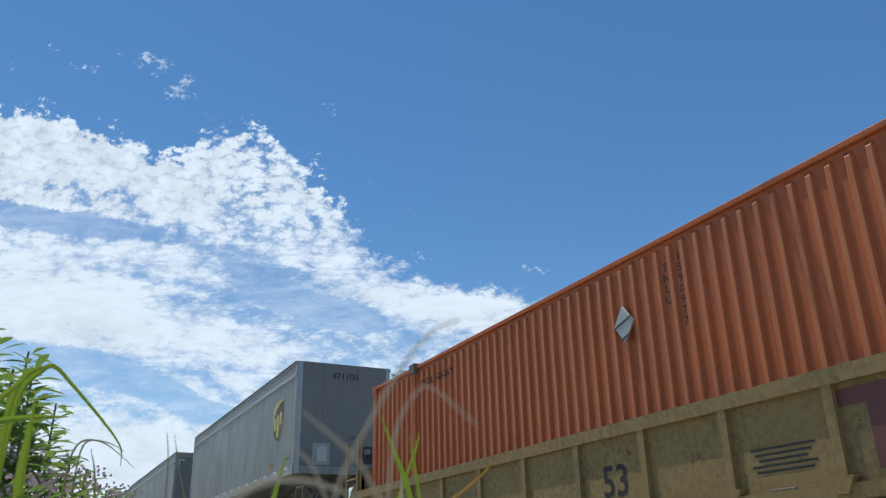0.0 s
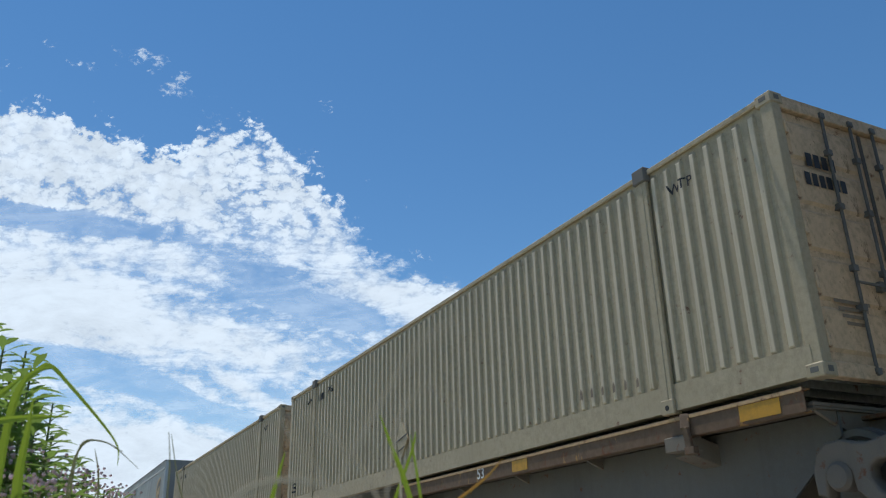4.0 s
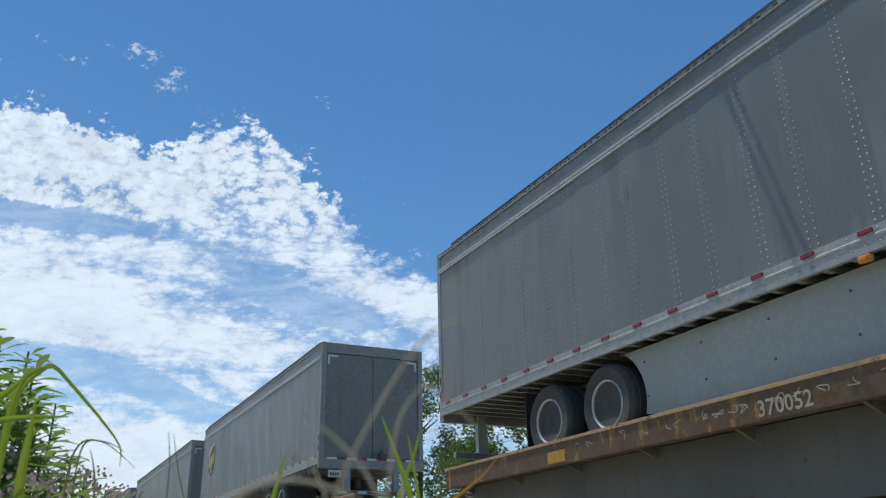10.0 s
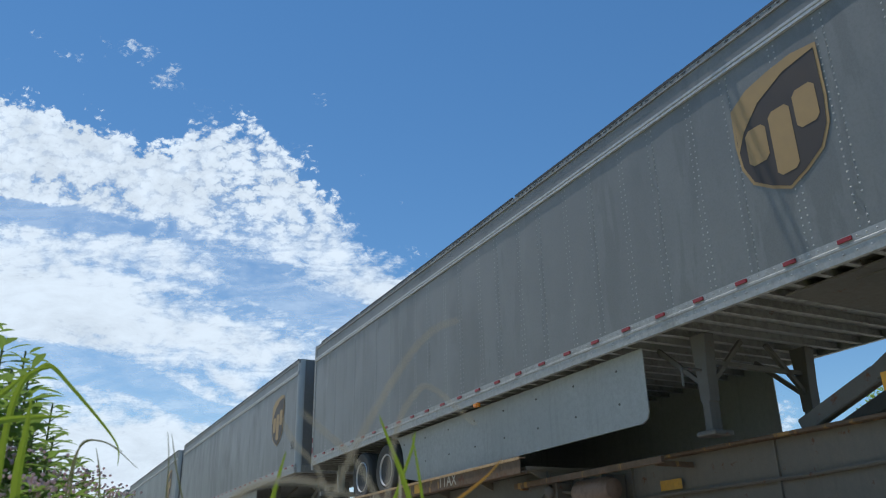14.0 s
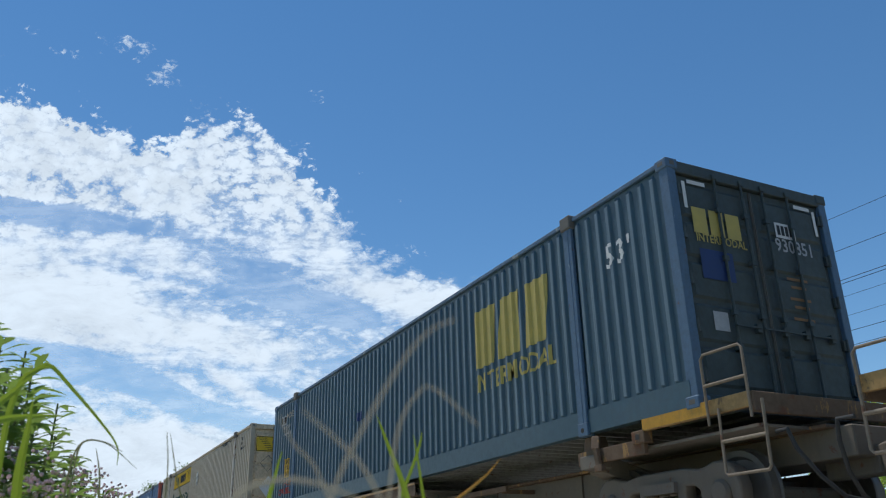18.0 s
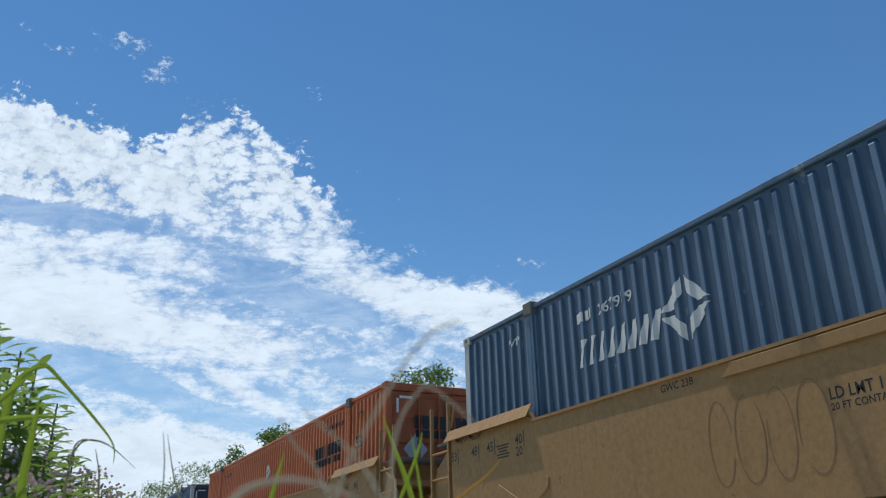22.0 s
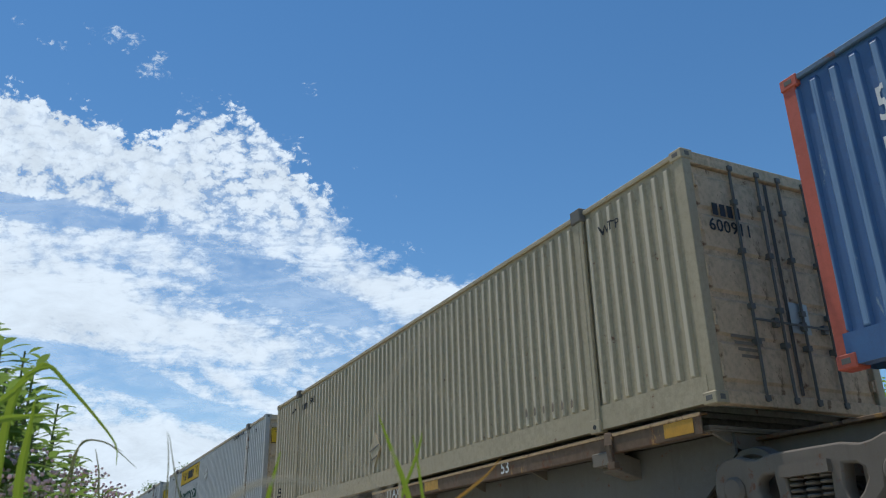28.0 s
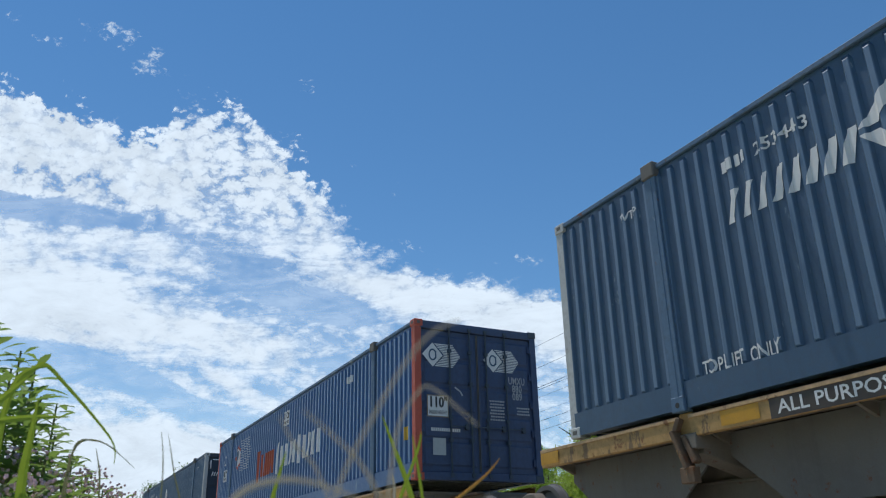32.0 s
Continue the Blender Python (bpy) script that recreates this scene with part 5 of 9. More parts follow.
def landing_gear(box, Y, key, slim=False, back=3.45):
    y = Y(back)
    d = Y(back + 0.9) - y
    for s in (-1, 1):
        x = s * (0.80 if back != 3.75 else 0.50)
        leg = part("landing_leg", kept(("leg", s) + key, lambda: Mesh().prism([(-(0.12 if slim else 0.30), 1.16), (0.12 if slim else 0.30, 1.16), (0.085, 0.72), (0.075, 0.40), (0.055, 0.40), (0.055, 0.03), (-0.055, 0.03), (-0.055, 0.40), (-0.075, 0.40), (-0.085, 0.72)], 0, -0.075, 0.075).make("landing_leg", M_UNDER, 0.008)), box, "retracted landing leg", at=(x, y, 0))
        part("foot", kept(("foot",), lambda: Mesh().box(-0.14, 0.14, -0.14, 0.14, 0.03, 0.08).make("foot", M_UNDER, 0.01)), leg)
        part("brace", kept(("lbrace", s, back) + key, lambda: Mesh().bar((0, 0, 0.55), (-x * 0.75, 0, 1.15), 0.05, 0.05).make("brace", M_UNDER)), leg)
        part("brace", kept(("lbrace2", s) + key, lambda: Mesh().bar((0, 0, 0.55), (0, d * 0.8, 1.15), 0.05, 0.05).make("brace", M_UNDER)), leg)
    part("cross_shaft", kept(("lshaft",), lambda: Mesh().bar((-0.8, 0, 0.85), (0.8, 0, 0.85), 0.05, 0.05).make("cross_shaft", M_UNDER)), box, at=(0, y, 0))
    part("crank_handle", kept(("crank",), lambda: Mesh().path([(-0.85, 0, 0.75), (-1.16, 0, 0.75), (-1.16, 0, 0.55)], 0.016, 6).make("crank_handle", M_UNDER)), box, at=(0, y, 0))


def torn_flap(a0, a1, Y, w):
    """Strips of torn sheeting that hang from the bottom rail."""
    m = Mesh()
    rng = random.Random(4)
    y0, y1 = sorted((Y(a0), Y(a1)))
    y = y0
    while y < y1:
        wd = rng.uniform(0.02, 0.06)
        ln = rng.uniform(0.05, 0.20) + 0.10 * math.sin(y * 3) ** 2
        x = -w + 0.01 + rng.uniform(-0.02, 0.04)
        sk = rng.uniform(-0.06, 0.06)
        z = T_BOT + 0.01
        m.add([(x, y, z), (x, y + wd, z), (x - 0.03, y + wd * 0.7 + sk, z - ln * 0.6), (x + 0.02, y + wd * 0.4 + sk * 1.5, z - ln), (x - 0.03, y + sk, z - ln * 0.55)], [(0, 1, 2, 4), (4, 2, 3)])
        y += wd * 0.8
    return m.make("torn_flap", M_CROSS)


# ---- rail cars ----
LOW = (0, 0, -RAIL)          # car meshes are drawn above the ground and hung from the rail's height
WHEEL_R = 0.42


def truck_parts(t):
    """Cast side frames, springs, wheels and axles of a freight truck."""
    def side_frame():
        """One casting: arched top, jaws over the bearings, a window each side of the spring opening."""
        zc = RAIL + WHEEL_R
        half = [(0.0, 0.27), (0.38, 0.27), (0.58, 0.235), (0.70, 0.25), (0.82, 0.29), (0.98, 0.28), (1.09, 0.20), (1.14, 0.05), (1.13, -0.12), (1.06, -0.14),
                (1.03, 0.04), (0.98, 0.10), (0.80, 0.10), (0.75, 0.04), (0.73, -0.12), (0.62, -0.22), (0.50, -0.34), (0.38, -0.38), (0.0, -0.38)]
        window = [(0.36, 0.13), (0.52, 0.12), (0.61, 0.06), (0.62, -0.04), (0.55, -0.15), (0.45, -0.24), (0.37, -0.22), (0.34, -0.10)]
        rings = [half + [(-p, q) for p, q in reversed(half[1:-1])], window, [(-p, q) for p, q in reversed(window)],
                 [(-0.26, 0.15), (0.26, 0.15), (0.27, 0.10), (0.25, -0.27), (-0.25, -0.27), (-0.27, 0.10)]]
        cu = bpy.data.curves.new("casting", 'CURVE')
        cu.dimensions, cu.fill_mode, cu.extrude, cu.bevel_depth, cu.bevel_resolution = '2D', 'BOTH', 0.062, 0.022, 1
        for ring in rings:
            sp = cu.splines.new('POLY')
            sp.points.add(len(ring) - 1)
            for p, (u, w) in zip(sp.points, ring):
                p.co = (u, w, 0.0, 1.0)
            sp.use_cyclic_u = True
        ob = bpy.data.objects.new("casting", cu)
        me = bpy.data.meshes.new_from_object(ob)
        bpy.data.objects.remove(ob)
        bpy.data.curves.remove(cu)
        me.transform(Matrix(((0, 0, 1, 0), (1, 0, 0, 0), (0, 1, 0, zc), (0, 0, 0, 1))))
        me.name = "side_frame"
        me.materials.clear()
        me.materials.append(M_CAST)
        return me
    for s in (-1, 1):
        part("side_frame", kept(("sideframe",), side_frame), t, at=(s * 1.0, 0, -RAIL))
    def springs():
        m = Mesh()
        zc = RAIL + WHEEL_R
        for s in (-1, 1):
            for k in (-0.17, 0.0, 0.17):
                for j in range(5):
                    m.lathe((s * 1.03, k, zc - 0.20 + j * 0.055), 2, [(0.06, 0.0), (0.075, 0.015), (0.06, 0.03)], 10)
            m.box(s * 1.0 - 0.14, s * 1.0 + 0.14, -0.27, 0.27, zc + 0.05, zc + 0.16)
        m.box(-1.0, 1.0, -0.18, 0.18, zc + 0.04, zc + 0.22)
        m.lathe((0, 0, zc + 0.22), 2, [(0.24, 0.0), (0.24, 0.12)], 20)
        return m.make("bolster", M_CAST)
    part("bolster", kept(("springs",), springs), t, at=LOW)
    for k in (-1, 1):
        wheelset = part("wheelset", kept(("axle",), lambda: Mesh().rod((-1.12, 0, 0), (1.12, 0, 0), 0.075, 12).make("axle", M_CAST)), t, at=(0, k * 0.89, WHEEL_R))
        for s in (-1, 1):
            part("wheel", kept(("railwheel", s), lambda: Mesh().lathe((s * 0.753, 0, 0), 0, [(0.10, s * 0.09), (0.12, s * 0.02), (0.33, s * 0.0), (0.36, s * 0.06), (WHEEL_R, s * 0.06), (WHEEL_R + 0.005, -s * 0.04), (WHEEL_R + 0.028, -s * 0.055), (WHEEL_R + 0.02, -s * 0.075), (0.36, -s * 0.075), (0.33, -s * 0.03), (0.12, -s * 0.03), (0.1, -s * 0.06)], 36).make("wheel", M_WHEEL, smooth=True)), wheelset)
            part("bearing_cap", kept(("bearing", s), lambda: Mesh().lathe((s * 1.09, 0, 0), 0, [(0.13, -s * 0.14), (0.13, 0.0), (0.10, s * 0.035), (0.05, s * 0.04)], 16).make("bearing_cap", M_CAST, smooth=True)), wheelset)
    part("brake_beam", kept(("brakebeam",), lambda: Mesh().bar((-0.75, 0.36, RAIL + 0.33), (0.75, 0.36, RAIL + 0.33), 0.06, 0.12).bar((-0.75, -0.36, RAIL + 0.33), (0.75, -0.36, RAIL + 0.33), 0.06, 0.12)
         .box(-0.82, -0.7, 0.38, 0.5, RAIL + 0.2, RAIL + 0.55).box(-0.82, -0.7, -0.5, -0.38, RAIL + 0.2, RAIL + 0.55).make("brake_beam", M_UNDER)), t, at=LOW)


def truck(y):
    t = thing("freight_truck", "dirty cast steel freight truck with two wheelsets", "railway truck", "trucks under the train")
    truck_parts(t)
    return rolls(t, y, RAIL)


def sill_mesh(a, b, s, mat, top=1.95):
    """Channel edge beam of a deck, with a lip on its top."""
    x = s * 1.30
    i = -s
    return Mesh().prism([(x, 1.73), (x, top - 0.005), (x + i * 0.10, top), (x + i * 0.10, top - 0.02), (x + i * 0.015, top - 0.025), (x + i * 0.015, 1.75), (x + i * 0.10, 1.745), (x + i * 0.10, 1.73)], 1, a, b).make("edge_beam", mat, 0.006)


def deck(car, a, b, mat, key, top=1.95):
    """One loading platform between a and b."""
    d = part("deck", kept(("deck", a, b), lambda: Mesh().box(-1.2, 1.2, a, b, 1.795, 1.828).make("deck", M_SPINE)), car, at=LOW)
    for s in (-1, 1):
        part("edge_beam", kept(("sill", a, b, s, key, top), lambda: sill_mesh(a, b, s, mat, top)), d, "rusty edge beam")
        # proud strip that carries the painted highlight along the beam's top
        part("beam_lip", kept(("lip", a, b, s, top), lambda: Mesh().box(s * 1.306 - 0.008, s * 1.306 + 0.008, a, b, top - 0.035, top + 0.004).make("beam_lip", M_LIP, 0.003)), d)
    # added dark sheets stand in for the deep shade below long decks
    if b - a > 2.5:
        for s in (-1, 1):
            part("shade_sheet", kept(("web", a, b, s), lambda: Mesh().prism([(a + 0.05, 1.78), (a + 0.05, 1.55), (a + 0.75, 1.0), (b - 0.75, 1.0), (b - 0.05, 1.55), (b - 0.05, 1.78)], 0, s * 0.82 - 0.015, s * 0.82 + 0.015).make("shade_sheet", M_UNDER)), d, "added dark sheet standing in for shade under the deck")
    n = max(2, int((b - a) / 1.5) + 1)
    for i in range(n):
        y = a + 0.08 + (b - a - 0.16) * i / (n - 1)
        part("cross_bearer", kept(("bearer",), lambda: Mesh().prism([(-1.1, 1.79), (1.1, 1.79), (1.1, 1.76), (0.38, 1.45), (-0.38, 1.45), (-1.1, 1.76)], 1, -0.02, 0.02)
             .box(-1.19, 1.19, -0.07, 0.07, 1.775, 1.793).make("cross_bearer", M_SPINE)), d, at=(0, y, 0))
    return d


def yellow_plate(car, y, width=0.5, z=1.835, mat=None, h=0.15):
    return part("reflector_plate", decal(rect(width, h), [(0, 1, 2, 3)], mat or M_YELLOW_REF, "reflector_plate", near_side(-1.324 if y > LEN - 0.3 else -1.306, y, z)), car, at=LOW)


def car_text(car, body, y, height=0.14, mat=None, z=1.77, x=-1.307, width=None):
    v, f = letters(body, height, width)
    if height < 0.2:
        part("lettering", decal(v, f, mat or M_WHITE_INK, "lettering", near_side(x, y, z)), car, at=LOW)["kind"] = "stuff"
        return
    for lv, lf in single_letters(v, f):
        part("letter", decal(lv, lf, mat or M_WHITE_INK, "letter", near_side(x, y, z)), car, at=LOW)


def stanchion(car, y, toward):
    """Folding hitch that carries a trailer's kingpin."""
    hitch = part("hitch_head", kept(("hhead",), lambda: Mesh().prism([(-0.30, 2.885), (0.30, 2.885), (0.30, 2.85), (0.20, 2.79), (-0.20, 2.79), (-0.30, 2.85)], 0, -0.42, 0.42).make("hitch_head", M_UNDER, 0.012)), car, "black folding hitch head", at=(0, y, -RAIL))
    for s in (-1, 1):
        part("strut", kept(("hstrut", s), lambda: Mesh().bar((s * 0.42, -0.05, 1.75), (s * 0.32, 0, 2.80), 0.20, 0.12).make("strut", M_UNDER, 0.012)), hitch)
        part("diagonal", kept(("hdiag", s, toward), lambda: Mesh().bar((s * 0.30, toward * 2.15, 1.78), (s * 0.30, toward * 1.2, 2.14), 0.12, 0.17).bar((s * 0.30, toward * 1.24, 2.13), (s * 0.28, toward * 0.12, 2.74), 0.12, 0.14).make("diagonal", M_UNDER, 0.012)), hitch)
    part("tie_plate", kept(("htie",), lambda: Mesh().box(-0.36, 0.36, -0.05, 0.05, 1.95, 2.56).make("tie_plate", M_UNDER, 0.012)), hitch)
    part("base_plate", kept(("hbase",), lambda: Mesh().box(-0.55, 0.55, -0.28, 0.28, 1.735, 1.80).make("base_plate", M_RUSTY, 0.012)), hitch)
    part("base_box", kept(("hbox", toward), lambda: Mesh().prism([(-0.20, 1.76), (0.10, 1.76), (0.08, 2.08), (-0.18, 2.08)], 0, -0.66, -0.36).box(-0.64, -0.38, *((-1.05, -0.2) if toward < 0 else (0.1, 0.2)), 1.745, 1.93).box(-0.68, -0.34, -0.21, 0.11, 2.075, 2.095).make("base_box", M_RUSTY, 0.012)), hitch, "rusty box at the hitch's foot")


def end_ladder(car, y, out, top=2.50, step_y=None):
    """Handrail hoop and step stirrup at a car's end; out: -1 towards the train's head."""
    x = -1.345
    rail = part("handrail", kept(("hoop", top), lambda: Mesh().path([(x, -0.28, 1.78), (x, -0.28, top - 0.04), (x, -0.24, top), (x, 0.24, top), (x, 0.28, top - 0.04), (x, 0.28, 1.78)], 0.0155, 8).make("handrail", M_ROD, smooth=True)), car, "bent rod handrail", at=(0, y, -RAIL))
    if top > 2.4:
        part("rung", kept(("rung", 0), lambda: Mesh().path([(x, -0.28, 2.18), (x, 0.28, 2.18)], 0.018, 8).make("rung", M_ROD)), rail)
    step = part("step_stirrup", kept(("stirrup",), lambda: Mesh().path([(x, -0.28, 1.93), (x - 0.02, -0.28, 1.31), (x - 0.02, -0.25, 1.28), (x - 0.02, 0.25, 1.28), (x - 0.02, 0.28, 1.31), (x, 0.28, 1.93)], 0.0155, 8).make("step_stirrup", M_ROD, smooth=True)), car, "bent rod step", at=(0, y if step_y is None else step_y, -RAIL))
    part("rung", kept(("rung", 1), lambda: Mesh().path([(x - 0.01, -0.28, 1.60), (x - 0.01, 0.28, 1.60)], 0.02, 8).make("rung", M_ROD)), step)
    part("air_hose", kept(("hose", out), lambda: Mesh().path([(-1.25, out * 0.45, 1.62), (-1.28, out * 0.6, 1.62), (-1.25, out * 0.64, 1.45), (-1.1, out * 0.72, 1.2), (-0.9, out * 0.78, 1.02), (-0.6, out * 0.9, 0.95)], 0.02, 8).make("air_hose", M_BLACK, smooth=True)), car, "black rubber air hose", at=(0, y, -RAIL))


def brake_wheel(car, y, z=2.35, x=-0.95, size=0.27):
    ring = [(size * math.cos(2 * math.pi * i / 24), -0.12, size * math.sin(2 * math.pi * i / 24)) for i in range(25)]
    bw = part("brake_wheel", kept(("bwheel", size), lambda: Mesh().path(ring, 0.016, 6).make("brake_wheel", M_UNDER, smooth=True)), car, "spoked hand brake wheel", at=(x, y, z - RAIL))
    for i in range(5):
        a = 2 * math.pi * i / 5 + 0.3
        part("spoke", Mesh().rod((0, -0.10, 0), (size * math.cos(a), -0.12, size * math.sin(a)), 0.013, 6).make("spoke", M_UNDER), bw)
    part("gear_case", kept(("gcase", size), lambda: Mesh().lathe((0, 0, 0), 1, [(0.08, -0.14), (size * 0.6, -0.06), (size * 0.72, 0.02), (size * 0.72, 0.12), (0.1, 0.16)], 18).make("gear_case", M_RUSTY, smooth=True)), bw, "rusty brake gear case")
    part("stand", kept(("bstand", z), lambda: Mesh().box(-0.11, 0.11, 0.0, 0.1, 1.7 - z, -0.05).make("stand", M_RUSTY, 0.01)), bw)
    part("post", kept(("bpost", z), lambda: Mesh().bar((0.2, 0.04, 1.7 - z), (0.2, 0.04, 0.35), 0.07, 0.07).make("post", M_RUSTY)), bw)


def spine_car(y, kind, trailer_nose=None, paint_key="rust", front_end_free=False, rear_end_free=False, texts=(), plates=(), brake=False, container_load=False, hitch_high=True):
    car = thing("spine_car", "dirty articulated spine car unit with %s deck edges" % ("worn yellow" if paint_key == "yellow" else "rusty brown"), "railway car", "spine car units")
    mat = M_DECK_Y if paint_key == "yellow" else M_RUSTY
    y0 = -1.0 if front_end_free else -0.9
    y1 = LEN + 1.0 if rear_end_free else LEN + 0.9
    def girder():
        ya, yb = 2.6 if front_end_free else 0.95, LEN - (2.6 if rear_end_free else 0.95)
        m = Mesh().prism([(y0, 1.72), (y1, 1.72), (y1, 1.42), (yb + 0.25, 1.40), (yb, 0.98), (ya, 0.98), (ya - 0.25, 1.40), (y0, 1.42)], 0, -0.38, 0.38)
        m.box(-0.46, 0.46, ya, yb, 0.965, 0.99)
        return m.make("centre_girder", M_SPINE, 0.012)
    spine = part("centre_girder", kept(("girder", y0, y1), girder), car, "dark centre girder", at=LOW)
    part("top_flange", kept(("flange", y0, y1), lambda: Mesh().box(-0.50, 0.50, y0 + 0.2, y1 - 0.2, 1.705, 1.745).make("top_flange", M_RUSTY, 0.006)), spine, "rusty top flange")
    for k in range(5):
        part("girder_rib", kept(("grib",), lambda: Mesh().box(-0.41, -0.38, -0.02, 0.02, 1.0, 1.70).make("girder_rib", M_SPINE)), spine, at=(0, 3.4 + 2.35 * k, 0))
    part("air_pipe", kept(("gpipe",), lambda: Mesh().path([(-0.42, 1.2, 1.36), (-0.42, 3.0, 1.30), (-0.42, 8.0, 1.28), (-0.42, LEN - 3.0, 1.30), (-0.42, LEN - 1.2, 1.36)], 0.022, 6).make("air_pipe", M_CAST, smooth=True)), spine)
    hitched = trailer_nose is not None
    if kind == 'F':
        runs = [(0.28, 9.2)] + ([(14.55, LEN - 0.62)] if rear_end_free else [])
    else:
        runs = ([] if hitched and not front_end_free else [(-0.55, 1.95)]) + [(7.0, LEN - 0.1)]
    if y == 129.55:
        runs = [(-0.32, 2.31), (2.56, 9.17)]
    if y == 109.40:
        runs = [runs[0], (7.0, LEN + 0.62)]
    if y == 350.3:
        runs = [(0.28, 9.2)]
        for s in (-1, 1):
            part("side_beam", Mesh().box(s * 1.27 - 0.02, s * 1.27 + 0.02, 13.7, 15.05, 1.53, 1.75).box(s * 1.24 - 0.09, s * 1.24 + 0.09, 13.7, 15.1, 1.75, 1.765)
                        .box(s * 1.24 - 0.09, s * 1.24 + 0.09, 13.62, 15.1, 1.515, 1.53).box(s * 1.27 - 0.05, s * 1.27 + 0.05, 13.7, 13.73, 1.53, 1.75).box(s * 1.27 - 0.03, s * 1.27 + 0.03, 14.0, 14.03, 1.53, 1.75)
                        .box(s * 1.27 - 0.028, s * 1.27 + 0.028, 13.73, 14.0, 1.67, 1.69).make("side_beam", M_RUSTY, 0.004), car, "rusty side beam over the truck", at=LOW)
        for pts in (([(0.0, 0.05), (-0.05, 0.0), (0.0, -0.05), (0.05, -0.04)], [(0.09, -0.05), (0.09, 0.05), (0.15, 0.0), (0.19, 0.05), (0.2, -0.04)], [(0.32, 0.05), (0.29, 0.0), (0.35, 0.0), (0.36, 0.06), (0.36, -0.05)], [(0.42, -0.04), (0.42, 0.05), (0.47, 0.04)])):
            glyphs(car, M_GRAFFITI, near_side(-1.298, 14.6, 1.64 - RAIL), stroke(pts, 0.012), name="chalk_scrawl")
        part("end_deck", kept(("edeck2",), lambda: Mesh().box(-1.18, 1.18, 13.7, 15.6, 1.70, 1.73).make("end_deck", M_SPINE)), car, at=LOW)
    if kind == 'R' and not hitched:
        runs = runs[:-1] + [(7.0, LEN - POST - 0.08), (LEN - POST + 0.10, LEN + (0.75 if paint_key == "yellow" else 0.0))]
    if front_end_free and kind == 'R':
        runs = runs[1:]
        for s in (-1, 1):
            part("side_beam", kept(("sbeam", s), lambda: Mesh().box(s * 1.27 - 0.03, s * 1.27 + 0.03, 0.7, 1.95, 1.55, 1.71).box(s * 1.2 - 0.1, s * 1.2 + 0.1, 0.75, 1.9, 1.68, 1.715).make("side_beam", M_RUSTY, 0.006)), car, "rusty side beam over the truck", at=(0, 0.25, 0.1 - RAIL) if y == 314.14 else LOW)
        part("end_deck", kept(("edeck",), lambda: Mesh().box(-1.18, 1.18, -0.6, 1.9, 1.715, 1.745).make("end_deck", M_SPINE)), car, at=LOW)
    for a, b in runs:
        deck(car, a, b, mat, paint_key, 1.86 if a > 14 and rear_end_free else 2.04 if 100 < y < 215 and hitch_high else 1.95)
    # container pedestals and their arms
    for a in () if hitched else (POST, LEN - POST):
        for s in (-1, 1):
            ped = part("pedestal", kept(("pedestal", s), lambda: Mesh().bar((s * 0.38, 0, 1.45), (s * 1.18, 0, 1.66), 0.28, 0.22).box(s * 1.2 - 0.12, s * 1.2 + 0.12, -0.16, 0.16, 1.60, 1.76).make("pedestal", M_SPINE, 0.01)), car, at=(0, a, -RAIL))
            if container_load:
                part("locking_block", kept(("lockb", paint_key), lambda: Mesh().prism([(-0.16, 1.74), (0.16, 1.74), (0.09, 1.985), (-0.09, 1.985)], 0, -0.10, 0.10).make("locking_block", mat, 0.01)), ped, at=(s * 1.17, 0, 0))
                if y == 350.3 and a > 8:
                    continue
                if kind == 'R' and a > 8:
                    part("guide_arm", kept(("arm3", s), lambda: Mesh().bar((s * 1.33, 0.02, 1.93), (s * 1.35, 0.08, 1.80), 0.10, 0.05).bar((s * 1.35, 0.10, 1.80), (s * 1.33, -0.04, 1.40), 0.16, 0.05).bar((s * 1.30, 0.0, 1.74), (s * 1.30, -0.12, 1.46), 0.10, 0.06).box(s * 1.33 - 0.05, s * 1.33 + 0.05, -0.13, 0.07, 1.26, 1.42).make("guide_arm", M_RUSTY, 0.008)), ped)
                    continue
                if a > 8 and kind == 'F':
                    if s < 0:
                        part("cross_beam", kept(("pcross",), lambda: Mesh().box(-1.16, 1.16, -0.10, 0.14, 1.42, 1.96).box(-1.0, 1.0, 1.6, 1.66, 1.73, 1.96).make("cross_beam", M_SPINE, 0.006)), ped, "dark cross beam under the container")
                    part("pedestal_leg", kept(("pleg", s), lambda: Mesh().box(s * 1.315 - 0.012, s * 1.315 + 0.012, -0.13, 0.08, 1.47, 1.97).box(s * 1.30 - 0.05, s * 1.30 + 0.05, -0.15, 0.10, 1.45, 1.47).make("pedestal_leg", M_DECK_Y, 0.004)), ped, "worn yellow pedestal leg")
                    part("gusset_plate", kept(("pgus", s), lambda: Mesh().box(s * 1.27 - 0.012, s * 1.27 + 0.012, -0.40, -0.12, 1.49, 1.84).make("gusset_plate", M_RUSTY, 0.004)), ped)
                    continue
                part("guide_jaw", kept(("jaw", s), lambda: Mesh().bar((s * 1.315, -0.2, 1.96), (s * 1.36, -0.23, 1.80), 0.10, 0.05).bar((s * 1.36, -0.23, 1.82), (s * 1.34, -0.25, 1.58), 0.08, 0.05).box(s * 1.33 - 0.04, s * 1.33 + 0.04, -0.32, -0.18, 1.54, 1.62).make("guide_jaw", M_RUSTY, 0.008)), ped)
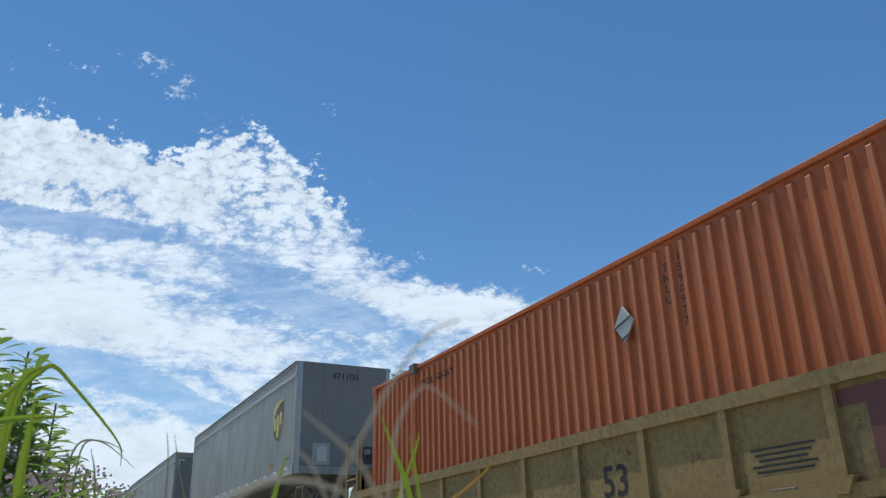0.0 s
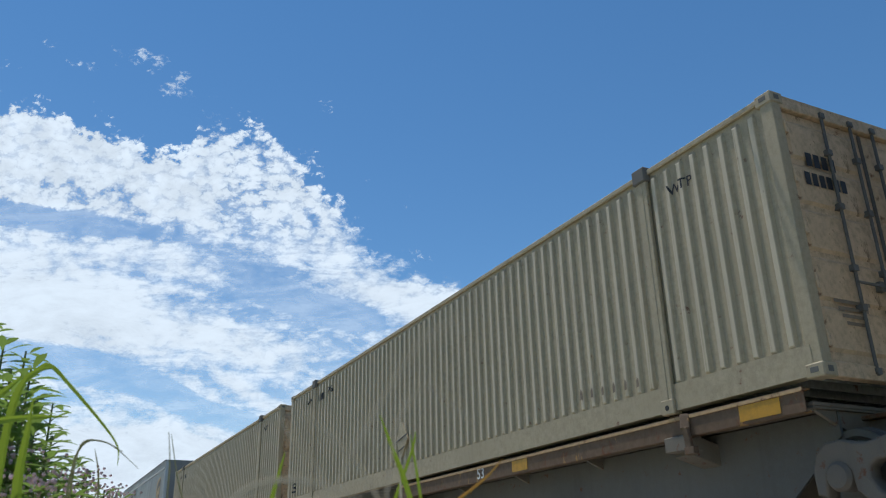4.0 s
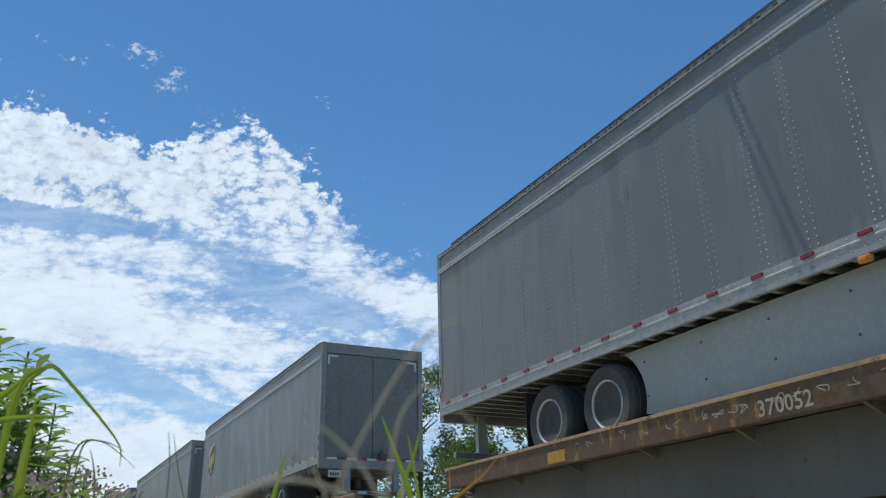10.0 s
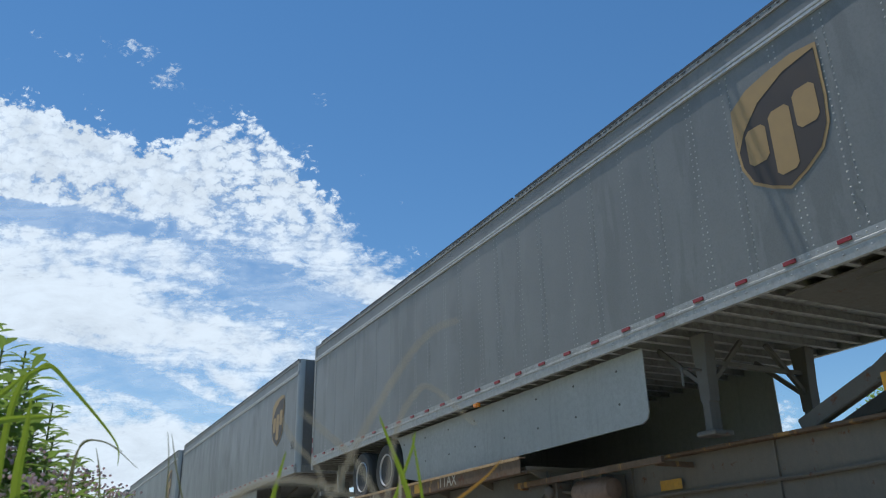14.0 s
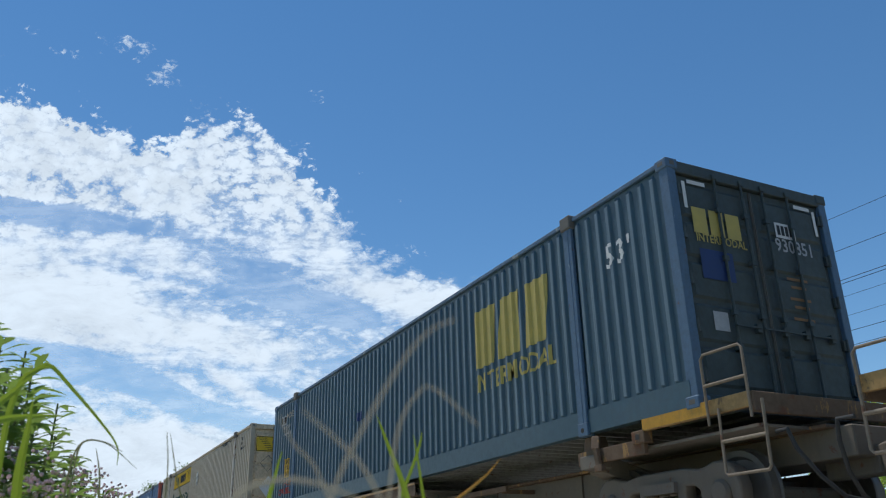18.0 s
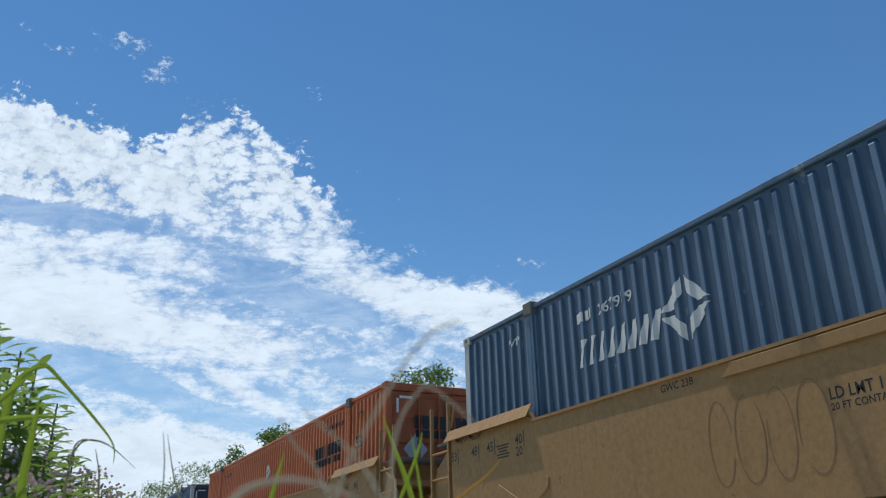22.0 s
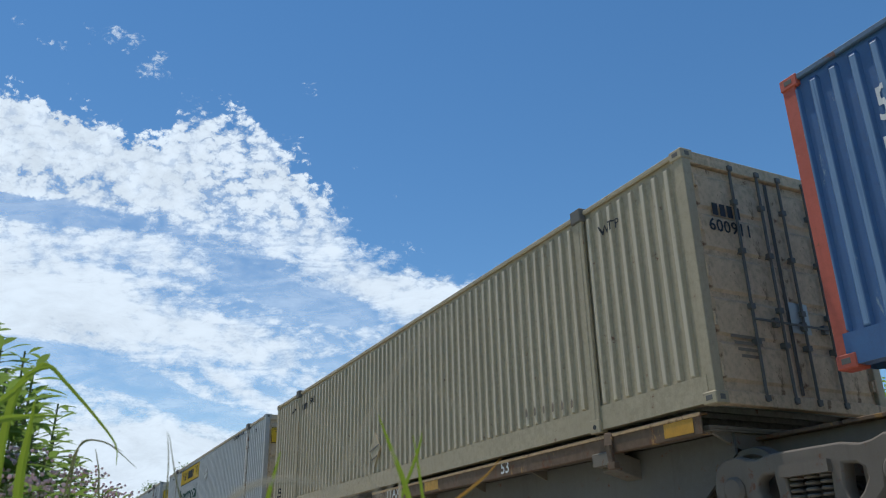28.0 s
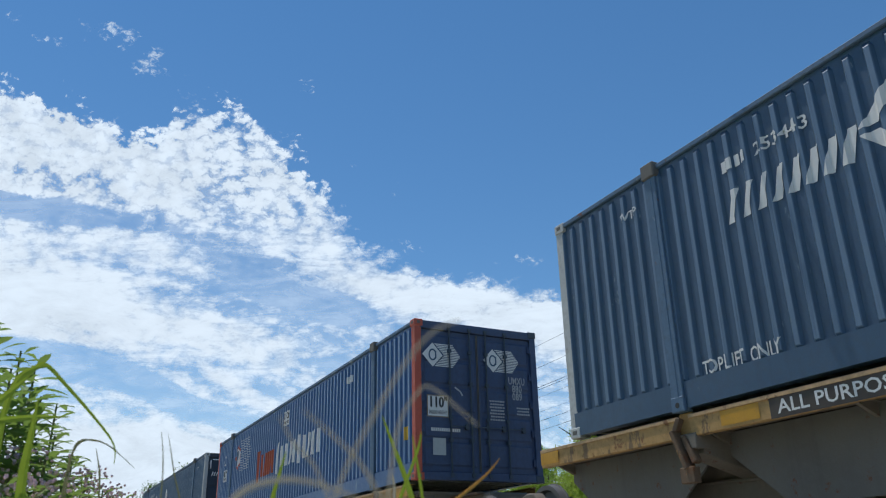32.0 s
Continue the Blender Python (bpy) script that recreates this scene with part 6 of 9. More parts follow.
    # brake gear hung beside the girder: reservoir, valve, pipe bracket and girder reflectors
    if container_load or kind == 'R':
        tank_y = 9.95 if kind == 'F' else 6.1
        tank = part("air_reservoir", kept(("restank",), lambda: Mesh().lathe((-0.72, 0, 1.42), 1, [(0.04, -0.42), (0.13, -0.38), (0.165, -0.30), (0.165, 0.30), (0.13, 0.38), (0.04, 0.42)], 18).make("air_reservoir", M_TANK, smooth=True)), car, "brown air reservoir beside the girder", at=(0, tank_y, -RAIL))
        for k in (-0.2, 0.2):
            part("strap", kept(("tstrap",), lambda: Mesh().box(-0.78, -0.40, -0.02, 0.02, 1.24, 1.61).make("strap", M_CAST)), tank, at=(0, k, 0))
        part("valve", kept(("tvalve",), lambda: Mesh().box(-0.85, -0.60, 0.70, 0.95, 1.36, 1.60).lathe((-0.86, 0.82, 1.48), 0, [(0.09, 0.0), (0.09, -0.06), (0.04, -0.09)], 12).box(-0.72, -0.38, 0.76, 0.88, 1.42, 1.52).make("valve", M_CAST, 0.01)), tank)
        part("pipe", kept(("tpipe",), lambda: Mesh().path([(-0.72, 0.42, 1.42), (-0.74, 0.6, 1.46), (-0.76, 0.95, 1.50), (-0.80, 1.25, 1.40), (-0.60, 1.6, 1.34), (-0.42, 2.0, 1.32)], 0.02, 6).make("pipe", M_CAST, smooth=True)), tank)
        part("pipe_rail", kept(("trail2",), lambda: Mesh().box(-0.98, -0.93, -1.6, 1.6, 1.58, 1.66).box(-0.95, -0.4, -1.5, -1.44, 1.56, 1.62).box(-0.95, -0.4, 1.44, 1.5, 1.56, 1.62).make("pipe_rail", M_RUSTY, 0.006)), tank, "rusty pipe rail")
        part("girder_reflector", decal(rect(0.38, 0.12), [(0, 1, 2, 3)], M_YELLOW_REF, "girder_reflector", near_side(-0.425, 4.6 if kind == 'F' else 5.0, 1.40)), spine)
    if trailer_nose is not None:
        stanchion(car, trailer_nose[0], trailer_nose[1])
    if front_end_free:
        lone = y == 314.14
        end_platform(car, -0.68 if lone else -1.15, 0.92 if lone else 0.6, -1, 1.69 if lone else 0.95, 0.11 if lone else 0.0)
        if lone:
            part("reflector_plate", decal(rect(1.0, 0.13), [(0, 1, 2, 3)], M_YELLOW_REF, "reflector_plate", near_side(-1.324, 0.42, 1.965)), car, at=LOW)
        end_ladder(car, -0.62 if y < 120 else -0.40, -1, 2.35 if y > 500 else 2.5, -0.72 if y < 120 else -0.55)
    if y == 20.5:
        part("bracket_plate", Mesh().box(-1.303, -1.27, 1.72, 2.62, 1.28, 1.60).box(-1.28, -0.4, 1.9, 2.1, 1.32, 1.56).make("bracket_plate", M_UNDER, 0.008), car, at=LOW)
        part("bracket_plate", Mesh().box(-1.303, -1.27, 6.85, 7.62, 1.50, 1.73).make("bracket_plate", M_UNDER, 0.008), car, at=LOW)
    if rear_end_free:
        end_platform(car, LEN - 0.6, LEN + 1.15, 1, 1.78 if y == 350.3 else 0.95)
        end_ladder(car, LEN + (0.85 if y == 295.0 else 1.0 if y == 205.75 else 0.57 if y == 90.37 else 0.65), 1, 2.50 if y == 205.75 else 2.18 if y == 90.37 else 2.35 if y < 120 else 2.15)
        if y == 205.75:
            brake_wheel(car, LEN + 0.25, 2.04, -0.55, 0.2)
    if brake:
        brake_wheel(car, -0.5 if y == 431.82 else -0.85, 2.70 if y < 500 else 2.42, -0.55)
    for body, yy, h in texts:
        if body.startswith("ALL") and paint_key == "yellow":
            wide, tall = (2.55, 0.20) if y == 539.65 else (1.75, 0.17)
            part("name_board", decal(rect(wide, tall), [(0, 1, 2, 3)], M_BROWN, "name_board", near_side(-1.304, yy, 1.825)), car, at=LOW)
            car_text(car, body, yy, tall * 0.62, None, 1.825 - tall * 0.3, -1.308, wide * 0.93)
            continue
        if body.startswith("TWIN"):
            part("name_board", decal(rect(3.36, 0.19), [(0, 1, 2, 3)], M_BROWN, "name_board", near_side(-1.304, yy, 1.875)), car, at=LOW)
            car_text(car, body, yy, 0.135, None, 1.81, -1.308, 3.22)
            for at_y, wide in ((8.47, 1.36), (7.47, 0.62)):
                yellow_plate(car, at_y, wide, 1.885, M_DECK_Y, 0.23)
            for k in range(3):
                part("brown_bar", decal(rect(0.10, 0.15), [(0, 1, 2, 3)], M_BROWN, "brown_bar", near_side(-1.309, 8.9 - 0.22 * k, 1.88)), car, at=LOW)
            continue
        car_text(car, body, yy, h, M_FADED_TAN if hitched else None)
    if y == 55.75:
        part("number_plate", decal(rect(0.30, 0.17), [(0, 1, 2, 3)], M_BROWN, "number_plate", near_side(-1.304, 4.43, 1.835)), car, at=LOW)
        car_text(car, "53", 4.43, 0.12, M_WHITE_INK, 1.78, -1.308)
        for k in range(3):
            part("brown_bar", decal(rect(0.14, 0.13), [(0, 1, 2, 3)], M_BROWN, "brown_bar", near_side(-1.306, 3.23 - 0.19 * k, 1.835)), car, at=LOW)
    if y in (167.1, 187.0, 205.75):
        scrawl(car, 3.2 if y == 187.0 else 7.2, 9.0 if y == 187.0 else 12.5, int(y))
    for p in plates:
        if kind == 'R' or rear_end_free or p[0] < 9.3:
            yellow_plate(car, *p)
    return rolls(car, y, RAIL)


def scrawl(car, y0, y1, seed):
    """Chalk scribbles along a deck's edge."""
    rng = random.Random(seed)
    y = y0
    while y < y1:
        pts = [(rng.uniform(-0.09, 0.09), rng.uniform(-0.06, 0.06)) for _ in range(rng.choice((4, 5, 6)))]
        bars = stroke(flow(pts, 4), 0.011)
        part("chalk_scrawl", decal([p for b in bars for p in b], [tuple(range(4 * i, 4 * i + 4)) for i in range(len(bars))], M_FADED_TAN, "chalk_scrawl", near_side(-1.3035, y, 1.90)), car, at=LOW)["kind"] = "stuff"
        y += rng.uniform(0.16, 0.42)


def end_platform(car, a, b, out, block=0.95, lift=0.0):
    """Walkway over a car's free end, with its coupler."""
    e = a if out < 0 else b
    p = part("end_sill", kept(("esill", out, e), lambda: Mesh().box(-1.32, 1.32, e - 0.03, e + 0.03, 1.72, 1.92).make("end_sill", M_RUSTY, 0.008)), car, at=(0, 0, lift - RAIL))
    for s in (-1, 1):
        part("side_strip", kept(("estrip", s, out, a), lambda: Mesh().box(s * 1.29 - 0.03, s * 1.29 + 0.03, a + 0.04, b, 1.78, 1.93).make("side_strip", M_DECK_Y, 0.006)), p)
    def grating():
        m = Mesh()
        k = a + 0.08
        while k < b:
            m.box(-1.25, 1.25, k - 0.006, k + 0.006, 1.87, 1.90)
            k += 0.05
        for x in (-0.9, -0.45, 0.0, 0.45, 0.9):
            m.box(x - 0.01, x + 0.01, a + 0.04, b, 1.84, 1.87)
        return m.make("grating", M_CROSS)
    part("grating", kept(("egrate", out, a), grating), p, "steel bar grating")["kind"] = "stuff"
    part("coupler", kept(("coupler", out, e), lambda: Mesh().prism([(-0.10, e - out * 0.3), (0.10, e - out * 0.3), (0.10, e + out * 0.35), (0.22, e + out * 0.5), (0.12, e + out * 0.66), (-0.06, e + out * 0.6), (-0.2, e + out * 0.7), (-0.24, e + out * 0.5), (-0.12, e + out * 0.35)], 2, 1.14, 1.42).make("coupler", M_CAST, 0.02)), p, "cast steel coupler")
    part("tread_block", kept(("tread", out, block, e), lambda: Mesh().box(-1.33, -1.20, e - out * block - 0.11, e - out * block + 0.11, 1.66, 1.80).box(-1.335, -1.2, e - out * block - 0.05, e - out * block + 0.05, 1.69, 1.77).make("tread_block", M_RUSTY, 0.01)), p)
    part("block_hole", kept(("treadh", out, block, e), lambda: Mesh().box(-1.337, -1.333, e - out * block - 0.03, e - out * block + 0.03, 1.70, 1.76).make("block_hole", M_BLACK)), p)


def well_car(y, label, ribbed=False, front_free=False, rear_free=False):
    """Deep well car: side plates with end bulkheads; one container sits in its well."""
    car = thing("well_car", label, "railway car", "well cars")
    mat = M_WELL_OLD if ribbed else M_WELL
    L = LEN
    X = 1.545
    def side(s):
        m = Mesh()
        x0, x1 = sorted((s * X, s * (X - 0.05)))
        if ribbed:
            x0, x1 = sorted((s * (X - 0.06), s * (X - 0.09)))
            m.prism([(0.0, 1.0), (L, 1.0), (L, 1.95), (0.0, 1.95)], 0, x0, x1)
            xa, xb = sorted((s * X, s * (X - 0.16)))
            m.box(xa, xb, -0.2, L + 0.2, 1.86, 2.0)
            m.box(xa, xb, 0, L, 0.94, 1.06)
            k = 0.75
            while k < L:
                m.box(*sorted((s * (X - 0.005), s * (X - 0.08))), k - 0.05, k + 0.05, 1.0, 1.87)
                m.prism([(k - 0.05, 0.98), (k + 0.05, 0.98), (k + 0.13, 1.12), (k - 0.13, 1.12)], 0, *sorted((s * (X + 0.03), s * (X - 0.08))))
                k += 1.2
        else:
            top = [(-0.1, 2.44), (2.5, 2.44), (2.55, 2.36), (2.7, 2.31), (L - 2.25, 2.31), (L - 2.1, 2.36), (L - 2.05, 2.44), (L + 0.1, 2.44)]
            m.prism([(L + 0.1, 1.5), (L - 0.9, 0.98), (0.9, 0.98), (-0.1, 1.5)] + top, 0, x0, x1)
            # folded lips along the top edge
            for (a, za), (b, zb) in zip(top, top[1:]):
                m.bar((s * (X - 0.04), a, za), (s * (X - 0.04), b, zb), 0.14, 0.035)
            m.box(*sorted((s * (X + 0.0), s * (X - 0.12))), 0.9, L - 0.9, 0.94, 1.0)
        return m.make("well_side", mat, 0.0)
    for s in (-1, 1):
        part("well_side", kept(("well", ribbed, s), lambda: side(s)), car, "worn tan side plate", at=LOW)
    for k in range(9):
        part("floor_beam", kept(("wfloor",), lambda: Mesh().box(-1.5, 1.5, -0.15, 0.15, 1.0, 1.09).make("floor_beam", M_SPINE, 0.008)), car, at=(0, 0.6 + k * (L - 1.2) / 8, -RAIL))
    if not ribbed:
        # stiffening strip, pressed oval and hinged corner flaps
        part("stiffener", kept(("wstrip",), lambda: Mesh().prism([(6.22, 2.15), (6.5, 2.275), (10.4, 2.275), (10.55, 2.15)], 0, -X - 0.035, -X - 0.002).make("stiffener", mat, 0.006)), car, "stiffening strip along the top edge", at=LOW)
        for yy, tilt in ((8.45, 0.16), (7.80, -0.16), (2.23, 0.23), (1.54, -0.23), (14.61, 0.23), (13.92, -0.23)):
            def oval(tilt=tilt):
                pts = []
                for i in range(24):
                    a = 2 * math.pi * i / 24
                    u = 0.20 * (1 if math.cos(a) > 0 else -1) + 0.09 * math.cos(a)
                    w = 0.09 * math.sin(a) + u * tilt * 2
                    pts.append((u, w))
                return Mesh().prism(pts, 0, -X - 0.018, -X - 0.002).make("pressed_oval", mat, 0.008)
            part("pressed_oval", kept(("woval", tilt), oval), car, at=(0, yy, 1.39 - RAIL))
        for yy in (-0.1 + 1.1, L - 0.30 if rear_free else L + 0.1 - 1.1):
            flap = part("corner_flap", kept(("wflap",), lambda: Mesh().prism([(-X - 0.10, 2.36), (-X - 0.085, 2.36), (-X + 0.03, 2.53), (-X + 0.01, 2.54)], 1, -1.2, 1.2).make("corner_flap", mat)), car, "folded guide flap over the side plate", at=(0, yy, -RAIL))
            for k in (-0.75, -0.35):
                part("chain", kept(("wchain",), lambda: Mesh().path([(-X - 0.02, 0.16 * math.cos(math.pi * i / 10), 2.37 - 0.06 * math.sin(math.pi * i / 10)) for i in range(11)], 0.018, 6).make("chain", M_RUSTY)), flap, at=(0, -k, 0))
    def bulk(a, o):
        m = Mesh()
        m.box(-1.50, 1.50, min(a, a + o * 0.08), max(a, a + o * 0.08), 1.2, 2.40)
        m.box(-0.6, 0.6, min(a, a + o * 1.3), max(a, a + o * 1.3), 1.38, 1.85)
        m.box(-1.45, 1.45, min(a, a + o * 0.7), max(a, a + o * 0.7), 1.95, 2.05)
        for s in (-1, 1):
            m.prism([(a, 2.40), (a + o * 0.55, 2.05), (a + o * 0.9, 1.6), (a, 1.3)], 0, s * 1.46 - 0.03, s * 1.46 + 0.03)
        return m.make("end_bulkhead", mat)
    for a, o, k in ((-0.12, -1, 'f'), (L + 0.12, 1, 'r')):
        part("end_bulkhead", kept(("bulk", k, ribbed), lambda: bulk(a, o)), car, at=LOW)
        def lad(a=a, o=o):
            m = Mesh()
            x = -1.52
            p, q = a + o * 0.12, a + o * 0.72
            for yy in (p, q):
                m.bar((x, yy, 1.05), (x, yy, 3.0), 0.05, 0.05)
            for z in (1.05, 1.45, 1.85, 2.25):
                m.rod((x, p, z), (x, q, z), 0.02, 6)
            m.path([(x + 0.05, p, 2.6), (x + 0.12, p, 3.0), (x, p, 3.0)], 0.018, 6)
            return m.make("end_ladder", mat)
        if not (front_free and k == 'f' or rear_free and k == 'r'):
            part("end_ladder", kept(("wlad", k, ribbed), lad), car, "steel corner ladder", at=LOW)
        def walkway(a=a, o=o):
            m = Mesh()
            y0, y1 = sorted((a + o * 0.1, a + o * 0.75))
            k2 = y0
            while k2 < y1:
                m.box(-1.4, 1.4, k2, k2 + 0.02, 2.40, 2.44)
                k2 += 0.06
            for j in range(18):
                x = -1.4 + j * 2.8 / 17
                m.box(x - 0.012, x + 0.012, y0, y1, 2.395, 2.43)
            return m.make("walkway_grating", M_CROSS)
        part("walkway_grating", kept(("wwalk", k), walkway), car, at=LOW)
    if front_free:
        # air tank, valve box, corner posts and the hand brake over the leading truck
        part("air_tank", kept(("tank",), lambda: Mesh().lathe((0, 0, 0), 0, [(0.05, -0.56), (0.13, -0.53), (0.17, -0.45), (0.17, 0.45), (0.13, 0.53), (0.05, 0.56)], 20).make("air_tank", M_TANK, smooth=True)), car, "brown air reservoir", at=(-0.5, -1.35, 2.72 - RAIL))
        for k in (-0.3, 0.3):
            part("tank_saddle", kept(("saddle",), lambda: Mesh().box(-0.04, 0.04, -0.16, 0.16, -0.44, -0.1).make("tank_saddle", M_RUSTY)), car, at=(-0.5 + k, -1.35, 2.72 - RAIL))
        part("end_side_plate", kept(("vside",), lambda: Mesh().prism([(-0.11, 2.44), (-1.77, 2.29), (-1.77, 1.67), (-1.1, 1.62), (-0.11, 1.5)], 0, -X, -X + 0.05).make("end_side_plate", M_WELL, 0.008)), car, "worn tan end side plate", at=LOW)
        part("valve_box", kept(("vbox",), lambda: Mesh().box(-1.35, -0.2, -2.05, -0.25, 1.75, 2.12).make("valve_box", M_TANK, 0.02)), car, "brown valve box", at=LOW)
        part("notice_plate", kept(("vplate",), lambda: Mesh().box(-X - 0.008, -X - 0.001, -1.58, -1.22, 1.83, 2.06).make("notice_plate", M_HUB)), car, at=LOW)
        part("end_platform", kept(("vplat",), lambda: Mesh().box(-1.45, 1.45, -3.4, -0.15, 1.62, 1.74).make("end_platform", M_SPINE, 0.01)), car, at=LOW)
        part("end_beam", kept(("vbeam",), lambda: Mesh().box(-1.47, 1.47, -3.5, -3.4, 1.55, 1.85).make("end_beam", M_WELL, 0.01)), car, at=LOW)
        for yy, hi in ((-2.55, 2.80), (-3.2, 2.90)):
            part("corner_post", kept(("vpost", hi), lambda: Mesh().bar((-1.48, 0, 1.05), (-1.48, 0, hi), 0.09, 0.07).make("corner_post", M_RUSTY)), car, "rusty corner post", at=(0, yy, -RAIL))
        for z in (1.12, 1.5):
            part("rung", kept(("vrung", z), lambda: Mesh().path([(-1.5, -2.5, z), (-1.54, -2.55, z), (-1.54, -3.2, z), (-1.5, -3.25, z)], 0.02, 8).make("rung", M_WELL)), car, at=LOW)
        for yy in (-2.62, -2.95):
            part("handrail", kept(("vhand",), lambda: Mesh().path([(-1.2, 0, 1.74), (-1.2, 0, 2.72), (-1.2, -0.05, 2.78), (-1.2, -0.22, 2.78), (-1.2, -0.25, 2.70)], 0.022, 8).make("handrail", M_WELL, smooth=True)), car, at=(0, yy, -RAIL))
        brake_wheel(car, -2.75, 2.95, -0.70, 0.34)
        part("pipework", kept(("vpipe",), lambda: Mesh().path([(-1.3, -0.3, 1.70), (-1.3, -2.2, 1.66), (-1.35, -2.6, 1.45), (-1.1, -3.3, 1.40), (-1.0, -3.8, 1.2)], 0.03, 8).make("pipework", M_RUSTY, smooth=True)), car, at=LOW)
    if rear_free:
        part("end_side_plate", Mesh().prism([(L + 0.105, 1.5), (L + 0.45, 1.62), (L + 1.35, 1.62), (L + 1.35, 2.38), (L + 0.105, 2.44)], 0, -X, -X + 0.05).make("end_side_plate", mat, 0.006), car, "worn tan end side plate", at=LOW)
        door = part("end_box", Mesh().prism([(L + 1.40, 1.66), (L + 2.12, 1.70), (L + 2.12, 2.27), (L + 2.06, 2.33), (L + 1.40, 2.36)], 0, -X + 0.01, -X + 0.55).make("end_box", M_WELL_OLD, 0.02), car, "rusty orange equipment box", at=LOW)
        part("notice_plate", Mesh().box(-X - 0.002, -X + 0.008, L + 1.45, L + 1.78, 1.93, 2.03).make("notice_plate", M_PLACARD), door)
        part("latch_box", Mesh().box(-X - 0.05, -X + 0.01, L + 1.83, L + 2.08, 1.88, 2.05).make("latch_box", M_TANK, 0.01), door)
        part("end_platform", Mesh().box(-1.45, 1.45, L + 0.3, L + 3.4, 1.50, 1.62).make("end_platform", M_SPINE, 0.01), car, at=LOW)
        part("end_grating", Mesh().box(-1.5, -1.46, L + 0.95, L + 1.5, 2.38, 2.44).box(-0.9, -0.86, L + 0.95, L + 1.5, 2.38, 2.44).box(-1.5, -0.86, L + 1.46, L + 1.5, 2.38, 2.44).box(-1.5, -0.86, L + 0.95, L + 0.98, 2.38, 2.44)
             .box(-1.46, -0.9, L + 1.05, L + 1.08, 2.40, 2.43).box(-1.46, -0.9, L + 1.15, L + 1.18, 2.40, 2.43).box(-1.46, -0.9, L + 1.25, L + 1.28, 2.40, 2.43).box(-1.46, -0.9, L + 1.35, L + 1.38, 2.40, 2.43).make("end_grating", M_RUSTY), car, at=LOW)
        part("grab_iron", Mesh().path([(-1.5, L + 2.15, 1.98), (-1.56, L + 2.35, 1.95), (-1.56, L + 2.28, 1.75), (-1.5, L + 2.05, 1.60)], 0.03, 8).make("grab_iron", M_WELL, smooth=True), car, at=LOW)
        for yy in (L + 2.62, L + 3.22):
            part("corner_post", Mesh().bar((-1.48, 0, 1.20), (-1.48, 0, 2.67), 0.09, 0.06).make("corner_post", M_RUSTY), car, "rusty corner post", at=(0, yy, -RAIL))
        for z in (1.20, 1.73):
            part("rung", Mesh().path([(-1.5, L + 2.58, z), (-1.55, L + 2.62, z), (-1.55, L + 3.22, z), (-1.5, L + 3.27, z)], 0.02, 8).make("rung", M_WELL), car, at=LOW)
        for yy in (L + 2.72, L + 3.32):
            part("handrail", Mesh().path([(-1.53, yy, 2.20), (-1.56, yy + 0.18, 2.20), (-1.56, yy + 0.18, 2.70), (-1.53, yy, 2.72)], 0.02, 8).make("handrail", M_WELL, smooth=True), car, at=LOW)
    return rolls(car, y, RAIL), X


# ---- make up the train ----
WHITE = M_WHITE_INK
SIDE = -WID / 2 - 0.002
BASE = 2.0            # foot of a container on a spine car
TOP = HIG


def diamond_logo(box, y, z, size, mat, ribs, place_fn):
    """A ring of four slabs set as a rhomb."""
    a = size / 2
    out = []
    for sx, sz in ((1, 1), (1, -1), (-1, -1), (-1, 1)):
        out.append([(sx * 0.03, sz * a), (sx * a, sz * 0.03), (sx * (a - 0.25 * size), sz * 0.03), (sx * 0.03, sz * (a - 0.25 * size))])
    glyphs(box, mat, place_fn(y, z), out, ribs, name="rhomb_mark")


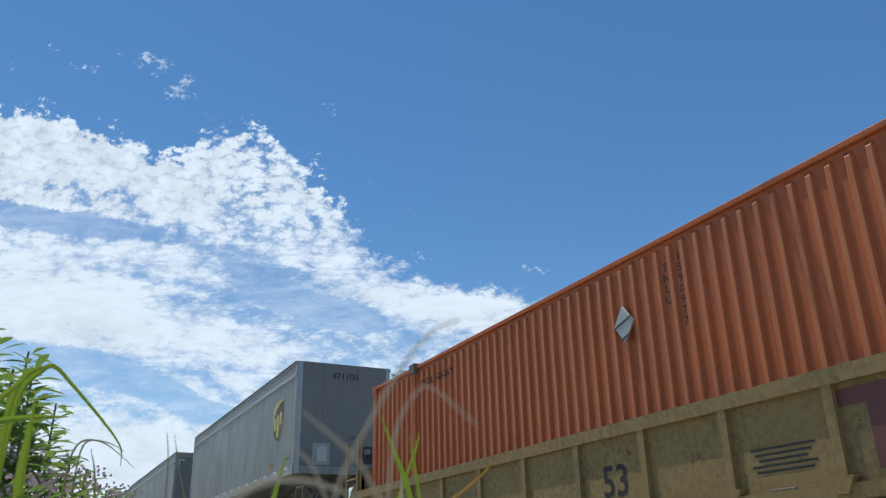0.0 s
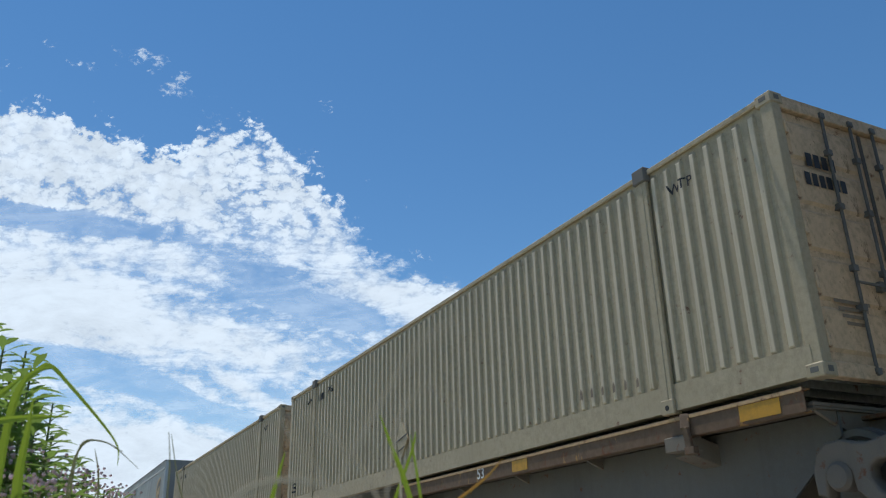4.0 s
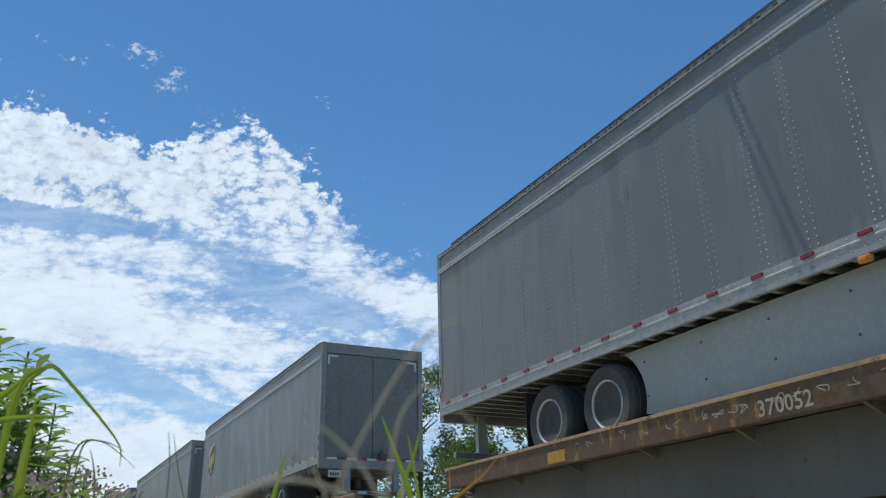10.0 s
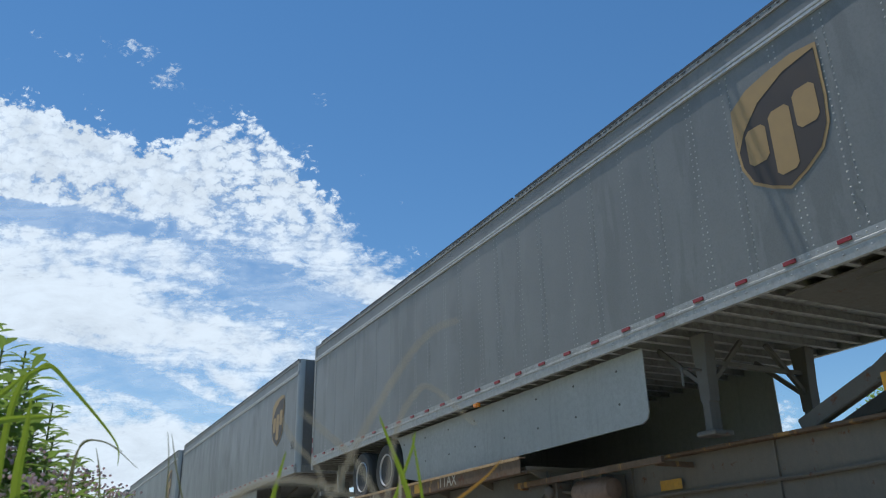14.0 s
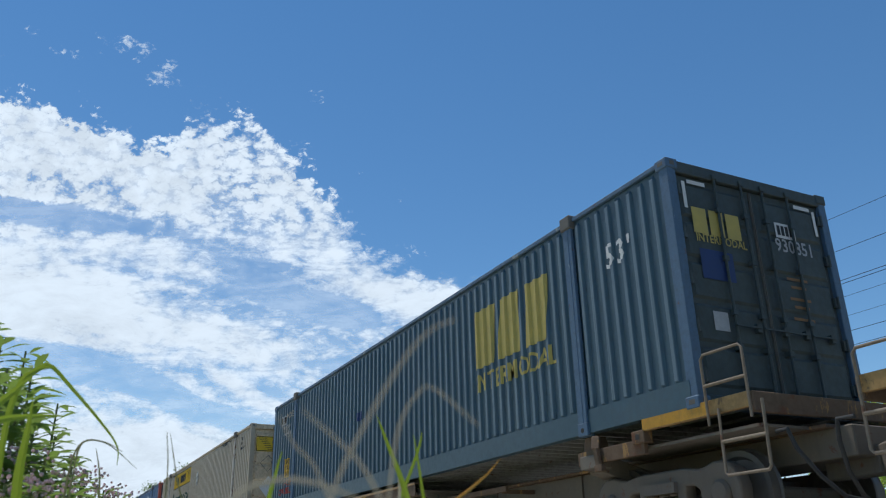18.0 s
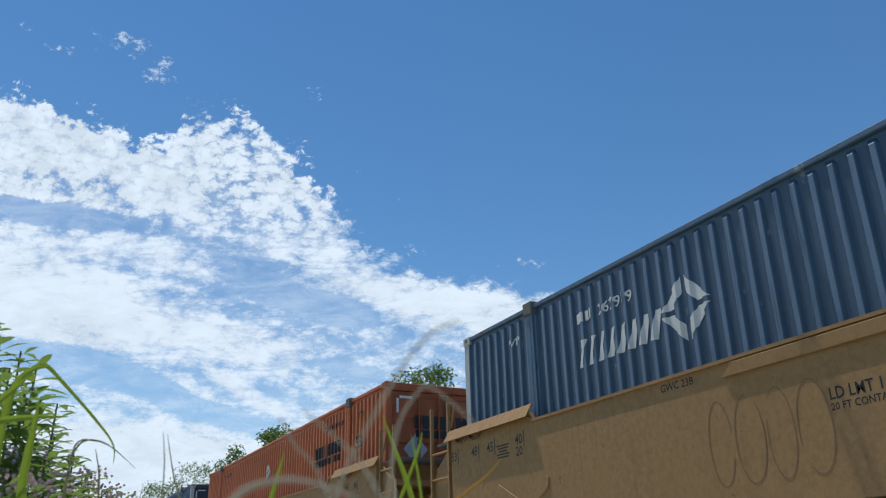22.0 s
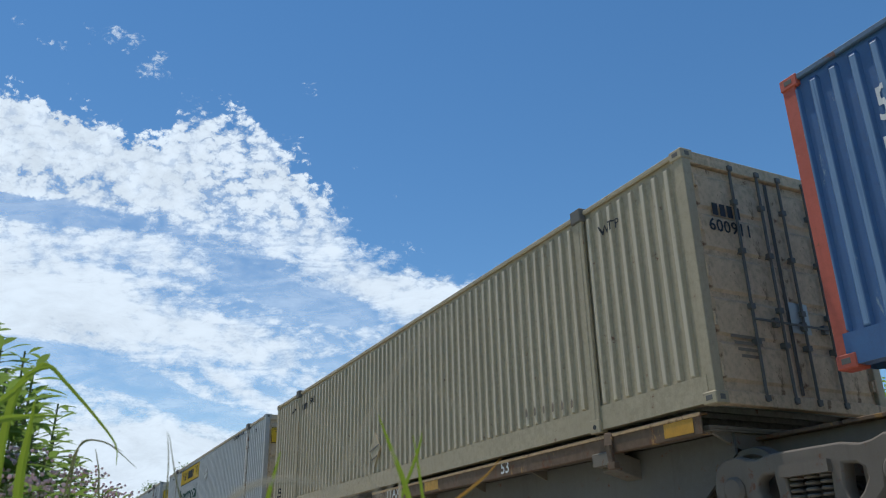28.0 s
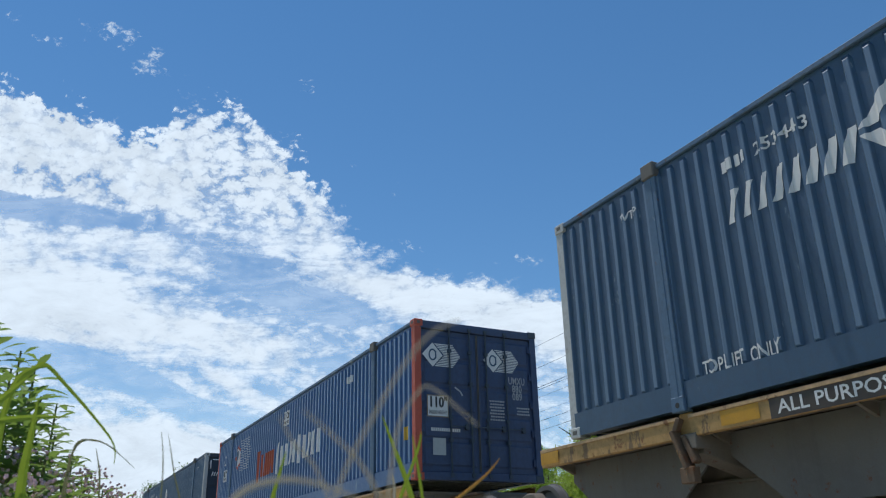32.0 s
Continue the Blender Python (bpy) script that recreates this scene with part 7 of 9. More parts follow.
def umax_marks(box, number, word=12.35):
    on = lambda y, z: near_side(SIDE, y, z)
    # slanted blocks stand for the word, a ring of rhombs follows it
    strokes = block_row(8, 1.6, 0.34, 0.5, 0.10)
    glyphs(box, WHITE, on(word, 1.92), strokes, True, name="word_mark")
    diamond_logo(box, word - 1.18, 1.98, 0.74, WHITE, True, on)
    write(box, number, 0.14, WHITE, on(12.35, 2.33), True, name="serial_number", width=0.66)
    glyphs(box, WHITE, on(12.95, 2.39), block_row(4, 0.36, 0.13), True, name="owner_code")
    write(box, "TOP LIFT ONLY", 0.15, WHITE, on(13.28, 0.30), True, width=1.05)
    write(box, "WTP", 0.11, WHITE, on(LEN - 1.5, 2.42), True)
    write(box, "WTP", 0.11, WHITE, on(1.35, 2.42), True)
    write(box, "TOP LIFT ONLY", 0.15, WHITE, on(2.75, 0.30), True, width=1.05)
    door_at = lambda x, z: front_end(0.022, x, z)
    glyphs(box, WHITE, door_at(-0.72, 2.14), [[(p[0] * 0.42, p[1] * 0.42) for p in s] for s in strokes], name="word_mark")
    diamond_logo(box, -0.24, 2.16, 0.34, WHITE, False, lambda a, b: door_at(a, b))
    glyphs(box, WHITE, door_at(0.72, 2.24), block_row(4, 0.5, 0.15), name="owner_code")
    write(box, number, 0.14, WHITE, door_at(0.74, 1.98), width=0.62)
    glyphs(box, WHITE, door_at(0.72, 1.30), [[(a, b + z) for a, b in rect(0.5 - 0.1 * (i % 3), 0.04)] for i, z in enumerate((0.0, 0.09, 0.18, 0.27, 0.36))], name="weight_table")
    shape(box, rect(0.28, 0.04), WHITE, door_at(-0.90, 2.66), name="corner_tape")
    shape(box, rect(0.045, 0.30), WHITE, door_at(-1.10, 2.48), name="corner_tape")
    shape(box, rect(0.28, 0.04), WHITE, door_at(0.90, 2.66), name="corner_tape")
    shape(box, rect(0.17, 0.26), M_LIVERY["cream"], door_at(-0.84, 0.98), name="sticker")
    shape(box, rect(0.2, 0.05), M_RED_TAPE, door_at(-0.35, 0.30), name="reflector")
    placard(box, 8.24, 2.08, WHITE, 0.42)


def placard(box, y, z, mat, size=0.5):
    h = size / 2
    m = Mesh().prism([(y - h, z), (y, z - h * 1.25), (y + h, z), (y, z + h * 1.25)], 0, SIDE - 0.02, SIDE + 0.01)
    p = part("placard_holder", m.make("placard_holder", mat, 0.004), box, "diamond placard holder")
    f = Mesh().bar((SIDE - 0.025, y - h * 0.9, z + 0.07), (SIDE - 0.025, y + h * 0.9, z - 0.02), 0.012, 0.02).bar((SIDE - 0.025, y - h * 0.5, z - 0.14), (SIDE - 0.025, y + h * 0.5, z - 0.19), 0.012, 0.02)
    part("flip_hinge", f.make("flip_hinge", M_CROSS), p)


def loop_bars(w, h):
    """An open ring of short bars."""
    return stroke([(w * math.cos(0.7 + i * 0.5), h * math.sin(0.7 + i * 0.5)) for i in range(11)], 0.03)


def pacer_marks(box, serial):
    on = lambda y, z: near_side(SIDE, y, z)
    # word marks become plain blocks in their colours, a tall first block and lower ones after it
    red = [[(a, b) for a, b in p] for p in block_row(5, 1.85, 0.62, 0.22, 0.04)]
    red[0] = [(a, b + (0.14 if b > 0 else -0.14)) for a, b in red[0]]
    glyphs(box, M_ORANGE_INK, on(10.0, 1.45), red, True, name="word_mark")
    white = block_row(10, 3.75, 0.56, 0.46, 0.06)
    white[0] = [(a, b * 1.45) for a, b in white[0]]
    white[5] = [(a, b * 1.25) for a, b in white[5]]
    glyphs(box, WHITE, on(7.05, 1.46), white, True, name="word_mark")
    d = [(0.0, 0.46), (0.34, 0.0), (0.0, -0.46), (-0.34, 0.0)]
    y, z = 13.32, 2.05
    shape(box, d, M_LIVERY["red"], on(y, z), True, name="rhomb_rim")
    shape(box, [(a * 0.84, b * 0.84) for a, b in d], WHITE, near_side(SIDE - 0.002, y, z), True, name="rhomb_field")
    shape(box, [(0.13 * math.cos(i * 0.5236) - 0.02, 0.16 * math.sin(i * 0.5236) + 0.08) for i in range(12)], M_LIVERY["navy"], near_side(SIDE - 0.004, y, z), True, name="globe_disc")
    shape(box, rect(0.07, 0.30), M_LIVERY["navy"], near_side(SIDE - 0.003, y + 0.12, z - 0.10), True, name="rhomb_bar")
    lines = []
    for i in range(13):
        zz = 0.46 - i * 0.075
        pts = [(0.22 + k * 0.08 + 0.5 * max(0, 0.25 - abs(zz) * 0.4), zz + 0.012 * math.sin(k * 1.3)) for k in range(15)]
        lines += stroke(pts, 0.014)
    glyphs(box, WHITE, on(y, z), lines, True, name="speed_lines")
    write(box, "53'", 0.32, WHITE, on(15.12, 2.0), True, name="length_mark", width=0.32)
    for yy, zz, k in ((15.08, 1.66, True), (8.1, 2.42, True)):
        shape(box, rect(0.44, 0.38), WHITE, on(yy, zz), True, name="height_panel")
        write(box, "110\"", 0.16, M_INK, near_side(SIDE - 0.003, yy, zz - 0.02), True, width=0.36)
        write(box, "INSIDE HEIGHT", 0.07, M_INK, near_side(SIDE - 0.003, yy, zz - 0.14), True, width=0.38)
    shape(box, rect(0.16, 0.24), M_STICKER, on(15.0, 0.74), True, name="sticker")
    shape(box, rect(0.16, 0.24), M_STICKER, on(0.42, 0.85), True, name="sticker")
    write(box, "DA", 0.22, WHITE, on(13.6, 0.58), True, width=0.26)
    shape(box, rect(0.22, 0.07), WHITE, on(13.05, 0.5), True, name="small_plate")
    glyphs(box, WHITE, on(3.42, 2.46), block_row(4, 0.42, 0.15), True, name="owner_code")
    write(box, serial, 0.16, WHITE, on(2.78, 2.40), True, name="serial_number", width=0.5) if serial else None
    at = lambda x, z, k=0: front_end(0.022 - 0.003 * k, x, z)
    for x in (-0.95, 0.34):
        shape(box, [(a * 0.62, b * 0.5) for a, b in d], WHITE, at(x, 2.25), name="rhomb_field")
        glyphs(box, M_LIVERY["navy"], at(x, 2.25, 1), loop_bars(0.07, 0.10) + [[(0.05, -0.09), (0.08, -0.06), (0.08, 0.09), (0.05, 0.06)]], name="rhomb_glyph")
        rows = []
        for i in range(14):
            h = 0.205 - 0.0315 * i
            a = 0.225 * (1 - abs(h) / 0.23) + 0.02
            rows.append([(a, h - 0.008), (0.58 - 0.75 * abs(h), h - 0.008), (0.58 - 0.75 * abs(h), h + 0.012), (a, h + 0.012)])
        glyphs(box, WHITE, at(x, 2.25), rows[:14], name="speed_line")
    shape(box, rect(0.44, 0.40), M_ROD, at(-0.86, 1.30), name="panel_rim")
    shape(box, rect(0.40, 0.36), WHITE, at(-0.86, 1.30, 1), name="height_panel")
    write(box, "110\"", 0.19, M_INK, at(-0.86, 1.28, 2), width=0.34)
    write(box, "110\"", 0.19, M_INK, at(-0.851, 1.282, 2.6), width=0.34)
    write(box, "INSIDE HEIGHT", 0.066, M_INK, at(-0.86, 1.155, 2), width=0.36)
    code = serial if len(serial) == 6 else "880089"
    for i, body in enumerate(("UMXU", code[:3], code[3:])):
        write(box, body, 0.14, M_FADED_INK, at(0.85, 1.82 - 0.15 * i), width=0.36 if i == 0 else 0.22)
    for x, n, wide in ((0.40, 7, 0.34), (0.97, 3, 0.30)):
        for i in range(n):
            glyphs(box, M_FADED_INK, at(x, 1.47 - 0.058 * i - (0.10 if n == 3 else 0.0)), block_row(6, wide * (1 - 0.12 * (i % 2)), 0.03), name="weight_figure")
    shape(box, rect(0.26, 0.30), M_PLACARD, at(-0.84, 0.58), name="bare_plate")
    glyphs(box, M_FADED_INK, at(-0.42, 1.62), stroke([(-0.08, 0.05), (0.0, 0.0), (0.03, -0.02), (0.08, -0.10)], 0.03), name="scuff")
    glyphs(box, WHITE, at(-0.7, 0.88), block_row(14, 0.6, 0.06), name="small_print")


def hunt_marks(box, label_rows=True, number=""):
    on = lambda y, z: near_side(SIDE, y, z)
    y = 11.6 if number else 11.3
    PANEL_Z = 2.30 if number else 2.42
    shape(box, rect(3.65, 0.60), M_HUNT_Y, on(y, PANEL_Z), True, name="sign_panel", label="yellow sign panel")
    glyphs(box, M_INK, near_side(SIDE - 0.003, y - 0.05, PANEL_Z), block_row(7, 1.75, 0.30, 0.28), True, name="word_mark")
    swirl = sum([stroke([(-1.6 + 0.05 * i, 0.17 - 0.05 * i), (-1.1 + 0.05 * i, 0.17 - 0.05 * i)], 0.016) for i in range(7)], [])
    swirl += sum([stroke([(1.1 + 0.05 * i, 0.17 - 0.05 * i), (1.6, 0.17 - 0.05 * i)], 0.016) for i in range(7)], [])
    glyphs(box, M_INK, near_side(SIDE - 0.003, y, PANEL_Z), swirl, True, name="scroll_line")
    rim = stroke([(-1.78, -0.29), (1.78, -0.29), (1.78, 0.29), (-1.78, 0.29), (-1.78, -0.29)], 0.03)
    glyphs(box, M_INK, near_side(SIDE - 0.003, y, PANEL_Z), rim, True, name="sign_rim")
    write(box, "Intermodal", 0.50, M_GREEN_INK, on(y, 1.45), True, width=3.5)
    write(box, "STACK LIMIT 3 HIGH", 0.085, M_INK, on(13.25, 2.69), True, width=1.3)
    write(box, "STACK LIMIT 3 HIGH", 0.10, M_INK, on(3.3, 2.70), True, width=1.6)
    write(box, "TOP LIFT ONLY", 0.15, M_INK, on(2.85, 0.46), True, width=1.15)
    write(box, "TOP LIFT ONLY", 0.18, M_INK, on(13.05, 0.54 if number else 0.36), True, width=1.4)
    for yy in (1.15, LEN - 1.1):
        write(box, "WTP", 0.10, M_INK, on(yy, 2.54), True)
        if number or not label_rows:
            write(box, "OR", 0.08, M_INK, on(yy, 2.40), True)
            glyphs(box, M_INK, on(yy, 2.29), block_row(4, 0.26, 0.07, 0.3), True, name="owner_bar")
            write(box, "PIN LIFT", 0.07, M_INK, on(yy - 0.33, 2.255), True)
    placard(box, 7.91, 2.08, M_LIVERY["bright"], 0.42)
    placard(box, 7.91, 0.74, M_LIVERY["bright"], 0.42)
    at = lambda x, z, k=0: front_end(0.022 - 0.003 * k, x, z)
    # the sign on the doors
    shape(box, rect(2.28, 0.46), M_HUNT_Y, at(0.0, 2.30), name="sign_panel", label="yellow sign panel")
    glyphs(box, M_INK, at(0.0, 2.30, 1), block_row(7, 1.25, 0.28, 0.28), name="word_mark")
    sw = sum([stroke([(-1.08 + 0.05 * i, 0.17 - 0.055 * i), (-0.8 + 0.03 * i, 0.17 - 0.055 * i)], 0.014) for i in range(7)], [])
    sw += sum([stroke([(0.75 + 0.02 * i, 0.17 - 0.055 * i), (1.05, 0.17 - 0.055 * i)], 0.014) for i in range(7)], [])
    sw += stroke([(-1.12, -0.21), (1.12, -0.21), (1.12, 0.21), (-1.12, 0.21), (-1.12, -0.21)], 0.02)
    glyphs(box, M_INK, at(0.0, 2.30, 1), sw, name="scroll_line")
    h = 0.24
    for zz in ((0.78,) if number else (1.65, 0.78) if label_rows else (1.72,)):
        pts = [(0, h), (h, 0), (0, -h), (-h, 0), (0, h)]
        glyphs(box, M_CROSS, at(-0.74, zz), stroke(pts, 0.018), name="placard_outline")
    if label_rows:
        shape(box, rect(0.56, 0.30), M_BROWN, at(-0.72, 1.25), name="notice_panel")
        for i, word in enumerate(("EXPERIENCED", "DRIVERS") if number else ("LOCAL", "REGIONAL", "DEDICATED")):
            write(box, word, 0.055, M_HUNT_Y, at(-0.72, 1.31 - 0.085 * i, 1), width=(0.46, 0.30)[i] if number else (0.24, 0.38, 0.44)[i])
        if number:
            glyphs(box, M_HUNT_Y, at(-0.72, 1.16, 1), [[(a, b + z) for a, b in rect(0.42, 0.022)] for z in (0.0, -0.04)], name="notice_bar")
            glyphs(box, M_HUNT_Y, at(-0.74, 1.70), [[(a, b + z) for a, b in rect(0.42, 0.035)] for z in (0.03, -0.04)], name="notice_bar")
        glyphs(box, M_INK, at(-0.72, 1.04), [[(a, b + z) for a, b in rect(0.42, 0.025)] for z in (0.02, -0.04)], name="notice_bar")
    else:
        shape(box, [(0, 0.33), (0.28, 0), (0, -0.33), (-0.28, 0)], M_WHITE_INK, at(-0.70, 1.02), name="placard")
        shape(box, rect(0.22, 0.5), M_HUNT_Y, at(0.92, 0.95), name="sticker")
    glyphs(box, M_INK, at(0.78, 1.62), block_row(4, 0.3, 0.10), name="owner_code")
    write(box, number, 0.10, M_INK, at(0.80, 1.45), width=0.40) if number else None
    glyphs(box, M_CROSS, at(0.62, 0.62), block_row(9, 0.32, 0.05), name="small_print")


def cream_marks(box, number):
    on = lambda y, z: near_side(SIDE, y, z)
    write(box, "WTP", 0.12, M_INK, on(1.4, 2.42), True)
    write(box, "WTP", 0.12, M_INK, on(LEN - 1.5, 2.42), True)
    write(box, "53'", 0.22, M_INK, on(LEN - 0.55, 0.42), True)
    glyphs(box, M_INK, on(LEN - 2.45, 2.45), block_row(4, 0.5, 0.15), True, name="owner_code")
    if number:
        write(box, number[-4:], 0.16, M_INK, on(LEN - 3.0, 2.42), True, width=0.4)
    placard(box, 9.0, 0.75, M_LIVERY["cream"], 0.52)
    for i in range(6):
        yb = 0.14 + (10 + i) * PITCH_C + 0.72 * PITCH_C
        shape(box, [(-0.022, -0.06), (0.018, -0.05), (0.022, 0.03), (0.0, 0.06 + 0.01 * (i % 3)), (-0.02, 0.02)], M_ROD, near_side(SIDE - 0.001, yb, 0.44 + 0.012 * i), name="torn_rib")
    at = lambda x, z: front_end(0.022, x, z)
    glyphs(box, M_INK, at(-0.72, 2.22), block_row(4, 0.45, 0.15), name="owner_code")
    if len(number) == 6:
        write(box, number, 0.15, M_INK, at(-0.70, 1.95), width=0.62)
    else:
        glyphs(box, M_INK, at(-0.70, 2.0), block_row(6, 0.62, 0.14), name="serial_bars")
    shape(box, rect(0.30, 0.36), M_PLACARD, at(0.15, 1.05), name="plate")
    glyphs(box, M_ROD, at(-0.72, 0.62), [[(a, b + z) for a, b in rect(0.5 - 0.08 * i, 0.035)] for i, z in enumerate((0.12, 0.05, -0.02, -0.09))], name="weight_table")


def snl_marks(box, number, name_blocks=False):
    on = lambda y, z: near_side(SIDE, y, z)
    write(box, "WTP", 0.12, M_INK, on(1.35, 2.42), True)
    write(box, "53'", 0.24, M_INK, on(1.40, 1.82), True)
    for i, ch in enumerate("SNLU"):
        write(box, ch, 0.10, M_INK, on(7.5, 2.48 - 0.13 * i), True)
    for i, ch in enumerate(number):
        write(box, ch, 0.10, M_INK, on(7.28, 2.54 - 0.125 * i), True)
    placard(box, 8.25, 2.06, M_PLACARD, 0.36)
    write(box, "STACK 2 HIGH ONLY", 0.10, M_INK, on(13.3, 2.46), True, width=1.2)
    at = lambda x, z: front_end(0.022, x, z)
    if name_blocks:
        row = block_row(9, 1.7, 0.26, 0.22)
        glyphs(box, M_INK, on(3.38, 2.02), row, True, name="word_mark")
        glyphs(box, M_INK, on(3.85, 1.78), [rect(0.75, 0.15)], True, name="word_bar")
        glyphs(box, M_INK, on(2.98, 1.78), block_row(7, 0.85, 0.14), True, name="word_mark")
        write(box, "STACK 2 HIGH ONLY", 0.11, M_INK, on(3.0, 2.44), True, width=1.25)
        glyphs(box, M_INK, at(0.10, 2.15), block_row(9, 1.6, 0.26, 0.22), name="word_mark")
        glyphs(box, M_INK, at(-0.30, 1.92), [rect(0.75, 0.15)], name="word_bar")
        glyphs(box, M_INK, at(0.60, 1.92), block_row(7, 0.62, 0.14), name="word_mark")
        shape(box, [(0, 0.3), (0.26, 0), (0, -0.3), (-0.26, 0)], M_PLACARD, at(-0.68, 1.62), name="placard")
    for s in (-1, 1):
        shape(box, rect(0.28, 0.05), M_WHITE_INK, at(s * 0.88, 2.62), name="corner_tape")
        shape(box, rect(0.05, 0.28), M_WHITE_INK, at(s * 1.06, 2.45), name="corner_tape")


def intermodal_blue_marks(box):
    on = lambda y, z: near_side(SIDE, y, z)
    yel = M_DULL_YELLOW
    big = block_row(3, 2.2, 0.92, 0.22, 0.08)
    glyphs(box, yel, on(3.60, 1.88), big, True, name="word_mark")
    write(box, "INTERMODAL", 0.27, yel, on(3.60, 1.05), True, width=2.2)
    write(box, "53'", 0.30, WHITE, on(1.05, 1.95), True)
    shape(box, rect(0.34, 0.18), M_BLUE_PATCH, on(9.7, 1.55), True, name="blue_patch")
    shape(box, rect(0.42, 0.24), M_FADED_INK, on(LEN - 0.92, 2.38), True, name="code_panel")
    glyphs(box, M_INK, near_side(SIDE - 0.003, LEN - 0.92, 2.38), block_row(4, 0.34, 0.16), True, name="owner_code")
    write(box, "930851", 0.15, M_FADED_TAN, on(LEN - 1.50, 2.38), True, width=0.66)
    write(box, "TARE WEIGHT", 0.085, M_FADED_INK, on(LEN - 1.2, 2.14), True, width=0.78)
    write(box, "(KG) 4630", 0.085, M_FADED_INK, on(LEN - 1.2, 1.96), True, width=0.66)
    shape(box, rect(0.40, 0.48), M_STICKER, on(LEN - 1.40, 1.10), True, name="caution_panel")
    for i, b in enumerate(("CAUTION", "9'6 3/6", "HIGH")):
        write(box, b, 0.11, M_INK, near_side(SIDE - 0.003, LEN - 1.40, 1.20 - 0.15 * i), True, width=0.30)
    write(box, "HI-CUBE", 0.15, M_RED_INK, on(LEN - 1.5, 0.66), True, width=0.62)
    write(box, "CHASSIS REQUIRED", 0.15, M_RED_INK, on(LEN - 1.4, 0.46), True, width=1.25)
    at = lambda x, z, k=0: front_end(0.022 - 0.003 * k, x, z)
    glyphs(box, yel, at(-0.62, 2.18), block_row(3, 0.78, 0.32, 0.16), name="word_mark")
    write(box, "INTERMODAL", 0.10, yel, at(-0.60, 1.92), width=0.78)
    shape(box, rect(0.5, 0.36), M_BLUE_PATCH, at(-0.72, 1.65), name="blue_patch")
    shape(box, rect(0.34, 0.20), WHITE, at(0.50, 2.28), name="code_panel")
    glyphs(box, M_INK, at(0.50, 2.28, 1), block_row(4, 0.28, 0.13), name="owner_code")
    write(box, "930851", 0.17, M_FADED_INK, at(0.62, 2.0), width=0.62)
    shape(box, rect(0.22, 0.22), M_FADED_INK, at(-0.80, 0.98), name="placard")
    glyphs(box, M_GRAFFITI_D, at(0.55, 1.35), [[(a, b + z) for a, b in rect(0.35 - 0.1 * (i % 2), 0.035)] for i, z in enumerate((0.3, 0.2, 0.05, -0.05, -0.2))], name="weight_table")
    for s in (-1, 1):
        shape(box, rect(0.28, 0.05), WHITE, at(s * 0.88, 2.66), name="corner_tape")
        shape(box, rect(0.05, 0.34), WHITE, at(s * 1.08, 2.48), name="corner_tape")


GREY_T = "grey 53 foot trailer, brown shield"
L45 = 13.72


def on_car(box, y):
    return rolls(box, y, BASE)


def on_well(box, y):
    return rolls(box, y, 1.10)


def trailer_at(y, *args, **kw):
    return rolls(trailer(*args, **kw), y, WELL_Z)


# well car with the orange box at the head
well_car(-0.89, "old mustard well car with ribbed sides", ribbed=True)
head = container("plain orange corrugated container in a well car", "orange", rod="orange_door", door="orange_door")
snl_marks(head, "1590977")
on_well(head, -0.89)

trailer_at(20.5, "dented grey 45 foot trailer with a lemon shield emblem", L45, True, 1, 0.7, False, 3.2, M_LEMON, "871100", lift_signs=True, tape_white=True)
trailer_at(38.4, GREY_T + ", roll-up door leading", LEN, False, 0, 0.25, skirt_ends=(4.3, 10.3))
trailer_at(55.75, GREY_T + ", roll-up door leading", LEN, False, 2, 0.25)
trailer_at(109.40, "wrinkled grey 53 foot trailer with a brown shield emblem, nose leading", LEN, True, 3, 1.4, number="888264", skirt_ends=(4.1, 10.3))
trailer_at(129.55, GREY_T + ", yellow sticker on roll-up door", LEN, False, 4, 0.25)
trailer_at(150.4, "creased grey 45 foot trailer with lemon shield and swing doors", L45, False, 5, 0.9, False, 3.2, M_LEMON, lift_signs=True, sheet_door=False, tape_white=True)
trailer_at(167.1, "grey 53 foot trailer with a brown shield emblem, nose leading", LEN, True, 6, 0.3, number="877280", skirt_ends=(4.2, 10.3))
trailer_at(189.5, "wrinkled grey 45 foot trailer with torn wheel covers, rear doors leading", L45, False, 7, 1.2, False, 3.2, M_LEMON, lift_signs=True, sheet_door=False, torn=True)
trailer_at(205.75, GREY_T + ", yellow sticker on roll-up door", LEN, False, 8, 0.4, tandem=3.75)
trailer_at(225.3, "grey 53 foot trailer with a tapered side skirt, nose leading", LEN, True, 9, 0.3, number="181855", skirt_ends=(2.95, 10.3), taper=True)
trailer_at(242.3, "grey 53 foot trailer with a brown shield emblem, nose leading", LEN, True, 10, 0.35, skirt_ends=(4.4, 10.4), gear=3.8)
trailer_at(259.7, "grey 53 foot trailer with a brown shield emblem, nose leading", LEN, True, 11, 0.6, skirt_ends=(4.3, 10.3))
trailer_at(277.1, "grey 53 foot trailer with a brown shield emblem, nose leading", LEN, True, 12, 0.3, skirt_ends=(4.3, 10.3), tape_white=True)
trailer_at(295.0, GREY_T + ", roll-up door leading", LEN, False, 13, 0.5)

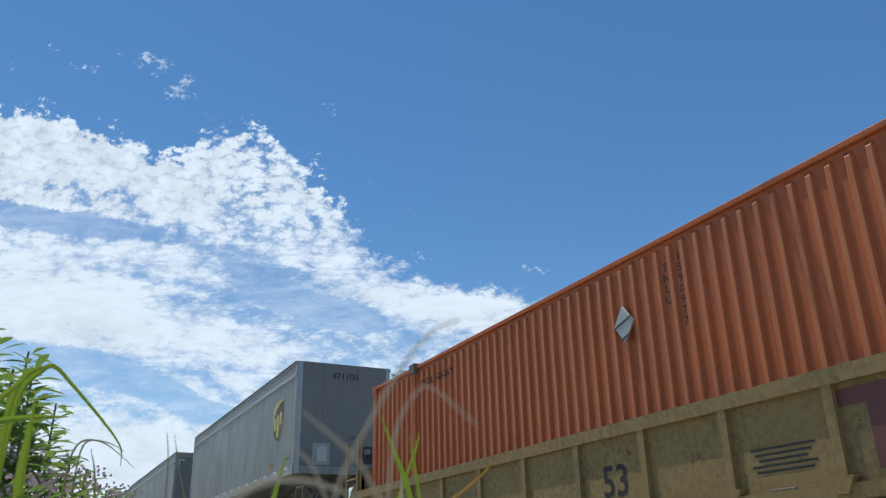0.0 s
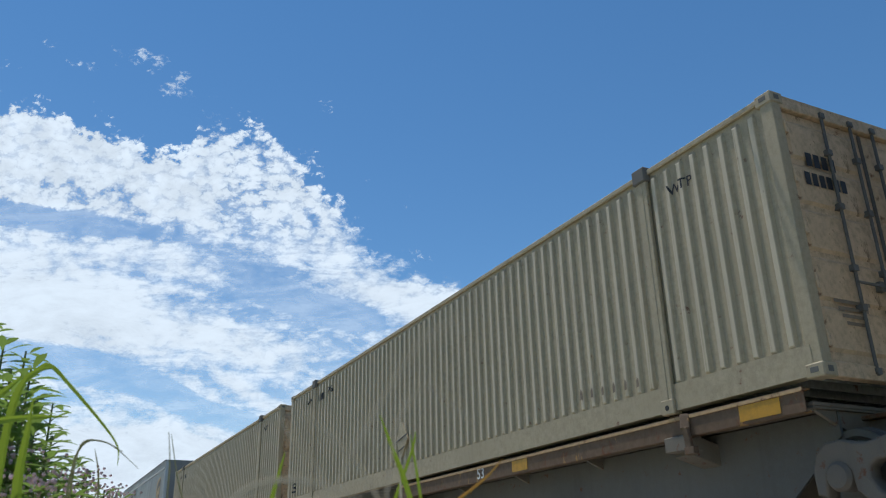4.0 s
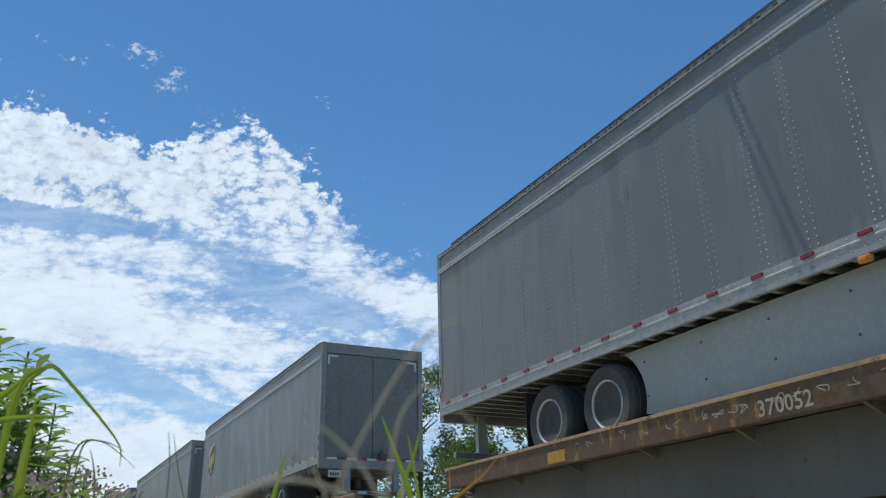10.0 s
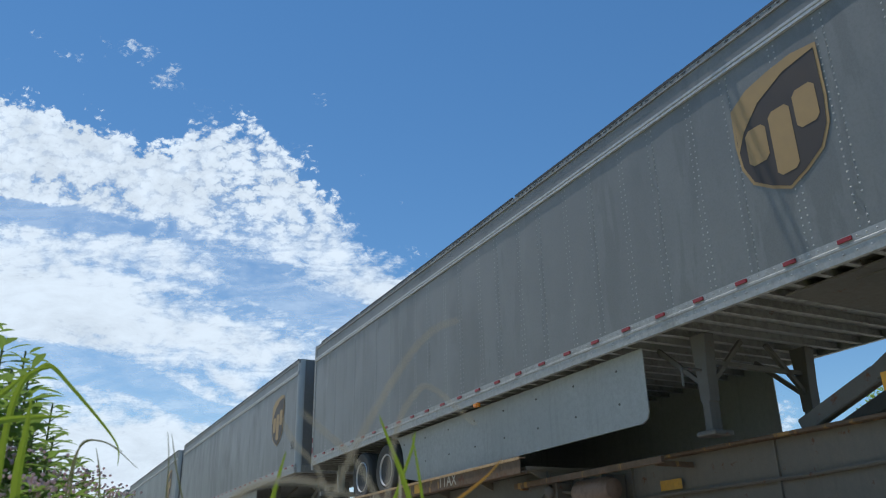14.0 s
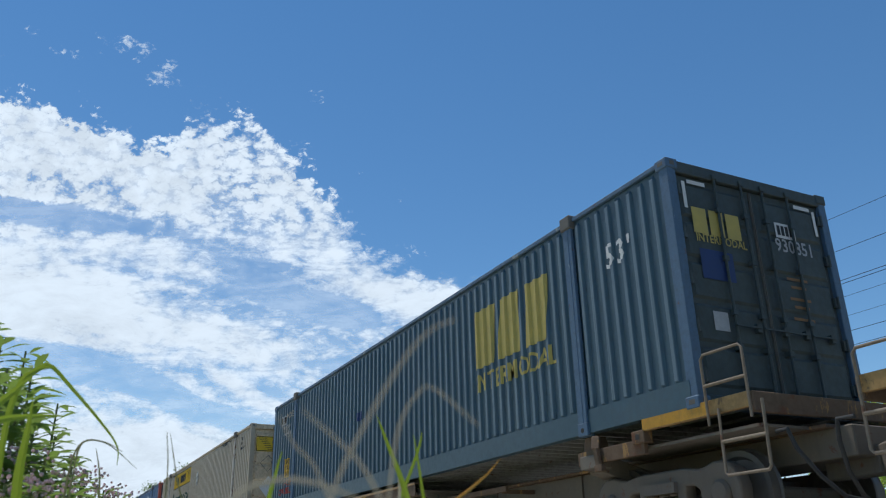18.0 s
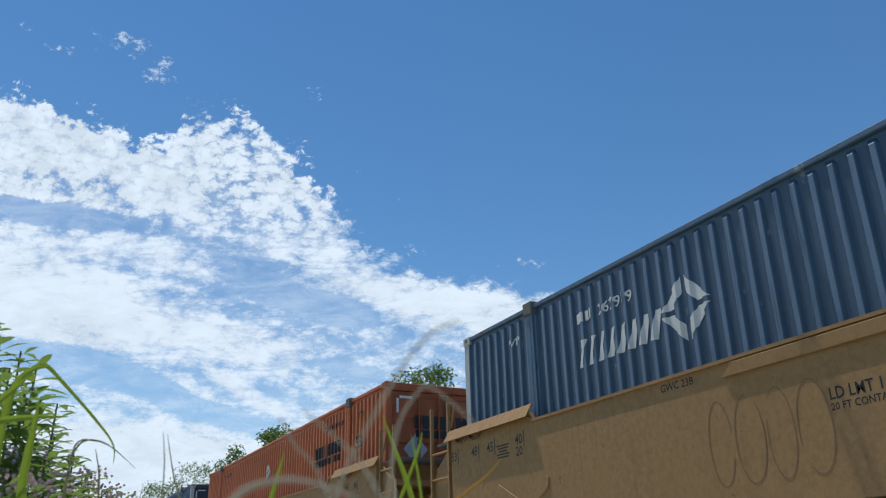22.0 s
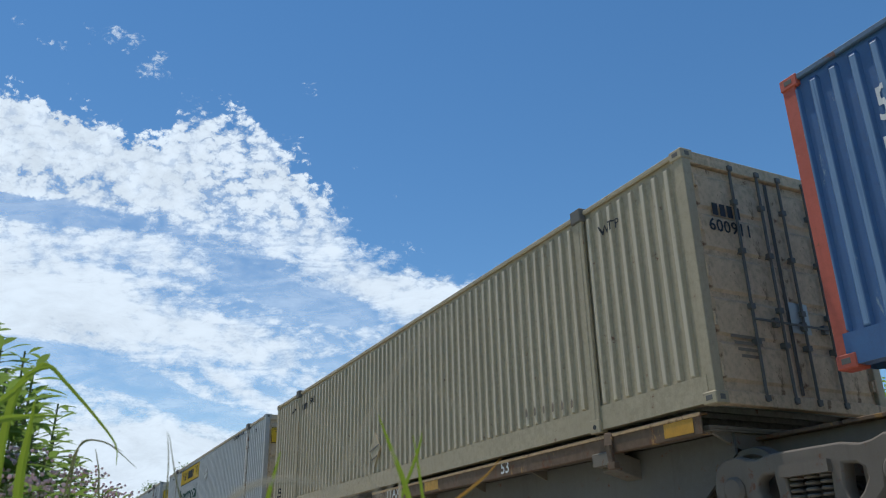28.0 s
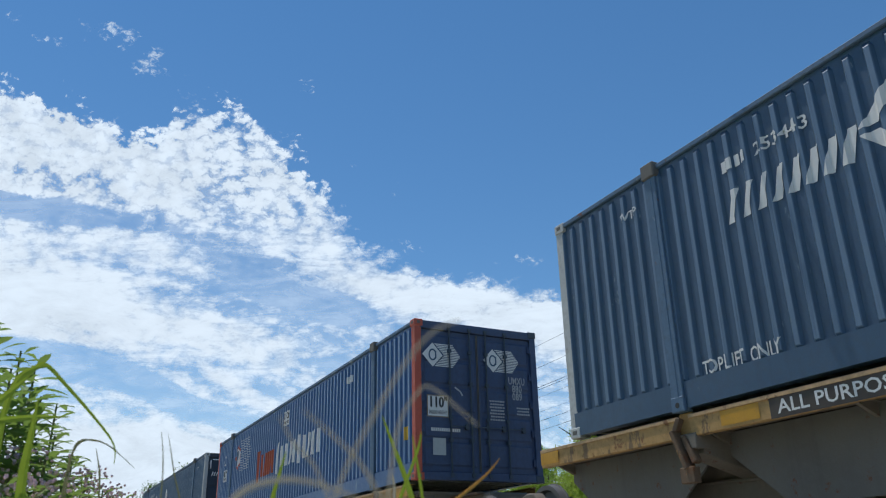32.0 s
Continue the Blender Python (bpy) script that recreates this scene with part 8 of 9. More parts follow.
for y, number in ((73.2, "5746"), (90.37, ""), (484.89, "600911")):
    b = container("dirty cream corrugated container with steel doors leading", "cream", door="cream_door", rod="dark_rod")
    cream_marks(b, number)
    on_car(b, y)
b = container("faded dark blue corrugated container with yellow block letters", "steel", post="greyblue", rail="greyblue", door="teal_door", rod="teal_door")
intermodal_blue_marks(b)
on_car(b, 314.14)
for y, livery, rows, num, words in ((332.9, "white", False, "", "old off-white corrugated container with a yellow sign, stained doors"), (502.25, "bright", True, "", "clean white corrugated container with a yellow sign"),
                                    (520.97, "bright", True, "240339", "white corrugated container with yellow signs on side and doors")):
    b = container(words, livery, rail="white_post", door="stained_door" if not rows else ("clean_door" if num else "white_door"), rod="dark_rod")
    hunt_marks(b, rows, num)
    on_car(b, y)
for y, num, words in ((350.3, "", "blue corrugated container with red corner posts and white speed lines"), (431.82, "890999", "blue corrugated container with red corner posts, doors leading"),
                      (467.3, "", "blue corrugated container with red corner posts and blocky letters"), (560.45, "", "blue corrugated container with red corner posts at the train's tail")):
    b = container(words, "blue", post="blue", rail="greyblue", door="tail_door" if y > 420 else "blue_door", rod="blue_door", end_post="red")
    pacer_marks(b, num)
    on_car(b, y)
for y, num, well in ((371.4, "267919", True), (410.3, "246840", True), (450.2, "251806", False), (539.65, "253443", False), (579.0, "249117", False)):
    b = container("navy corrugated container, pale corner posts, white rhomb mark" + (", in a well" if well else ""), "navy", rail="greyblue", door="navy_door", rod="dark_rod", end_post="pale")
    umax_marks(b, num, 4.75 if y == 410.3 else 12.35)
    (on_well if well else on_car)(b, y)
b = container("orange corrugated container with black block letters in a tan well car", "orange", door="orange_door", rod="orange_door")
snl_marks(b, "1427747", True)
on_well(b, 390.8)

# spine car units: front y, deck kind, hitch, paint, free ends, marks
D = 1.55
UNITS = (
    (20.5, 'R', (0.9, 1), "rust", True, False, (("116", 7.45, 0.15), ("116", 8.6, 0.15)), ((1.6, 0.5, 1.76), (2.12, 0.45, 1.43), (7.4, 0.3, 1.60), (7.05, 0.25, 1.60))),
    (38.4, 'F', (LEN - 0.9, -1), "rust", False, False, (("53", 5.2, 0.17),), ((1.0, 0.75), (4.3, 0.42), (7.6, 0.4))),
    (55.75, 'F', (LEN - 0.9, -1), "yellow", False, False, (("ALL PURPOSE SPINE CAR", 7.3, 0.12), ), ((0.95, 0.7),)),
    (73.2, 'F', None, "rust", False, False, (("53", 6.2, 0.16),), ((0.8, 0.5), (5.1, 0.4))),
    (90.37, 'F', None, "rust", False, True, (("116", 8.0, 0.17),), ((15.5, 0.45), (6.2, 0.4))),
    (109.40, 'R', (0.9, 1), "yellow", True, False, (("TTRX 370053", 10.5, 0.15),), ((1.3, 0.45), (9.0, 0.4), (13.2, 0.4), (16.15, 0.47, 1.90))),
    (129.55, 'F', (LEN - 0.9, -1), "yellow", False, False, (("TWIN 28'-ALL PURPOSE SPINE CAR", 4.28, 0.13),), ((0.0, 0.5, 1.90),)),
    (148.0, 'F', (LEN - 0.95, -1), "rust", False, True, (("TTRX 370053", 7.6, 0.14), ("2-28/1-57", 5.2, 0.15)), ((1.0, 0.5), (4.0, 0.4), (15.4, 0.5))),
    (167.1, 'R', (0.9, 1), "rust", True, False, (("370052", 9.2, 0.15),), ((1.2, 0.5), (12.9, 0.4))),
    (187.0, 'F', (LEN - 0.95, -1), "rust", False, False, (("ALL PURPOSE", 4.2, 0.14),), ((5.4, 0.5), (0.9, 0.5))),
    (205.75, 'F', (LEN - 0.9, -1), "rust", False, True, (("28/1-57", 7.4, 0.13),), ((4.9, 0.45), (0.9, 0.5), (15.5, 0.5))),
    (225.3, 'R', (0.9, 1), "rust", True, False, (("553816", 10.5, 0.17), ("53", 8.3, 0.16)), ((1.3, 0.5), (9.7, 0.3))),
    (242.3, 'R', (0.9, 1), "rust", False, False, (("TTAX", 9.2, 0.17), ("53", 12.4, 0.18)), ((13.4, 0.4), (1.2, 0.4), (10.3, 0.3))),
    (259.7, 'R', (0.9, 1), "rust", False, False, (("53", 11.4, 0.18), ("TTX", 9.0, 0.17)), ((10.6, 0.5), (13.5, 0.35), (1.0, 0.5))),
    (277.1, 'R', (0.9, 1), "rust", False, False, (("53", 11.2, 0.18),), ((10.0, 0.5), (13.4, 0.4), (15.6, 0.3))),
    (295.0, 'F', (LEN - 0.9, -1), "rust", False, True, (("TTAX 553816", 6.6, 0.15), ("53", 4.4, 0.17)), ((0.9, 0.6), (3.2, 0.3), (5.5, 0.3), (15.6, 0.5))),
    (314.14, 'R', None, "rust", True, False, (("TTAX 753318 B", 11.2, 0.15),), ((9.6, 0.6), (15.5, 0.7))),
    (332.9, 'F', None, "rust", False, False, (("ALL PURPOSE SPINE CAR", 6.2, 0.14),), ((0.75, 0.8), (8.4, 0.5), (15.7, 0.6))),
    (350.3, 'F', None, "rust", False, True, (("TTAX 753318", 6.2, 0.17),), ((0.6, 0.5), (8.6, 0.5), (15.95, 0.8, 1.855, None, 0.17))),
    (431.82, 'R', None, "rust", True, False, (("TTAX 554267", 9.2, 0.19), ("53'", 12.5, 0.18)), ((13.3, 0.35), (1.2, 0.5), (15.6, 0.5))),
    (450.2, 'R', None, "rust", False, False, (("53", 12.0, 0.17),), ((10.4, 0.4), (15.4, 0.5), (1.2, 0.4))),
    (467.3, 'F', None, "rust", False, False, (("ALL PURPOSE SPINE CAR", 7.6, 0.16),), ((0.8, 0.5), (4.0, 0.4), (15.4, 0.5))),
    (484.89, 'F', None, "rust", False, False, (("53", 4.2, 0.17), ("TTAX", 8.2, 0.17)), ((0.62, 0.45), (6.6, 0.5))),
    (502.25, 'F', None, "rust", False, True, (("TTAX 554261", 7.0, 0.19), ("53", 3.95, 0.2)), ((0.62, 0.45), (4.6, 0.35))),
    (520.97, 'R', None, "yellow", True, False, (("TTRX 552061", 9.5, 0.17), ("28/1-57", 12.7, 0.16)), ((0.4, 0.5), (16.55, 0.6), (13.7, 0.5))),
    (539.65, 'R', None, "yellow", False, False, (("ALL PURPOSE SPINE CAR", 11.75, 0.17),), ((16.68, 0.4), (13.4, 0.5), (9.0, 0.4))),
    (560.45, 'F', None, "yellow", False, False, (), ((0.6, 0.6),)),
    (579.0, 'F', None, "rust", False, False, (), ((0.6, 0.6),)),
)
for i, (y, kind, hitch, key, f_free, r_free, texts, plates) in enumerate(UNITS):
    spine_car(y, kind, hitch, key, f_free, r_free, texts, plates, brake=y in (225.3, 431.82, 520.97), container_load=hitch is None)
    if f_free:
        truck(y + 1.0)
    if r_free:
        truck(y + LEN - 1.0)
    elif i + 1 < len(UNITS):
        truck((y + LEN + UNITS[i + 1][0]) / 2)
truck(579.0 + LEN + 1.0)
# painted owner panels on two deck edges, their marks as plain bars
for y0, yy in ((332.9, 8.1), (295.0, 14.8)):
    car = next(o for o, x, y, z in MOVING if o.name.startswith("spine_car") and abs(y - y0) < 0.5)
    part("owner_panel", decal(rect(1.25, 0.19), [(0, 1, 2, 3)], M_DECK_Y, "owner_panel", near_side(-1.3035, yy, 1.815)), car, "tan owner panel", at=LOW)
    bars = [[(-0.36, 0.05), (-0.12, 0.05), (-0.12, 0.08), (-0.36, 0.08)], [(-0.26, -0.08), (-0.22, -0.08), (-0.22, 0.05), (-0.26, 0.05)], [(-0.08, 0.05), (0.16, 0.05), (0.16, 0.08), (-0.08, 0.08)],
            [(0.02, -0.08), (0.06, -0.08), (0.06, 0.05), (0.02, 0.05)], [(0.20, -0.08), (0.26, -0.08), (0.44, 0.08), (0.38, 0.08)]]
    for b in bars:
        part("owner_bar", decal(b, [(0, 1, 2, 3)], M_MAROON, "owner_bar", near_side(-1.3065, yy, 1.815)), car, at=LOW)

# the head well car's own marks
HEAD_X = -1.545 - 0.004
head_car = next(o for o, x, y, z in MOVING if o.name == "well_car")
car_text(head_car, "53", 8.5, 0.34, M_INK, 1.22, HEAD_X + 0.06)
for i in range(5):
    shape(head_car, rect(0.72 - 0.09 * (i % 3), 0.022), M_INK, near_side(HEAD_X + 0.06, 6.15, 1.44 - 0.05 * i), name="print_bar").location = LOW
for bar in ([(-0.5, 0.22), (0.4, 0.22), (0.4, 0.36), (-0.5, 0.36)], [(-0.14, -0.3), (0.04, -0.3), (0.04, 0.22), (-0.14, 0.22)]):
    part("word_bar", decal(bar, [(0, 1, 2, 3)], M_MAROON, "word_bar", near_side(HEAD_X + 0.06, 5.1, 1.45)), head_car, at=LOW)

# well cars
for k, (y, letter) in enumerate(((371.4, "B"), (390.8, "C"), (410.3, "A"))):
    car, X = well_car(y, "tan well car with worn lettering and sprayed scribbles", front_free=k == 0, rear_free=k == 2)
    xs = -X - 0.0015
    put = lambda body, yy, zz, h, mat=M_INK, width=None: car_text(car, body, yy, h, mat, zz, xs, width)

    def lines(yy, zz, rows, width, height, gap, mat, x=xs):
        v = [p for i in range(rows) for p in [(a, b - gap * i) for a, b in rect(width * (1.0 - 0.17 * (i % 3)), height)]]
        part("small_print", decal(v, [tuple(range(4 * i, 4 * i + 4)) for i in range(rows)], mat, "small_print", near_side(x, yy, zz)), car, at=LOW)
    ld = (8.72, 10.8, 7.6)[k]
    put("LD LMT 118,100 PER UNIT", ld, 1.73, 0.10, M_INK, 1.42)
    put("20 FT CONTAINER LIMIT 57,500 EACH", ld, 1.64, 0.06, M_INK, 1.42)
    put(letter, (7.0, 9.4, 9.5)[k], 1.70, 0.24)
    if k != 1:
        board = (4.85, 0, 11.62)[k]
        part("number_board", decal(rect(3.1, 0.36), [(0, 1, 2, 3)], M_BROWN, "number_board", near_side(xs, board, 1.83)), car, at=LOW)
        v, f = letters("DTTX 766453", 0.26, 2.75)
        part("lettering", decal(v, f, M_FADED_TAN, "lettering", near_side(xs - 0.001, board, 1.72)), car, at=LOW)
        glyphs_v = stroke([(-0.13, -0.12), (0.13, -0.12), (0.13, 0.12), (-0.13, 0.12), (-0.13, -0.12)], 0.014)
        part("plate_outline", decal([p for g in glyphs_v for p in g], [tuple(range(4 * i, 4 * i + 4)) for i in range(4)], M_INK, "plate_outline", near_side(xs, (7.59, 0, 8.87)[k], 1.77)), car, at=LOW)
        put("H", (7.59, 0, 8.87)[k], 1.68, 0.09)
        put("PLATE", (7.59, 0, 8.87)[k], 1.79, 0.05)
    car_text(car, "DTTX 766453 " + letter, (8.2, 8.3, 8.15)[k], 0.085, M_INK, 2.17, xs - 0.036, 0.85)
    put("GWC 23B", 11.2, 2.18, 0.08)
    for word, yy in (("53", 0.25), ("48", 0.98), ("45", 1.46), ("40", 2.24), ("53", LEN + 0.02), ("48", LEN - 0.62), ("45", LEN - 1.08), ("40", LEN - 1.85)):
        put(word, yy, 2.06, 0.13)
        part("tick", decal(rect(0.02, 0.22), [(0, 1, 2, 3)], M_INK, "tick", near_side(xs, yy - 0.13, 2.11)), car, at=LOW)
    for yy in (2.24, LEN - 1.85):
        put("20", yy, 1.91, 0.12)
        lines(yy + 0.42, 2.10, 5, 0.34, 0.02, 0.04, M_INK)
    lines(-0.55 if k == 0 else 0.95, 2.20 if k == 0 else 1.95, 5, 0.52, 0.03, 0.075, M_GRAFFITI_D)
    lines(3.0, 1.55, 3, 0.45, 0.025, 0.05, M_GRAFFITI_D)
    if k == 0:
        put("L 201-1", -0.46, 1.72, 0.08, M_INK)
        put("EMPTY LOAD", -0.62, 1.60, 0.07, M_INK, 0.45)
        put("3 1/8 ADJ BLOCK", -0.70, 1.50, 0.07, M_INK, 0.65)
    if k == 1:
        put("53", LEN - 0.45, 1.30, 0.40)
    if k == 2:
        put("53", 15.96, 1.24, 0.42, M_INK, 0.70)
        put("110", 14.34, 1.715, 0.06)
        yellow_plate(car, 14.73, 0.45, 1.98, None, 0.12).location = (-X + 1.30, 0, -RAIL)
        lines(17.0, 2.16, 5, 0.62, 0.022, 0.075, M_GRAFFITI_D)
        part("sticker", decal(rect(0.2, 0.22), [(0, 1, 2, 3)], M_DULL_YELLOW, "sticker", near_side(xs, 17.38, 1.80)), car, at=LOW)
    part("patch", decal(rect(0.5, 0.10), [(0, 1, 2, 3)], M_ORANGE_INK, "patch", near_side(xs, 1.65, 1.97)), car, at=LOW)
    # big maroon mark of plain bars
    bars = [[(-0.9, 0.30), (0.0, 0.42), (0.0, 0.60), (-0.9, 0.48)], [(-0.55, -0.45), (-0.33, -0.42), (-0.33, 0.375), (-0.55, 0.346)],
            [(0.08, 0.43), (1.0, 0.55), (1.0, 0.73), (0.08, 0.61)], [(0.42, -0.35), (0.64, -0.32), (0.64, 0.502), (0.42, 0.473)]]
    if k == 1:
        for b in bars:
            part("word_bar", decal([(a * 0.70, c * 0.62) for a, c in b], [(0, 1, 2, 3)], M_MAROON, "word_bar", near_side(xs, 7.12, 1.66)), car, at=LOW)
    # sprayed loops
    rng = random.Random(20 + k)
    marks = []
    def loop(cx, cz, w, h, a0, a1, width, steps=18):
        pts = [(-cx + w * 0.5 * math.cos(a0 + (a1 - a0) * i / steps), cz + h * 0.5 * math.sin(a0 + (a1 - a0) * i / steps)) for i in range(steps + 1)]
        return stroke(pts, width)
    dark, ink = [], []
    if k == 2:
        for j in range(6):
            marks += loop(8.25 + 0.13 * j, -0.14, 0.12, 0.22, 0.4 + 0.9 * j, 4.7 + 0.9 * j, 0.018)
        for j in range(3):
            marks += loop(12.7 + 0.17 * j, 0.57, 0.14, 0.22, 0.4 + j, 5.2 + j, 0.03)
        # big rounded outline letters
        spray = lambda *p: flow([(-a, b - 1.60) for a, b in p])
        marks += stroke(spray((6.22, 2.19), (6.55, 2.31), (6.75, 2.13), (6.76, 1.85), (6.5, 1.62), (6.53, 1.39), (6.4, 1.10)), 0.02)
        marks += stroke(spray((6.2, 2.31), (6.07, 2.22), (6.02, 2.07), (6.11, 1.91), (6.33, 1.91), (6.42, 1.81)), 0.022)
        marks += stroke(spray((6.11, 1.91), (6.03, 1.76), (6.13, 1.62), (6.31, 1.55), (6.07, 1.38), (5.97, 1.13)), 0.024)
        marks += stroke(spray((6.04, 2.15), (5.92, 2.28), (5.74, 2.29), (5.54, 2.16), (5.41, 1.94), (5.35, 1.57), (5.38, 1.07)), 0.022)
        marks += stroke(spray((5.41, 2.02), (5.37, 2.21), (5.23, 2.29), (5.01, 2.28), (4.83, 2.14), (4.76, 1.91), (4.94, 1.67), (5.09, 1.65)), 0.022)
        marks += stroke(spray((4.94, 1.67), (4.75, 1.61), (4.58, 1.46), (4.47, 1.28), (4.47, 1.09)), 0.026)
        marks += stroke(spray((5.18, 1.49), (5.11, 1.34), (5.0, 1.25), (4.98, 1.1)), 0.024)
        marks += stroke(spray((4.78, 1.98), (4.71, 2.17), (4.59, 2.28), (4.46, 2.29), (4.32, 2.22), (4.18, 1.93), (4.10, 1.5), (4.12, 1.08)), 0.022)
        marks += stroke(spray((4.6, 1.49), (4.52, 1.57), (4.41, 1.57), (4.31, 1.49)), 0.022)
        marks += stroke(spray((4.25, 2.1), (4.12, 2.27), (3.9, 2.27), (3.74, 2.05), (3.72, 1.6), (3.86, 1.2)), 0.022)
        marks += stroke(flow([(-5.75 + 0.08 * (1 if i % 2 else -1) + 0.012 * i, 0.01 - 0.042 * i) for i in range(9)], 8), 0.018)
        for a, b in (((4.49, 2.10), (4.49, 1.95)), ((4.62, 1.92), (4.36, 1.98)), ((4.49, 1.95), (4.41, 1.84)), ((4.49, 1.95), (4.54, 1.84))):
            marks += stroke(spray(a, b), 0.03)
        marks += stroke(spray((5.18, 1.95), (5.19, 1.75)), 0.02)
        ink = loop(15.88, 0.46, 0.66, 0.62, 0, 2 * math.pi, 0.016, 26) + loop(14.34, 0.14, 0.15, 0.15, 0, 2 * math.pi, 0.012)
        for j in range(4):
            ink += stroke([(-16.08 + 0.13 * j, 0.28), (-16.04 + 0.13 * j, 0.62), (-15.99 + 0.13 * j, 0.30 + 0.08 * (j % 2))], 0.022)
        ink += stroke([(-16.2, 0.62), (-16.12, 0.74)], 0.035) + stroke([(-15.95, 0.78), (-15.90, 0.88)], 0.035) + stroke([(-15.65, 0.72), (-15.55, 0.80)], 0.03)
    elif k == 1:
        # five tall sprayed letters in rounded strokes and two small tags
        marks += stroke([(-2.20, -0.55), (-2.12, -0.06), (-1.88, 0.02)], 0.03) + stroke([(-2.16, -0.28), (-1.95, -0.24)], 0.03)
        marks += loop(1.75, -0.24, 0.30, 0.56, 0, 2 * math.pi, 0.03) + stroke([(-1.52, -0.56), (-1.48, 0.02)], 0.03) + loop(1.42, -0.10, 0.24, 0.26, -1.6, 1.6, 0.03)
        marks += stroke([(-1.42, -0.22), (-1.26, -0.55)], 0.03) + loop(1.10, -0.26, 0.34, 0.60, 0.6, 5.4, 0.03)
        marks += loop(0.82, -0.2, 0.26, 0.36, 0.5, 5.6, 0.03) + loop(0.80, -0.55, 0.30, 0.36, 0.8, 5.4, 0.03)
        for cx, w in ((5.45, 0.16), (5.3, 0.2), (5.15, 0.16), (4.62, 0.14), (4.5, 0.12)):
            marks += loop(cx, 0.15, w, 0.26, 0.3, 5.6, 0.025) + stroke([(-cx, 0.0), (-cx + 0.05, -0.18)], 0.025)
        for j in range(5):
            dark += loop(12.9 - 0.34 * j, -0.05, 0.30, 0.85 - 0.06 * (j % 2), 0.4 + j, 6.1 + j, 0.016)
    else:
        for j in range(4):
            dark += loop(10.7 - 0.36 * j, -0.05, 0.30 + 0.05 * (j % 2), 0.8, 0.2 + 1.3 * j, 5.9 + 1.3 * j, 0.015)
        for j, cx in enumerate((1.02, 0.92, 0.82, 0.72)):
            dark += loop(cx, 0.27, 0.10, 0.24, 0.5 + j, 5.8 + j, 0.022)
    for group, paint_mat in ((marks, M_GRAFFITI), (dark, M_GRAFFITI_D), (ink, M_INK)):
        if group:
            v, f, layer, last = [], [], 0, None
            for b in group:
                if last is None or b[0] != last:
                    layer += 1
                last = b[3]
                f.append(tuple(range(len(v), len(v) + 4)))
                v += [(xs - 0.0012 - 0.00003 * layer, -p[0], 1.60 + p[1]) for p in b]
            me = bpy.data.meshes.new("sprayed_scribble")
            me.from_pydata(v, [], f)
            me.materials.append(paint_mat)
            part("sprayed_scribble", me, car, at=LOW)
    yellow_plate(car, (-0.93, 13.4, 4.98)[k], (0.22, 0.4, 0.45)[k], (1.80, 1.95, 1.98)[k], None, (0.24, 0.12, 0.12)[k]).location = (-X + 1.30, 0, -RAIL)
for y in (371.4 - 1.6, (371.4 + LEN + 390.8) / 2, (390.8 + LEN + 410.3) / 2, 410.3 + LEN + 1.6, -0.89 - 1.6, -0.89 + LEN + 1.6):
    truck(y)


# ---- behind the track: trees, hedge and the pole line ----
M_BARK = paint("grey_brown_bark", (0.13, 0.10, 0.075), 0.9, 0.4)
M_LEAF_BRIGHT = leaf_paint("bright_green_leaves", (0.29, 0.41, 0.06), (0.38, 0.47, 0.08))
M_LEAF_DARK = leaf_paint("deep_green_leaves", (0.095, 0.165, 0.03), (0.14, 0.20, 0.04))
M_LEAF_PALE = leaf_paint("pale_green_leaves", (0.10, 0.14, 0.06), (0.13, 0.16, 0.07))


def leaf_crown(seed, height, radius, leaf, count, low=0.25, material=None):
    """Loose clumps of small leaves round the ends of the limbs, with gaps between them."""
    rng = random.Random(seed)
    m = Mesh()
    clumps = []
    for _ in range(46):
        a, h = rng.uniform(0, 2 * math.pi), rng.uniform(low, 1.0)
        r = radius * math.sqrt(max(0.05, 1 - ((h - 0.52) / 0.56) ** 2)) * rng.uniform(0.25, 1.0)
        clumps.append((r * math.cos(a), r * math.sin(a), h * height * 0.95, rng.uniform(0.20, 0.38) * radius))
    for _ in range(count):
        cx, cy, cz, cr = rng.choice(clumps)
        d = Vector((rng.gauss(0, 1), rng.gauss(0, 1), rng.gauss(0, 0.8)))
        d = d.normalized() * cr * rng.random() ** 0.4
        c = Vector((cx, cy, cz)) + d
        u = Vector((rng.uniform(-1, 1), rng.uniform(-1, 1), rng.uniform(-0.7, 0.7))).normalized()
        w = u.cross(Vector((rng.uniform(-1, 1), rng.uniform(-1, 1), rng.uniform(-1, 1)))).normalized()
        s = leaf * rng.uniform(0.6, 1.3)
        fold = u.cross(w) * s * 0.15
        m.add([c - u * s * 0.5, c + w * s * 0.26 + fold, c + u * s * 0.5, c - w * s * 0.26 + fold], [(0, 1, 2, 3)])
    return m.make("crown", material)


